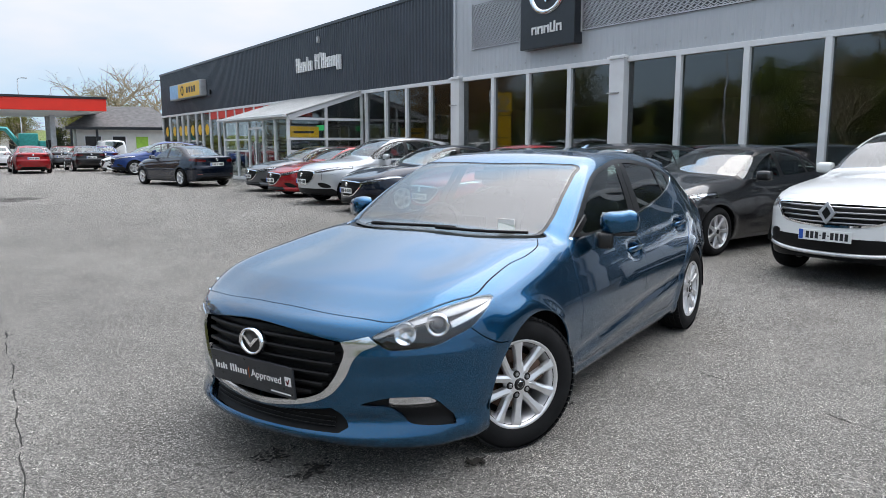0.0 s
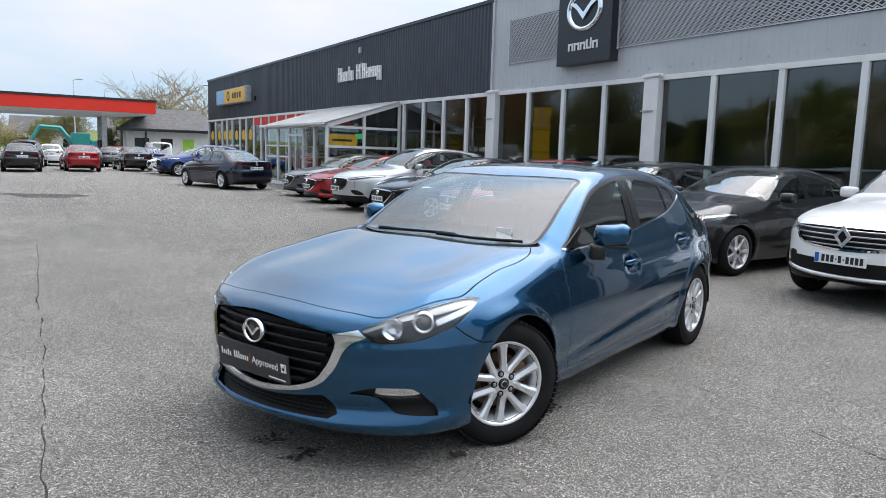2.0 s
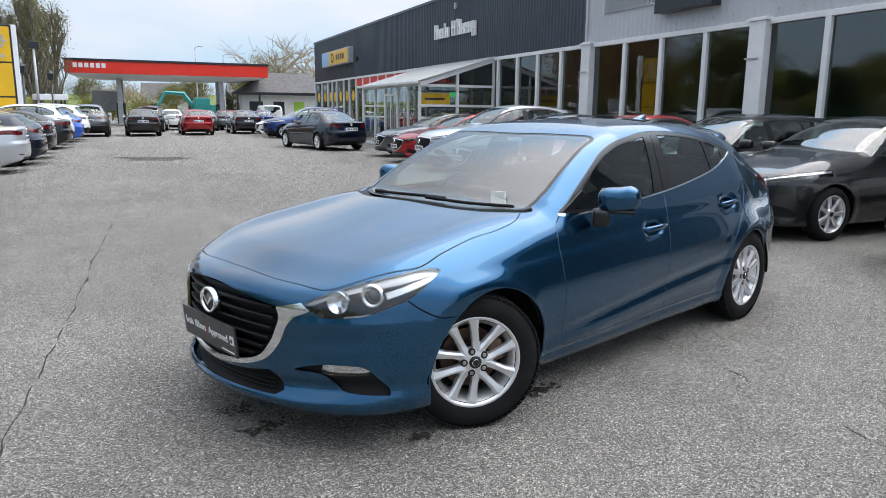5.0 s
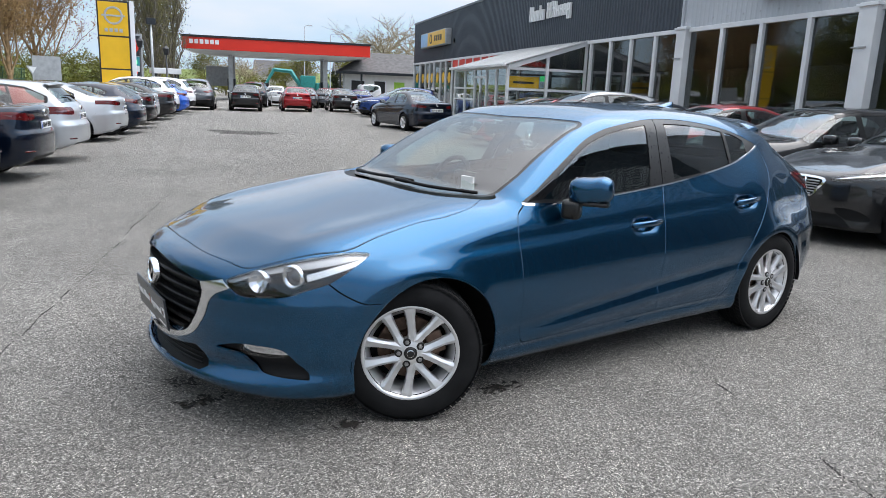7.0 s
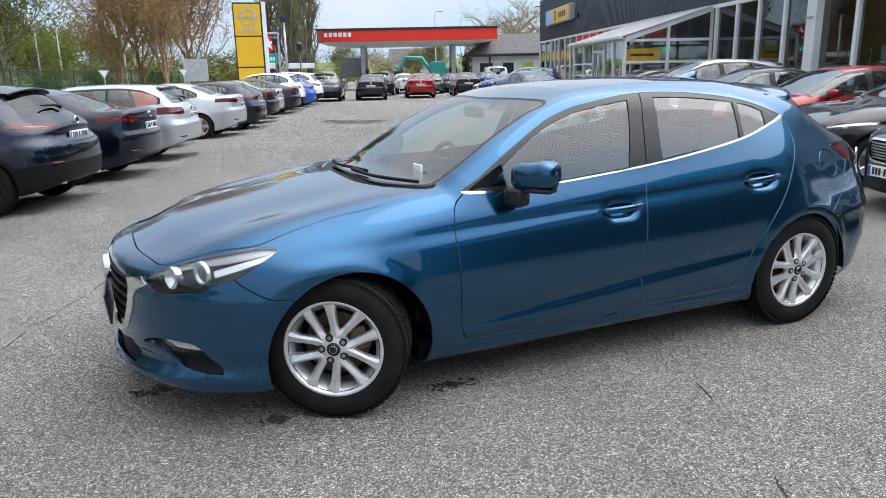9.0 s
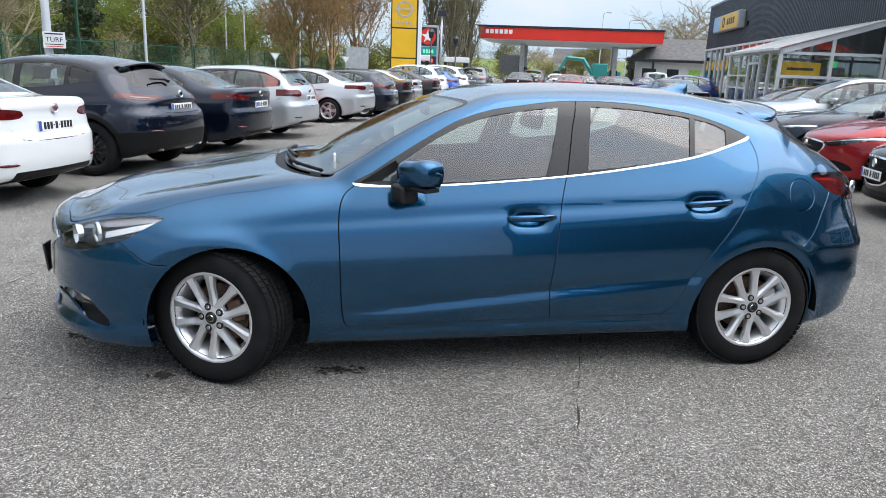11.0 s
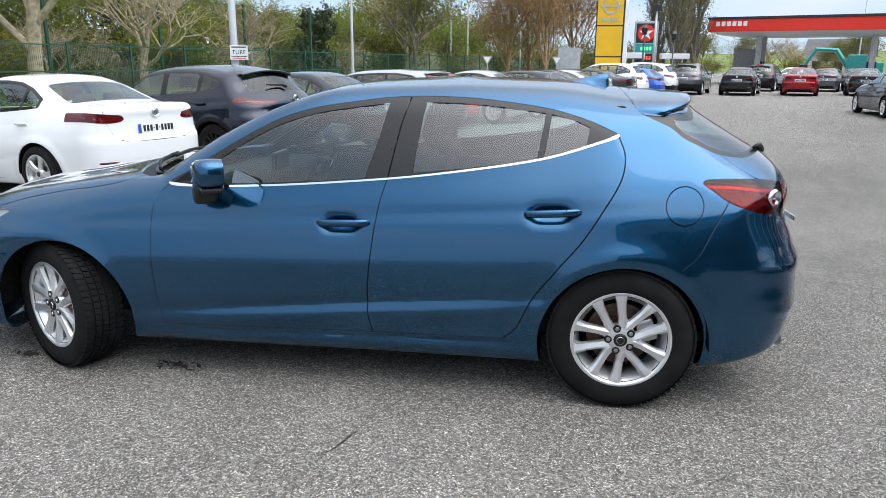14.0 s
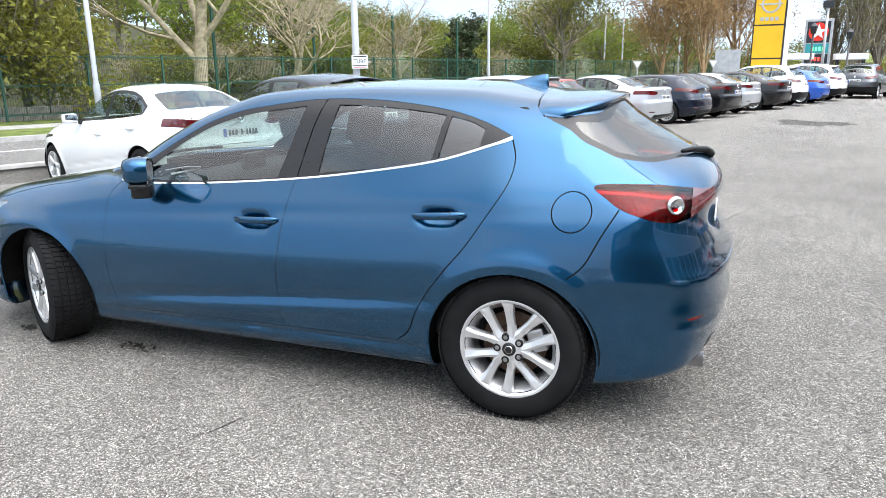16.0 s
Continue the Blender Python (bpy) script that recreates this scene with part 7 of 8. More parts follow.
FAR = [-37.1, -35.2, -33.5, -32.3, -31.1, -29.4, -28.1, -26.6, -25.2, -23.8, -22.4, -21.0, -19.6, -18.2, -16.8]
for s0 in MULL + FAR:
    part("mullion", boxes((s0 - 0.065, s0 + 0.065, -0.05, 0.1, 0.25, 3.36), bevel=0.006), WHITEPVC, show)
for s0 in COLS:
    col = part("column", boxes((s0 - 0.22, s0 + 0.22, -0.16, 0.2, 0, 3.5), bevel=0.01), WHITEPVC, show)
    part("column_cap", boxes((s0 - 0.27, s0 + 0.27, -0.2, 0.2, 3.42, 3.47)), WHITEPVC, col)
    part("column_band", boxes((s0 - 0.26, s0 + 0.1, -0.19, 0.18, 2.62, 2.65)), GALV, col)
edges = sorted([(m - 0.06, m + 0.06) for m in MULL] + [(c - 0.22, c + 0.22) for c in COLS])
for (a0, a1), (b0, b1) in zip(edges, edges[1:]):
    ob = part("window_pane", boxes((a1, b0, 0.03, 0.04, 0.25, 3.36)), PANE, show)
    ob.visible_shadow = False
for a, b in zip(FAR, FAR[1:]):
    ob = part("window_pane", boxes((a + 0.06, b - 0.06, 0.03, 0.04, 0.25, 3.36)), PANE, show)
    ob.visible_shadow = False
    if a < -27:
        part("window_sticker", lathe([(0.0, 0.0), (0.32, 0.0), (0.33, 0.01)], 20), YELLOW, show, "round yellow window sticker").location = ((a + b) / 2, 0.015, 2.35)
    else:
        part("red_header", boxes((a + 0.07, b - 0.07, 0.0, 0.028, 2.92, 3.34)), SIGNRED, show, "red panel at the window's head")
ob = part("window_pane", boxes((-16.7, -8.25, 0.03, 0.04, 0.25, 3.36)), PANE, show)
for s0 in np.arange(-1.2, NEAR, 0.62):
    part("rivet", boxes((s0 - 0.02, s0 + 0.02, -0.02, 0.0, 3.62, 3.66)), GALV, show)
cc = part("camera_bracket", boxes((-37.3, -37.22, -0.35, 0.0, 5.9, 5.95)), BLACK, show)
part("security_camera", boxes((-37.45, -37.1, -0.45, -0.3, 5.78, 5.9), bevel=0.03), SIGNWHITE, show)
part("alarm_box", boxes((-12.0, -11.85, -0.14, -0.03, 5.6, 5.85), bevel=0.02), GALV, show)
part("alarm_box", boxes((-26.2, -26.05, -0.14, -0.03, 4.35, 4.6), bevel=0.02), BLACK, show)

# porch
porch = thing("glazed_porch", "white-framed glass porch with a sloping ribbed roof and double doors", "porch", MB)
P0, P1, D, ZE, ZW = -15.3, -8.55, 3.0, 2.42, 3.38


def bar(a, b, r=0.05, mt=WHITEPVC, name="frame_bar"):
    a, b = Vector(a), Vector(b)
    bm = bmesh.new()
    box(bm, -r, r, -r, r, 0, (b - a).length)
    m = Matrix.Translation(a) @ (b - a).to_track_quat("Z", "Y").to_matrix().to_4x4()
    bmesh.ops.transform(bm, matrix=m, verts=bm.verts)
    return part(name, bm, mt, porch)


for s0 in (P0, -13.7, -12.35, -10.85, -9.7, P1):
    bar((s0, -D, 0), (s0, -D, ZE))
for z in (0.08, ZE):
    bar((P0, -D, z), (P1, -D, z), 0.06)
bar((-12.35, -D, 2.08), (-10.85, -D, 2.08), 0.04)
bar((-11.6, -D, 0.1), (-11.6, -D, 2.08), 0.05)
for s0 in (P0, P1):
    bar((s0, 0, 0), (s0, 0, ZW))
    bar((s0, -D / 2, 0), (s0, -D / 2, (ZE + ZW) / 2))
    bar((s0, -D, ZE), (s0, 0, ZW), 0.09)
    for z in (0.08, 1.2, 1.65, ZE - 0.05):
        bar((s0, -D, z), (s0, 0, z), 0.045)
for z in (1.2, 1.65):
    bar((P0, -D, z), (-12.35, -D, z), 0.03)
bm = ribbed(P0 - 0.15, P1 + 0.15, 0, 1, 0.28, 0.03)
for v in bm.verts:
    t = v.co.z
    v.co = Vector((v.co.x, -D - 0.15 + t * (D + 0.15), ZE + 0.08 - v.co.y + t * (ZW - ZE)))
part("porch_roof", bm, mat("porch_sheeting", (0.36, 0.37, 0.37), 0.5, 0.1, vary=0.12, scale=2), porch, "grey ribbed sheet roof")
part("gutter", boxes((P0 - 0.2, P1 + 0.2, -D - 0.28, -D - 0.14, ZE + 0.0, ZE + 0.1), bevel=0.02), WHITEPVC, porch)
PORCHGLASS = glass("porch_glass", (0.86, 0.9, 0.89))
for a, b in ((P0, -13.7), (-13.7, -12.35), (-12.35, -11.6), (-11.6, -10.85), (-10.85, -9.7), (-9.7, P1)):
    part("porch_pane", boxes((a + 0.05, b - 0.05, -D - 0.004, -D + 0.004, 0.1, ZE - 0.05)), PORCHGLASS, porch).visible_shadow = False
for s0 in (P0, P1):
    bm = bmesh.new()
    vs = [bm.verts.new(q) for q in ((s0, -D, 0.1), (s0, 0, 0.1), (s0, 0, ZW - 0.08), (s0, -D, ZE - 0.08))]
    bm.faces.new(vs)
    part("porch_pane", bm, PORCHGLASS, porch).visible_shadow = False
for x in (-11.75, -11.45):
    part("door_pull", boxes((x - 0.015, x + 0.015, -D - 0.09, -D - 0.05, 0.8, 1.5)), STEEL, porch)
ban = thing("banner", "yellow banner with dark bars hung inside the porch", "banner", MB)
part("cloth", boxes((P1 - 0.12, P1 - 0.1, -2.9, -1.75, 1.7, 2.1)), YELLOW, ban)
part("text_bar", boxes((P1 - 0.098, P1 - 0.094, -2.75, -1.95, 1.85, 1.93)), INK, ban)
pst = thing("poster", "yellow and black poster standing inside the porch", "poster", MB)
part("board", boxes((P1 - 0.16, P1 - 0.12, -2.85, -1.8, 0.3, 1.15)), YELLOW, pst)
part("picture_bar", boxes((P1 - 0.118, P1 - 0.112, -2.6, -1.95, 0.5, 0.95)), INK, pst)
ex = thing("exit_sign", "small green lit exit sign above the porch doors", "sign", MB)
part("lightbox", boxes((-10.6, -10.0, -0.9, -0.8, 2.0, 2.2)), glow("exit_green", (0.02, 0.5, 0.16), 0.8), ex)

# signs on the wall
nm = thing("name_sign", "raised white letters on the dark cladding, shown as bars", "sign", MB)
x = -14.05
for k, (wd, hg, dn) in enumerate([(0.3, 0.62, 0), (0.26, 0.42, 0), (0.26, 0.42, 0), (0.09, 0.6, 0), (0.26, 0.42, 0), (0.2, 0, 0), (0.36, 0.62, 0), (0.07, 0.2, 0.45), (0.26, 0.62, 0), (0.26, 0.42, 0), (0.27, 0.42, 0), (0.2, 0.42, 0), (0.28, 0.58, -0.16)]):
    if hg:
        bm = bmesh.new()
        st = min(0.08, wd * 0.35)
        box(bm, x, x + st, -0.16, -0.06, 4.54 + dn, 4.54 + dn + hg, bevel=0.01)
        if wd > 0.1:
            box(bm, x + st, x + wd, -0.16, -0.06, 4.54 + dn + hg * (0.44 if k % 2 else 0.5), 4.54 + dn + hg * (0.44 if k % 2 else 0.5) + 0.07, bevel=0.008)
            box(bm, x + wd - st, x + wd, -0.155, -0.06, 4.54 + dn, 4.54 + dn + hg * 0.97, bevel=0.01)
        part("letter_bar", bm, SIGNWHITE, nm)
    x += wd + 0.085
op = thing("wall_sign", "yellow lightbox sign with a blue end on dark cladding", "sign", MB)
part("casing", boxes((-33.4, -26.9, -0.42, -0.03, 4.3, 5.25), bevel=0.06), GALV, op)
part("yellow_face", boxes((-31.4, -27.05, -0.434, -0.42, 4.36, 5.19)), YELLOW, op)
part("blue_face", boxes((-33.3, -31.4, -0.434, -0.42, 4.36, 5.19)), mat("sign_pale_blue", (0.2, 0.42, 0.66), 0.35), op)
for k in range(4):
    part("letter_bar", boxes((-29.6 + k * 0.5, -29.3 + k * 0.5, -0.446, -0.434, 4.6, 4.95)), INK, op)
part("ring", lathe([(0.2, -0.01), (0.22, -0.02), (0.28, -0.02), (0.3, 0.0)], 24), INK, op).location = (-30.5, -0.434, 4.78)
mz = thing("brand_panel", "tall black panel with a silver ring emblem and white bars", "sign", MB)
part("panel", boxes((0.76, 2.74, -0.3, -0.01, 3.92, 6.3), bevel=0.015), SIGNBLACK, mz)
e = new("emblem")
e.parent = mz
e.matrix_basis = Matrix.Translation((1.76, -0.31, 5.28)) @ Matrix.Diagonal((1.0, 1.0, 0.84, 1.0))
part("ring", lathe([(0.5, 0.0), (0.53, -0.05), (0.6, -0.055), (0.645, -0.02), (0.65, 0.01)], 48), CHROME, e, smooth=True)
part("emblem_wing", extrude_outline([(-0.54, 0.24), (-0.28, 0.22), (0.0, -0.08), (0.28, 0.22), (0.54, 0.24), (0.26, 0.04), (0.0, -0.3), (-0.26, 0.04)], 0.05), CHROME, e).location = (0, -0.045, 0)
for k in range(5):
    hh = (0.2, 0.2, 0.2, 0.27, 0.2)[k]
    bm = bmesh.new()
    x = 1.22 + k * 0.225
    box(bm, x, x + 0.05, -0.325, -0.3, 4.27, 4.27 + hh * 0.9, bevel=0.006)
    box(bm, x, x + 0.19, -0.325, -0.3, 4.27 + hh * (0.72 if k != 3 else 0.0), 4.27 + hh * (0.72 if k != 3 else 0.0) + 0.05, bevel=0.006)
    box(bm, x + 0.14, x + 0.19, -0.325, -0.3, 4.27, 4.27 + hh, bevel=0.006)
    part("letter_bar", bm, SIGNWHITE, mz)


def lozenge_mesh(s0, s1, z0, z1):
    """Expanded metal: rows of flattened lozenges with a deep lower lip."""
    bm = bmesh.new()
    pw, ph = 0.16, 0.1
    rows = int(round((z1 - z0) / ph))
    n = int(round((s1 - s0) / pw))
    for r in range(rows + 1):
        for sgn in (1, -1):
            last = None
            for k in range(2 * n + 1):
                x, up = s0 + k * pw / 2, (k + r) % 2
                z = z0 + r * ph + (0.0 if not up else 0.05 * sgn)
                if z < z0 or z > z1:
                    z = min(max(z, z0), z1)
                ring = [bm.verts.new((x, -0.02, z - 0.008)), bm.verts.new((x, -0.05, z - 0.012)), bm.verts.new((x, -0.048, z + 0.010))]
                if last:
                    for j in range(3):
                        bm.faces.new((last[j], last[(j + 1) % 3], ring[(j + 1) % 3], ring[j]))
                last = ring
    return bm


for s0, s1 in ((-1.65, 0.75), (2.75, 10.6), (14.6, 24.8)):
    ms = thing("mesh_screen", "silver expanded-metal screen fixed over the cladding", "screen", MB, "mesh screens")
    part("backing", boxes((s0, s1, -0.018, -0.01, 4.22, 5.5)), SIGNBLACK, ms)
    part("lozenge_mesh", lozenge_mesh(s0, s1, 4.24, 5.48), MESHM, ms)["kind"] = "stuff"
    for a, b in ((s0 - 0.03, s0), (s1, s1 + 0.03)):
        part("edge", boxes((a, b, -0.08, 0.0, 4.2, 5.52)), MESHM, ms)

# ---- petrol station ----
can = thing("petrol_station_canopy", "red and black petrol station canopy on grey steel columns", "canopy", Matrix.Translation((13.6, 60.4, 0)) @ pose(0, 0, 0, 0, 0, -20.9))
for row in ((0, 16, 0, 0.12, 4.22, 5.2), (0, 0.12, 0.12, 9, 4.22, 5.2), (15.88, 16, 0.12, 9, 4.22, 5.2)):
    part("fascia", boxes(row, bevel=0.02), SIGNRED, can, "red fascia")
part("top_band", boxes((-0.08, 16.08, -0.08, 9, 5.2, 5.38), bevel=0.02), SIGNBLACK, can, "black top edge")
bm = bmesh.new()
v = [bm.verts.new(q) for q in ((0, 0.05, 4.22), (16, 0.05, 4.22), (16, 9, 4.22), (0, 9, 4.22), (2.2, 2.0, 3.95), (13.8, 2.0, 3.95), (13.8, 8, 3.95), (2.2, 8, 3.95))]
for q in ((0, 1, 5, 4), (1, 2, 6, 5), (2, 3, 7, 6), (3, 0, 4, 7), (4, 5, 6, 7)):
    bm.faces.new([v[i] for i in q])
bmesh.ops.recalc_face_normals(bm, faces=bm.faces)
part("soffit", bm, WHITEPVC, can, "white panelled underside")
for x in (3.8, 12.2):
    for y in (2.6, 6.4):
        part("column", boxes((x - 0.2, x + 0.2, y - 0.2, y + 0.2, 0, 4.0), bevel=0.03), GALV, can)
    for y in (3.6, 5.2):
        part("fuel_pump", boxes((x - 0.35, x + 0.35, y - 0.25, y + 0.25, 0.1, 1.9), bevel=0.04), SIGNBLACK, can)
    part("island", boxes((x - 0.7, x + 0.7, 1.8, 7.2, 0, 0.13), bevel=0.03), CONCRETE, can)
for k in range(6):
    part("letter_bar", boxes((0.62 + k * 0.42, 0.62 + k * 0.42 + 0.3, -0.03, 0.0, 4.66, 5.02), bevel=0.01), SIGNWHITE, can)
tot = thing("totem_sign", "tall yellow pylon sign in three panels with a white edge", "sign", Matrix.Translation((3.72, 34.1, 0)) @ pose(0, 0, 0, 0, 0, -8))
part("spine", boxes((-0.7, 0.86, -0.12, 0.12, 0, 5.0), bevel=0.02), SIGNBLACK, tot)
part("edge", boxes((0.7, 0.9, -0.14, 0.14, 0, 5.02), bevel=0.02), SIGNWHITE, tot)
for z0, z1 in ((0.35, 1.85), (1.92, 3.35), (3.42, 4.92)):
    part("panel", boxes((-0.64, 0.62, -0.16, -0.12, z0, z1), bevel=0.01), YELLOW, tot)
part("ring", lathe([(0.32, 0.0), (0.33, -0.02), (0.4, -0.02), (0.41, 0.0)], 32), GALV, tot).location = (0, -0.16, 4.32)
part("bolt", boxes((-0.5, 0.5, -0.19, -0.16, 4.28, 4.35)), GALV, tot)
for k in range(4):
    part("letter_bar", boxes((-0.4 + k * 0.21, -0.26 + k * 0.21, -0.175, -0.16, 3.58, 3.74)), GALV, tot)
tx = thing("price_sign", "petrol price pylon with red, green and teal panels", "sign", Matrix.Translation((7.3, 49.2, 0)) @ pose(0, 0, 0, 0, 0, -10))
part("frame", boxes((-0.8, 0.8, -0.15, 0.15, 0, 4.45), bevel=0.03), GALV, tx)
part("red_panel", boxes((-0.66, 0.66, -0.18, -0.15, 3.0, 4.3)), SIGNBLACK, tx)
part("disc", lathe([(0.0, -0.02), (0.56, -0.02), (0.57, 0.0)], 28), SIGNRED, tx).location = (0, -0.18, 3.66)
star = [(0.5 * math.sin(math.pi * k / 5) * (1 if k % 2 == 0 else 0.4), 0.5 * math.cos(math.pi * k / 5) * (1 if k % 2 == 0 else 0.4)) for k in range(10)]
part("star", extrude_outline(star, 0.015), SIGNWHITE, tx).location = (0, -0.22, 3.66)
for z, mt in ((2.35, TEAL), (1.7, SIGNBLACK), (1.05, TEAL), (0.45, SIGNRED)):
    part("price_panel", boxes((-0.66, 0.66, -0.18, -0.15, z, z + 0.58)), mt, tx)
for z, mt in ((2.5, glow("digit_green", (0.1, 0.9, 0.3), 1.2)), (1.86, glow("digit_red", (0.9, 0.06, 0.04), 1.2))):
    for k in range(4):
        part("digit_bar", boxes((-0.3 + k * 0.2, -0.18 + k * 0.2, -0.19, -0.18, z, z + 0.24)), mt, tx)
for k in range(6):
    part("spot", lathe([(0.0, -0.01), (0.1, -0.01), (0.1, 0.0)], 14), SIGNWHITE, tx).location = (-0.4 + (k % 3) * 0.4, -0.18, 0.58 + (k // 3) * 0.28)

# bungalow beyond the showroom
bg = thing("bungalow", "low white-walled building with a hipped dark slate roof", "building", Matrix.Translation((33.5, 60.5, 0)) @ pose(0, 0, 0, 0, 0, -25))
part("wall", boxes((-4.2, 4.2, -3, 3, 0, 3.1)), RENDERW, bg)
bm = bmesh.new()
v = [bm.verts.new(q) for q in ((-5, -3.8, 3.0), (5, -3.8, 3.0), (5, 3.8, 3.0), (-5, 3.8, 3.0), (-2.0, 0, 5.0), (2.4, 0, 5.0))]
for q in ((0, 1, 5, 4), (1, 2, 5), (2, 3, 4, 5), (3, 0, 4), (3, 2, 1, 0)):
    bm.faces.new([v[i] for i in q])
part("roof", bm, SLATE, bg, "dark hipped slate roof")
part("fascia_board", boxes((-5.02, 5.02, -3.84, -3.78, 2.8, 3.05), (-5.04, -4.98, -3.8, 3.8, 2.8, 3.05)), SIGNBLACK, bg)
for x in (-4.6, -2.6):
    part("porch_post", boxes((x - 0.09, x + 0.09, -3.7, -3.5, 0, 2.9)), SIGNBLACK, bg)
for x0, x1 in ((-3.6, -2.2), (-1.4, -0.2)):
    w = part("window", boxes((x0, x1, -3.04, -3.0, 0.9, 2.3)), WHITEPVC, bg)
    part("pane", boxes((x0 + 0.08, x1 - 0.08, -3.05, -3.04, 0.98, 2.22)), SATIN, w)
part("notice_board", boxes((0.6, 1.6, -3.06, -3.0, 0.8, 2.2)), mat("lime_sign", (0.3, 0.55, 0.06), 0.5), bg, "lime green notice board")


# ---- trees ----
def leaf_mat(name, dark, light, through=0.3):
    m = bpy.data.materials.new(name)
    m.use_nodes = True
    n, l = m.node_tree.nodes, m.node_tree.links
    b = n["Principled BSDF"]
    geo, mix, info = n.new("ShaderNodeNewGeometry"), n.new("ShaderNodeMix"), n.new("ShaderNodeObjectInfo")
    mix.data_type = "RGBA"
    mix.inputs["A"].default_value, mix.inputs["B"].default_value = (*dark, 1), (*light, 1)
    half = n.new("ShaderNodeMath")
    half.operation = "MULTIPLY_ADD"
    half.inputs[1].default_value = 0.6
    part2 = n.new("ShaderNodeMath")
    part2.operation = "MULTIPLY"
    part2.inputs[1].default_value = 0.4
    l.new(info.outputs["Random"], part2.inputs[0])
    l.new(geo.outputs["Random Per Island"], half.inputs[0])
    l.new(part2.outputs["Value"], half.inputs[2])
    l.new(half.outputs["Value"], mix.inputs["Factor"])
    l.new(mix.outputs["Result"], b.inputs["Base Color"])
    b.inputs["Roughness"].default_value = 0.7
    tl, ad = n.new("ShaderNodeBsdfTranslucent"), n.new("ShaderNodeMixShader")
    l.new(mix.outputs["Result"], tl.inputs["Color"])
    ad.inputs["Fac"].default_value = through
    l.new(b.outputs["BSDF"], ad.inputs[1])
    l.new(tl.outputs["BSDF"], ad.inputs[2])
    l.new(ad.outputs["Shader"], n["Material Output"].inputs["Surface"])
    return m


BARK = mat("grey_bark", (0.16, 0.14, 0.11), 0.9, vary=0.4, scale=8, bump=0.01, bump_scale=30)
PALEBARK = mat("pale_bark", (0.36, 0.30, 0.2), 0.9, vary=0.4, scale=6, bump=0.01, bump_scale=25)
BROWNTWIG = mat("brown_twigs", (0.3, 0.19, 0.1), 0.9, vary=0.4, scale=3)
SPRING = leaf_mat("spring_leaves", (0.065, 0.075, 0.012), (0.28, 0.27, 0.042), 0.4)
LIME = leaf_mat("lime_leaves", (0.085, 0.125, 0.015), (0.24, 0.3, 0.04), 0.42)
DARKLEAF = leaf_mat("evergreen_leaves", (0.012, 0.025, 0.01), (0.05, 0.075, 0.025), 0.1)
BUDS = leaf_mat("brown_buds", (0.27, 0.16, 0.07), (0.55, 0.37, 0.19), 0.5)
HAZE = leaf_mat("grey_green_buds", (0.12, 0.1, 0.05), (0.27, 0.26, 0.1))


def grow(seed, height, rise, spread, levels, kids, leaves, leaf, droop=0.0, trunk_r=0.16, first=0.25, shorten=0.68, puff=0.16):
    """A branching tree: returns tube data for the wood and small bent leaves along the outer twigs."""
    rnd = np.random.RandomState(seed)
    wv, wf, lv, lf = [], [], [], []

    def tube_of(pts, r0, r1, sides):
        base = len(wv)
        d = pts[-1] - pts[0]
        d = d / (np.linalg.norm(d) + 1e-9)
        a = np.cross(d, [0.3, 0.8, 0.52])
        a /= np.linalg.norm(a) + 1e-9
        b = np.cross(d, a)
        for i, p in enumerate(pts):
            r = r0 + (r1 - r0) * i / (len(pts) - 1)
            for k in range(sides):
                t = 2 * math.pi * k / sides
                wv.append(p + r * (math.cos(t) * a + math.sin(t) * b))
        for i in range(len(pts) - 1):
            for k in range(sides):
                wf.append((base + i * sides + k, base + i * sides + (k + 1) % sides, base + (i + 1) * sides + (k + 1) % sides, base + (i + 1) * sides + k))

    tips = []

    def go(p, d, length, r, depth):
        n = 5 if depth == 0 else 3 if depth < levels else 2
        pts = [p]
        for _ in range(n):
            d = d + rnd.normal(0, 0.13 if depth else 0.06, 3) + np.array([0, 0, rise if depth else 0.05]) * 0.25 - np.array([0, 0, droop]) * (depth / levels)
            d = d / np.linalg.norm(d)
            pts.append(pts[-1] + d * length / n)
        tube_of(pts, r, r * 0.55, 7 if depth == 0 else 5 if depth == 1 else 3)
        if depth >= levels:
            tips.append(pts)
            return
        k = kids[depth]
        for i in range(k):
            t = first + (1 - first) * (i + rnd.uniform(0.2, 0.8)) / k if depth == 0 else rnd.uniform(0.25, 1.0)
            j = min(int(t * n), n - 1)
            at = pts[j] + (pts[j + 1] - pts[j]) * (t * n - j)
            az = 2.4 * i + rnd.uniform(-0.5, 0.5)
            side = np.array([math.cos(az), math.sin(az), 0.0])
            if depth:
                side = side + rnd.normal(0, 0.4, 3)
            nd = d * (1 - spread) + side * spread + np.array([0, 0, rise * 0.5])
            nd /= np.linalg.norm(nd)
            go(at, nd, length * shorten * rnd.uniform(0.75, 1.15) * (1.15 - 0.45 * t if depth == 0 else 1), r * (0.5 if depth == 0 else 0.55), depth + 1)

    go(np.zeros(3), np.array([0, 0, 1.0]), height * 0.62, trunk_r, 0)
    if leaves:
        per = max(1, leaves // max(1, len(tips)))
        for pts in tips:
            for _ in range(per):
                p = pts[rnd.randint(1, len(pts))] + rnd.normal(0, puff, 3)
                a = rnd.normal(0, 1, 3)
                a /= np.linalg.norm(a)
                b = np.cross(a, rnd.normal(0, 1, 3))
                b /= np.linalg.norm(b) + 1e-9
                s = leaf * rnd.uniform(0.5, 1.2)
                base = len(lv)
                lv.extend([p - a * s, p + b * s * 0.9, p + a * s + np.array([0, 0, -0.2 * s])])
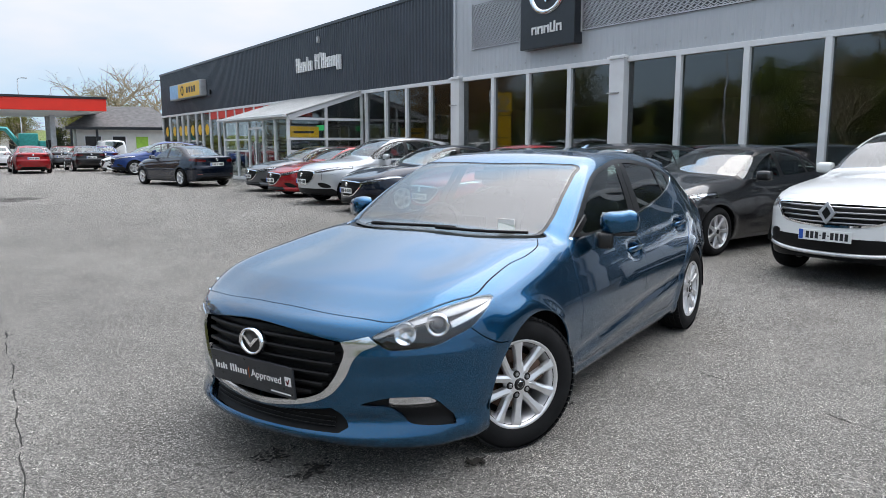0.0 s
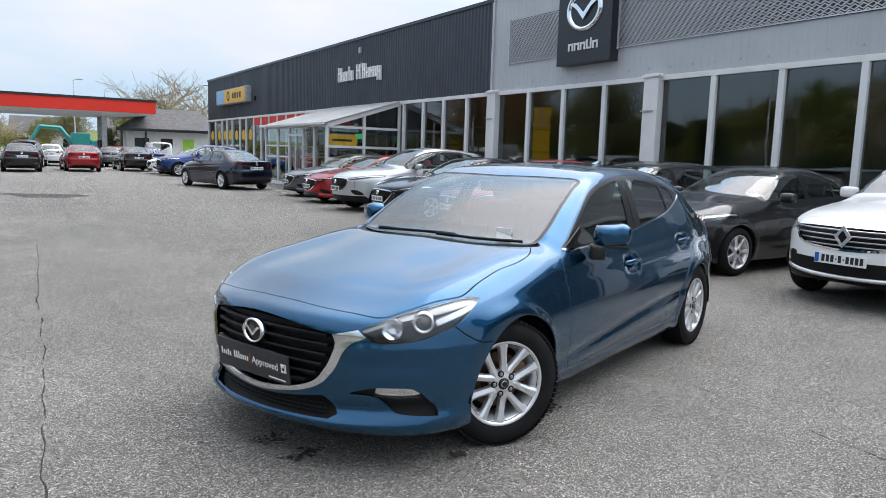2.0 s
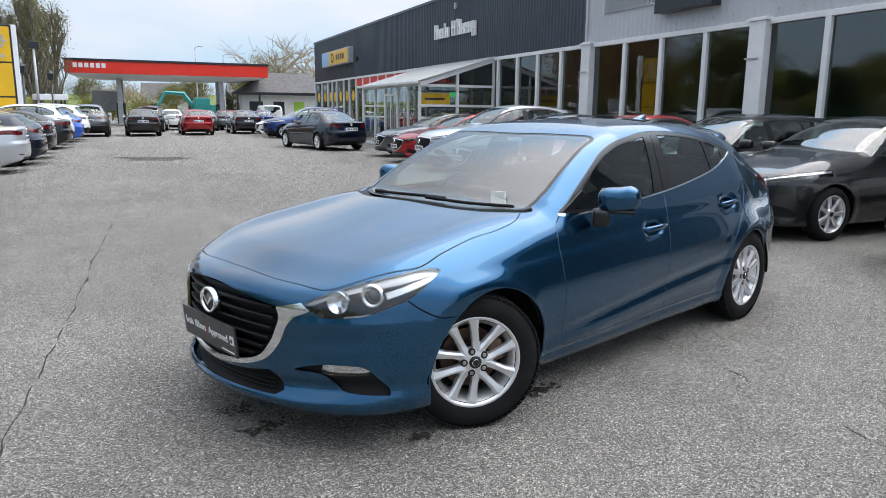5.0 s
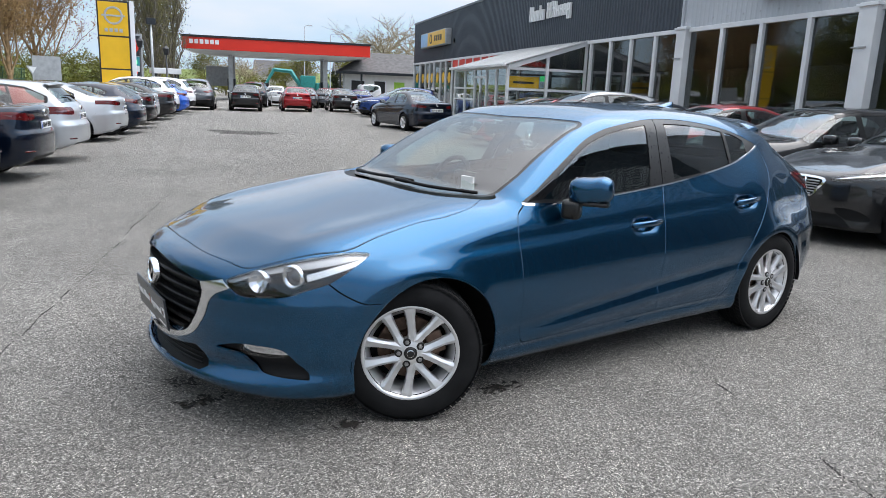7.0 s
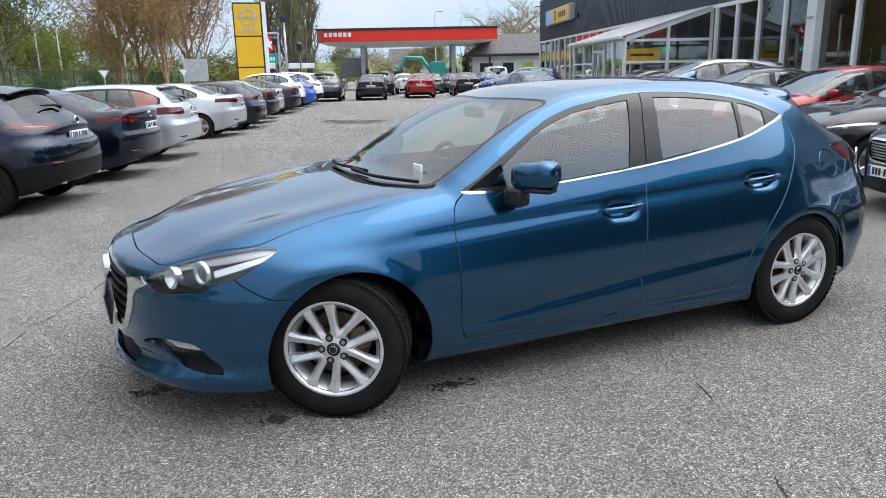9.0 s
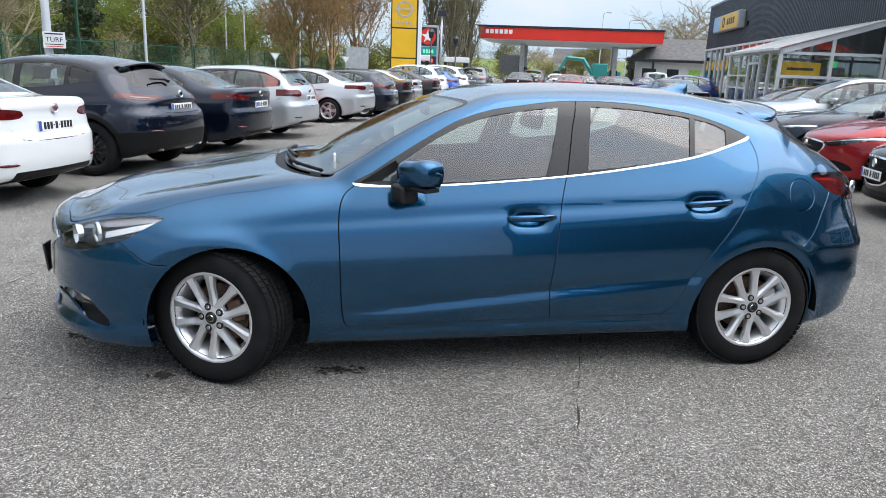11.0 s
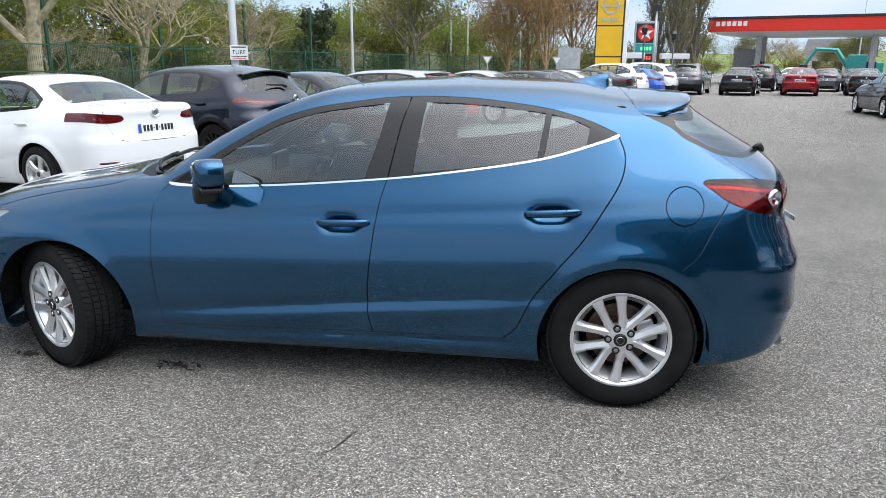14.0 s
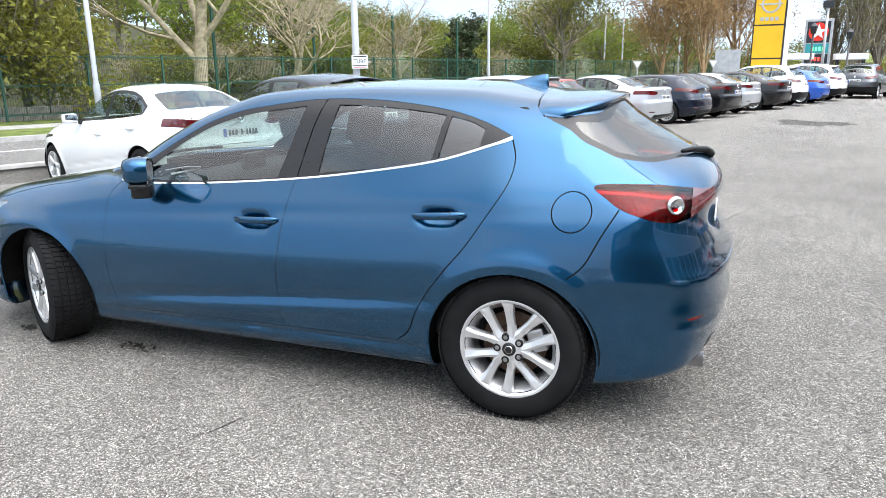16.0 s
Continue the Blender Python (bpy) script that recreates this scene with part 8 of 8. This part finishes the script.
                lf.append((base, base + 1, base + 2))
    return wv, wf, lv, lf


def pydata(name, v, f, material, parent, smooth=False):
    me = bpy.data.meshes.new(name)
    me.from_pydata([tuple(map(float, q)) for q in v], [], f)
    me.materials.append(material)
    if smooth:
        me.polygons.foreach_set("use_smooth", [True] * len(f))
    ob = new(name, me)
    ob.parent = parent
    return ob


def make_tree(label, seed, wood, foliage, **k):
    t = thing("tree", label, "tree")
    wv, wf, lv, lf = grow(seed, **k)
    pydata("trunk", wv, wf, wood, t, True)
    if lv:
        pydata("crown", lv, lf, foliage, t)
    return t


LEAFY = [make_tree("young green tree in fresh spring leaf", 11 + i, BARK, SPRING, height=9.5, rise=0.35, spread=0.62, levels=3, kids=(9, 5, 4), leaves=6500, leaf=0.135, puff=0.36) for i in range(2)]
LIMEY = make_tree("bright lime-green tree in new leaf", 21, BARK, LIME, height=6, rise=0.3, spread=0.65, levels=3, kids=(9, 5, 4), leaves=5200, leaf=0.11, puff=0.3)
EVER = make_tree("dark evergreen tree at the wood's edge", 31, BARK, DARKLEAF, height=9, rise=0.05, spread=0.8, levels=2, kids=(26, 7), leaves=4600, leaf=0.17, first=0.12, shorten=0.34)
BARE = [make_tree("bare pale-barked tree with fine twigs", 41 + i, PALEBARK, HAZE, height=9.5, rise=0.3, spread=0.6, levels=4, kids=(7, 5, 4, 3), leaves=500, leaf=0.06, trunk_r=0.26, first=0.2, shorten=0.72) for i in range(2)]
BROWN = [make_tree("brown budding tree, still without leaves", 51 + i, BROWNTWIG, BUDS, height=12, rise=0.5, spread=0.52, levels=4, kids=(13, 5, 4, 3), leaves=15000, leaf=0.10, trunk_r=0.16, first=0.03, shorten=0.6, puff=0.6) for i in range(2)]
POPLAR = make_tree("tall upright poplar with pale spring buds", 61, BARK, HAZE, height=12.5, rise=0.9, spread=0.42, levels=3, kids=(22, 5, 4), leaves=6000, leaf=0.085, trunk_r=0.2, first=0.06, shorten=0.46, puff=0.35)
SHRUB = make_tree("loose green shrub of spring leaves", 71, BARK, SPRING, height=3, rise=0.25, spread=0.75, levels=3, kids=(9, 5, 4), leaves=4600, leaf=0.09, trunk_r=0.06, first=0.05, shorten=0.8, puff=0.2)


def plant(model, p, size, group, turn, tall=1.0):
    c = copy_thing(model, Matrix.Translation(p) @ pose(0, 0, 0, 0, 0, turn))
    c.scale = (size, size, size * tall)
    c["group"] = group
    return c


rnd = random.Random(5)
EDGE = "trees beside the road"
for model, w, u, k in [(BARE[0], 22.5, 12.7, 1.1), (BARE[1], 25.5, 27.0, 0.55), (LEAFY[0], 21.5, 3.2, 1.05), (LEAFY[1], 22.5, 6.4, 0.9), (LEAFY[0], 21.8, -1.5, 0.85), (LEAFY[1], 22.0, -7, 0.7), (BARE[1], 24.0, 18.5, 0.75), (EVER, 27.5, 34.8, 0.8), (EVER, 41.0, 35.5, 1.0), (EVER, 34.9, 44.4, 0.9), (LIMEY, 29.0, 25.2, 0.6), (SHRUB, 21.2, 6.6, 1.1), (SHRUB, 21.4, 4.6, 1.3), (SHRUB, 21.6, 0.5, 1.4), (BARE[0], 22, -14, 0.7), (LEAFY[0], 22, -22, 0.65), (BROWN[0], 22, -30, 0.6)]:
    plant(model, WU(w, u), k, EDGE, rnd.uniform(0, 360))
for p, model, k in [((0.4, 51.5, 0), BROWN[0], 0.95), ((-2.6, 53.0, 0), BROWN[1], 0.95), ((2.6, 57, 0), BROWN[0], 1.0), ((-1.0, 58, 0), BROWN[1], 1.05), ((-13.5, 90, 0), LEAFY[0], 0.95), ((-9.5, 92, 0), LIMEY, 1.35), ((-6.0, 92, 0), LEAFY[1], 0.85), ((-3.0, 95, 0), LIMEY, 1.1), ((-17, 86, 0), LIMEY, 1.5), ((-21, 84, 0), LEAFY[1], 1.1), ((10.3, 56, 0), POPLAR, 0.95), ((12.3, 58, 0), POPLAR, 0.85), ((11.4, 60, 0), POPLAR, 0.9), ((9.2, 58.5, 0), POPLAR, 0.8), ((-9.5, 51, 0), LEAFY[0], 1.0), ((-10.8, 54, 0), BARE[1], 1.0), ((-16, 44, 0), LIMEY, 0.75), ((44, 80, 0), BARE[0], 1.1), ((41, 82, 0), LEAFY[1], 0.8), ((48, 78, 0), BARE[1], 1.0), ((36, 88, 0), LEAFY[0], 0.6)]:
    plant(model, Vector(p), k, EDGE, rnd.uniform(0, 360))
WOOD = "woodland across the road"


def slope(w, u):
    """The height of the wooded bank, which rises from the ball court and falls off far along the road."""
    return 0.1 + max(0.0, w - 31) * 0.18 * min(1.0, max(0.0, (95 - u) / 70)) * min(1.0, max(0.25, (u + 22) / 20))


bm = bmesh.new()
rows = [[bm.verts.new(WU(w, u, slope(w, u) - 0.05)) for u in range(-130, 111, 8)] for w in (30, 36, 44, 54, 66, 80, 100)]
for ra, rb in zip(rows, rows[1:]):
    for i in range(len(ra) - 1):
        bm.faces.new((ra[i], rb[i], rb[i + 1], ra[i + 1]))
bmesh.ops.recalc_face_normals(bm, faces=bm.faces)
tagged(part("hill_bank", bm, mat("woodland_floor", (0.065, 0.055, 0.03), 0.95, vary=0.4, scale=0.6, second=(0.085, 0.09, 0.035)), smooth=True), "wooded bank rising behind the ball court", "hill", kind="structure")
kinds = [LEAFY[0], LEAFY[1], LEAFY[1], BARE[1], EVER, LIMEY, LEAFY[0], LIMEY, LIMEY, LEAFY[1]]
for w in (33, 41, 50, 61, 74):
    u = -70.0 + rnd.uniform(0, 4)
    while u < 84 - 0.25 * w:
        model = kinds[rnd.randrange(len(kinds))]
        k = rnd.uniform(0.6, 0.95) * (0.72 + (w - 33) / 110) * (1.15 if -4 < u < 30 else 0.85 if u > 0 else 0.55)
        wj = w + rnd.uniform(-3, 3)
        plant(model, WU(wj, u, slope(wj, u)), k * (1.7 if model is LIMEY else 1.0), WOOD, rnd.uniform(0, 360))
        u += rnd.uniform(3.3, 5.6)
for w, u in ((30, -50), (30, -35), (29, -20), (30, -8), (29, 4), (31, 16), (30, 26), (31, 38), (30, 48), (29, 58), (33, 20), (34, 31), (35, 43), (28, 66), (24, 70), (20, 72), (16, 74)):
    plant(SHRUB, WU(w, u), rnd.uniform(1.0, 1.7), "shrubs before the wood", rnd.uniform(0, 360), 0.8)
for k in range(17):
    plant(BARE[k % 2], WU(28.5 + rnd.uniform(0, 4), -8 + k * 4.4 + rnd.uniform(-1, 1)), rnd.uniform(0.26, 0.38), WOOD, rnd.uniform(0, 360))
for x, y in ((20, 95), (26, 98), (31, 97), (38, 99), (14, 92), (45, 96), (52, 92), (9, 88)):
    plant(rnd.choice([SHRUB, LEAFY[0], BARE[0]]), Vector((x, y, 0)), rnd.uniform(0.5, 0.8), "trees beyond the petrol station", rnd.uniform(0, 360))
for x, y, model, k in [(19.5, 86.0, SHRUB, 0.75), (22.5, 84.0, SHRUB, 0.85), (24.8, 84.5, SHRUB, 0.7), (28.0, 84.0, SHRUB, 0.8), (31.0, 83.0, SHRUB, 0.6), (17.0, 85.5, SHRUB, 0.8), (26.4, 89.0, BARE[0], 0.5), (30.0, 90.0, BARE[1], 0.48), (33.5, 90.0, LEAFY[0], 0.4), (37.0, 88.0, BARE[0], 0.5), (39.5, 84.0, EVER, 0.6), (43.0, 84.0, LEAFY[0], 0.6), (42.0, 82.0, LEAFY[1], 0.62)]:
    plant(model, Vector((x, y, 0)), k, "trees beyond the petrol station", rnd.uniform(0, 360))
for m in (*LEAFY, LIMEY, EVER, *BARE, *BROWN, POPLAR, SHRUB):
    for o in (*m.children_recursive, m):
        bpy.data.objects.remove(o)


# rising ground far off
def hill(name, x0, x1, y0, y1, top, seed, material, label):
    bm = bmesh.new()
    nx, ny = 40, 12
    rows = []
    for j in range(ny + 1):
        t = j / ny
        rows.append([bm.verts.new((x0 + (x1 - x0) * i / nx, y0 + (y1 - y0) * t, top * math.sin(t * math.pi / 2) * (0.75 + 0.35 * noise.noise((i * 0.13 + seed, t, 0))) * math.sin(math.pi * min(max(i / nx, 0.0), 1.0)) ** 0.5)) for i in range(nx + 1)])
    for a, b in zip(rows, rows[1:]):
        for i in range(nx):
            bm.faces.new((a[i], a[i + 1], b[i + 1], b[i]))
    return tagged(part(name, bm, material, smooth=True), label, "hill", kind="structure")


hill("hill_meadow", -40, 260, 230, 420, 12, 2, GRASS, "pale green meadow hillside in the distance")
hill("hill_wooded", -260, 10, 150, 300, 18, 5, mat("far_wood", (0.07, 0.08, 0.03), 0.95, vary=0.5, scale=0.15), "wooded hillside in the distance")

# fences, wall, poles
fn = thing("green_fence", "green steel mesh fence on square posts", "fence")
u = -40.0
while u < 66:
    part("post", boxes((20.3, 20.36, u - 0.03, u + 0.03, 0.0, 2.1), bevel=0.004), FENCEGREEN, fn).matrix_basis = MR
    u += 2.5
for z in (0.3, 1.15, 2.0):
    part("rail", boxes((20.34, 20.36, -40, 66, z - 0.02, z + 0.02)), FENCEGREEN, fn).matrix_basis = MR
bm = bmesh.new()
for k in range(1560):
    u = -40 + k * 0.068
    box(bm, 20.345, 20.353, u, u + 0.007, 0.1, 2.05)
ob = part("wire_mesh", bm, FENCEGREEN, fn)
ob.matrix_basis = MR
ob["kind"] = "stuff"
hi = thing("ball_court_net", "tall green posts with a thin net behind the fence", "net")
for u in (4.0, 9.5, 15, 20.5, 26, 31.5):
    part("post", boxes((25.0, 25.1, u - 0.05, u + 0.05, 0, 4.4)), FENCEGREEN, hi).matrix_basis = MR
for z in (2.2, 4.3):
    part("cable", boxes((25.04, 25.06, 4, 31.5, z, z + 0.02)), FENCEGREEN, hi).matrix_basis = MR
for w, u in ((31.1, 28.8),):
    hoop = thing("basketball_hoop", "white basketball backboard on a dark post", "hoop", MR)
    part("post", boxes((w, w + 0.1, u, u + 0.1, 0, 2.6)), GALV, hoop)
    bb = part("backboard", boxes((w - 0.1, w - 0.05, u - 0.4, u + 0.5, 2.35, 2.95), bevel=0.01), SIGNWHITE, hoop)
    part("target_square", boxes((w - 0.108, w - 0.1, u - 0.2, u + 0.3, 2.4, 2.44), (w - 0.108, w - 0.1, u - 0.2, u - 0.15, 2.4, 2.7), (w - 0.108, w - 0.1, u + 0.25, u + 0.3, 2.4, 2.7), (w - 0.108, w - 0.1, u - 0.2, u + 0.3, 2.7, 2.75)), INK, bb)
lw = thing("stone_wall", "low mossy stone wall behind the verge", "wall")
rs = random.Random(8)
blocks = {}
for course in range(2):
    u = -16.0 + course * 0.2
    while u < 10:
        ln = rs.choice((0.42, 0.55, 0.68))
        if ln not in blocks:
            me = bpy.data.meshes.new("stone")
            b = boxes((-0.17, 0.17, -ln / 2 + 0.01, ln / 2 - 0.01, 0.0, 0.21), bevel=0.03)
            b.to_mesh(me)
            b.free()
            me.materials.append(STONE)
            blocks[ln] = me
        ob = new("stone", blocks[ln])
        ob.parent = lw
        ob.matrix_basis = MR @ Matrix.Translation((20.85 + rs.uniform(-0.02, 0.02), u + ln / 2, 0.1 + course * 0.215))
        u += ln


def lamp_post(p, h, r, label, arm=1.2, head=True, turn=0.0):
    t = thing("lamp_post", label, "lamp post", Matrix.Translation(p) @ pose(0, 0, 0, 0, 0, turn), "lamp posts")
    bm = bmesh.new()
    tube(bm, [(0, 0, 0), (0, 0, 1.2), (0, 0, 1.25), (0, 0, h)], [r, r, r * 0.75, r * 0.55], 12)
    part("pole", bm, POLEGREY, t, smooth=True)
    if head:
        bm = bmesh.new()
        tube(bm, [(0, 0, h), (arm * 0.3, 0, h + 0.2), (arm, 0, h + 0.25)], r * 0.4, 8)
        part("arm", bm, POLEGREY, t, smooth=True)
        part("lantern", boxes((arm - 0.1, arm + 0.5, -0.12, 0.12, h + 0.2, h + 0.32), bevel=0.03), GALV, t)
    return t


lamp_post(WU(9.68, 9.15), 8.0, 0.11, "tall grey lamp column beside the kerb", turn=109)
lamp_post(WU(15.1, 5.4), 8.5, 0.085, "pale grey lamp column on the verge", turn=-71)
lamp_post(WU(15.1, 21.5), 8.5, 0.075, "grey lamp column on the verge", turn=-71)
lamp_post((-8.8, 65.7, 0), 7.2, 0.1, "grey street lamp far along the road", 0.9)
lamp_post((-7.2, 65.9, 0), 7.1, 0.1, "grey street lamp far along the road", 1.6)
lamp_post((-2.2, 66.4, 0), 7.6, 0.1, "grey street lamp far along the road", 0.8)
lamp_post((32.9, 79.3, 0), 8.4, 0.09, "slim street lamp beyond the canopy", 0.5)
lamp_post((35.7, 78.0, 0), 7.6, 0.09, "slim street lamp beyond the canopy", 0.7)
sg = thing("turf_sign", "small white board with black lettering fixed to a lamp column", "sign", Matrix.Translation(WU(9.5, 9.1)) @ pose(0, 0, 0, 0, 0, 8))
part("board", boxes((-0.2, 0.2, -0.012, 0.0, 1.53, 1.84), bevel=0.003), SIGNWHITE, sg)
part("strap", boxes((-0.05, 0.2, 0.0, 0.18, 1.66, 1.7)), GALV, sg)
words("sign_word", "TURF", 0.13, 0.002, INK, sg, Matrix.Translation((0, -0.014, 1.69)) @ pose(0, 0, 0, 90, 0, 0))
part("text_bar", boxes((-0.16, 0.16, -0.015, -0.012, 1.79, 1.815)), INK, sg)
part("text_bar", boxes((-0.17, 0.17, -0.015, -0.012, 1.595, 1.61)), INK, sg)
part("text_bar", boxes((-0.15, 0.15, -0.015, -0.012, 1.555, 1.57)), SIGNRED, sg)


def lantern_post(p, h, label):
    t = thing("lantern_post", label, "lamp post", Matrix.Translation(p), "lantern posts")
    bm = bmesh.new()
    tube(bm, [(0, 0, 0), (0, 0, 0.5), (0, 0, 0.55), (0, 0, h)], [0.12, 0.11, 0.06, 0.05], 10)
    part("pole", bm, SIGNBLACK, t, smooth=True)
    part("lantern", lathe([(0.0, 0.0), (0.12, 0.02), (0.2, 0.4), (0.06, 0.55), (0.0, 0.6)], 6), SIGNBLACK, t).matrix_basis = Matrix.Translation((0, 0, h)) @ pose(0, 0, 0, 90, 0, 0)
    return t


lantern_post((6.2, 40.7, 0), 3.2, "black post with a lantern head")
lantern_post((8.4, 44.0, 0), 3.0, "black post with a lantern head")
fl = thing("floodlight_post", "grey post with a square floodlight at its top", "lamp post", Matrix.Translation((6.75, 40.3, 0)))
bm = bmesh.new()
tube(bm, [(0, 0, 0), (0, 0, 4.6)], [0.09, 0.06], 10)
part("pole", bm, GALV, fl, smooth=True)
part("floodlight", boxes((-0.25, 0.25, -0.1, 0.1, 4.5, 4.85), bevel=0.02), SIGNBLACK, fl)
for x, y in ((5.7, 43.5), (8.9, 46.5)):
    st = thing("bus_shelter", "small pale flat-roofed kiosk on dark posts", "shelter", Matrix.Translation((x, y, 0)))
    part("roof", boxes((-0.9, 0.9, -0.5, 0.5, 1.9, 2.25), bevel=0.04), WHITEPVC, st)
    for a in (-0.7, 0.7):
        for b in (-0.35, 0.35):
            part("post", boxes((a - 0.05, a + 0.05, b - 0.05, b + 0.05, 0, 1.9)), SIGNBLACK, st)
for x, y, h in ((-3.4, 45, 2.0), (1.2, 45.5, 2.0)):
    yd = thing("give_way_sign", "small triangular road sign seen from its pale back", "sign", Matrix.Translation((x, y, 0)))
    bm = bmesh.new()
    tube(bm, [(0, 0, 0), (0, 0, h)], 0.035, 8)
    part("pole", bm, GALV, yd)
    part("plate", extrude_outline([(-0.33, h), (0.33, h), (0, h - 0.56)], 0.015), GALV, yd).location = (0, -0.05, 0)
    part("stiffener", extrude_outline([(-0.22, h - 0.06), (0.22, h - 0.06), (0, h - 0.44)], 0.004), SIGNWHITE, yd).location = (0, -0.056, 0)
for x, y, wd, z0, z1 in ((2.0, 46, 1.5, 1.2, 2.6), (18.5, 66, 2.6, 1.2, 3.0)):
    rb = thing("road_sign", "large road sign seen from its grey back", "sign", Matrix.Translation((x, y, 0)))
    part("board", boxes((-wd / 2, wd / 2, -0.03, 0.03, z0, z1), bevel=0.01), GALV, rb)
    for a in (-wd / 3, wd / 3):
        part("post", boxes((a - 0.04, a + 0.04, 0.03, 0.11, 0, z1)), GALV, rb)
# excavator beyond the pumps
xc = thing("excavator", "teal excavator with a red-brown skip beside it", "excavator", Matrix.Translation((27.4, 70.8, 0)) @ pose(0, 0, 0, 0, 0, -20))
TEALP = mat("teal_machine_paint", (0.03, 0.3, 0.28), 0.45, vary=0.2)
part("cab", boxes((1.2, 2.8, -0.8, 0.8, 0.9, 2.6), bevel=0.1), TEALP, xc)
part("engine_cover", boxes((2.8, 4.2, -0.9, 0.9, 0.9, 1.9), bevel=0.1), TEALP, xc)
bm = bmesh.new()
tube(bm, [(1.4, 0, 1.3), (0.2, 0, 3.0), (-1.6, 0, 3.1)], [0.25, 0.25, 0.2], 6)
part("boom", bm, TEALP, xc)
bm = bmesh.new()
tube(bm, [(-1.5, 0, 3.2), (-2.4, 0, 1.6)], [0.18, 0.15], 6)
part("dipper", bm, TEALP, xc)
part("bucket", boxes((-2.9, -2.1, -0.5, 0.5, 0.9, 1.7), bevel=0.15), SIGNBLACK, xc)
for y in (-0.9, 0.5):
    part("track", boxes((0.8, 4.2, y, y + 0.4, 0, 0.8), bevel=0.2), SIGNBLACK, xc)
yw = thing("yard_wall", "short red-brown timber fence beyond the pumps", "fence", Matrix.Translation((31.7, 66.6, 0)) @ pose(0, 0, 0, 0, 0, -22))
for k in range(14):
    part("board", boxes((k * 0.62, k * 0.62 + 0.6, 0, 0.05, 0, 1.6 + 0.05 * (k % 3))), mat("red_brown_boards", (0.2, 0.07, 0.04), 0.85, vary=0.3) if k == 0 else bpy.data.materials["red_brown_boards"], yw)
for x, y, tn, wd in ((50, 96, -20, 9), (62, 104, -10, 10), (40, 104, -25, 8)):
    hs = thing("house", "small house with a grey slate roof in the distance", "house", Matrix.Translation((x, y, 0)) @ pose(0, 0, 0, 0, 0, tn), "distant houses")
    part("wall", boxes((-wd / 2, wd / 2, -3, 3, 0, 3.0)), RENDERW, hs)
    bm = bmesh.new()
    v = [bm.verts.new(q) for q in ((-wd / 2 - 0.3, -3.3, 2.9), (wd / 2 + 0.3, -3.3, 2.9), (wd / 2 + 0.3, 3.3, 2.9), (-wd / 2 - 0.3, 3.3, 2.9), (-wd / 2 - 0.3, 0, 5.2), (wd / 2 + 0.3, 0, 5.2))]
    for q in ((0, 1, 5, 4), (2, 3, 4, 5), (3, 0, 4), (1, 2, 5), (3, 2, 1, 0)):
        bm.faces.new([v[i] for i in q])
    part("roof", bm, SLATE, hs)
    part("chimney", boxes((wd / 2 - 1.2, wd / 2 - 0.5, -0.3, 0.3, 4.6, 6.0)), STONE, hs)
    for k in range(3):
        part("window", boxes((-wd / 2 + 1 + k * 2.6, -wd / 2 + 2.1 + k * 2.6, -3.03, -3.0, 1.0, 2.2)), SATIN, hs)
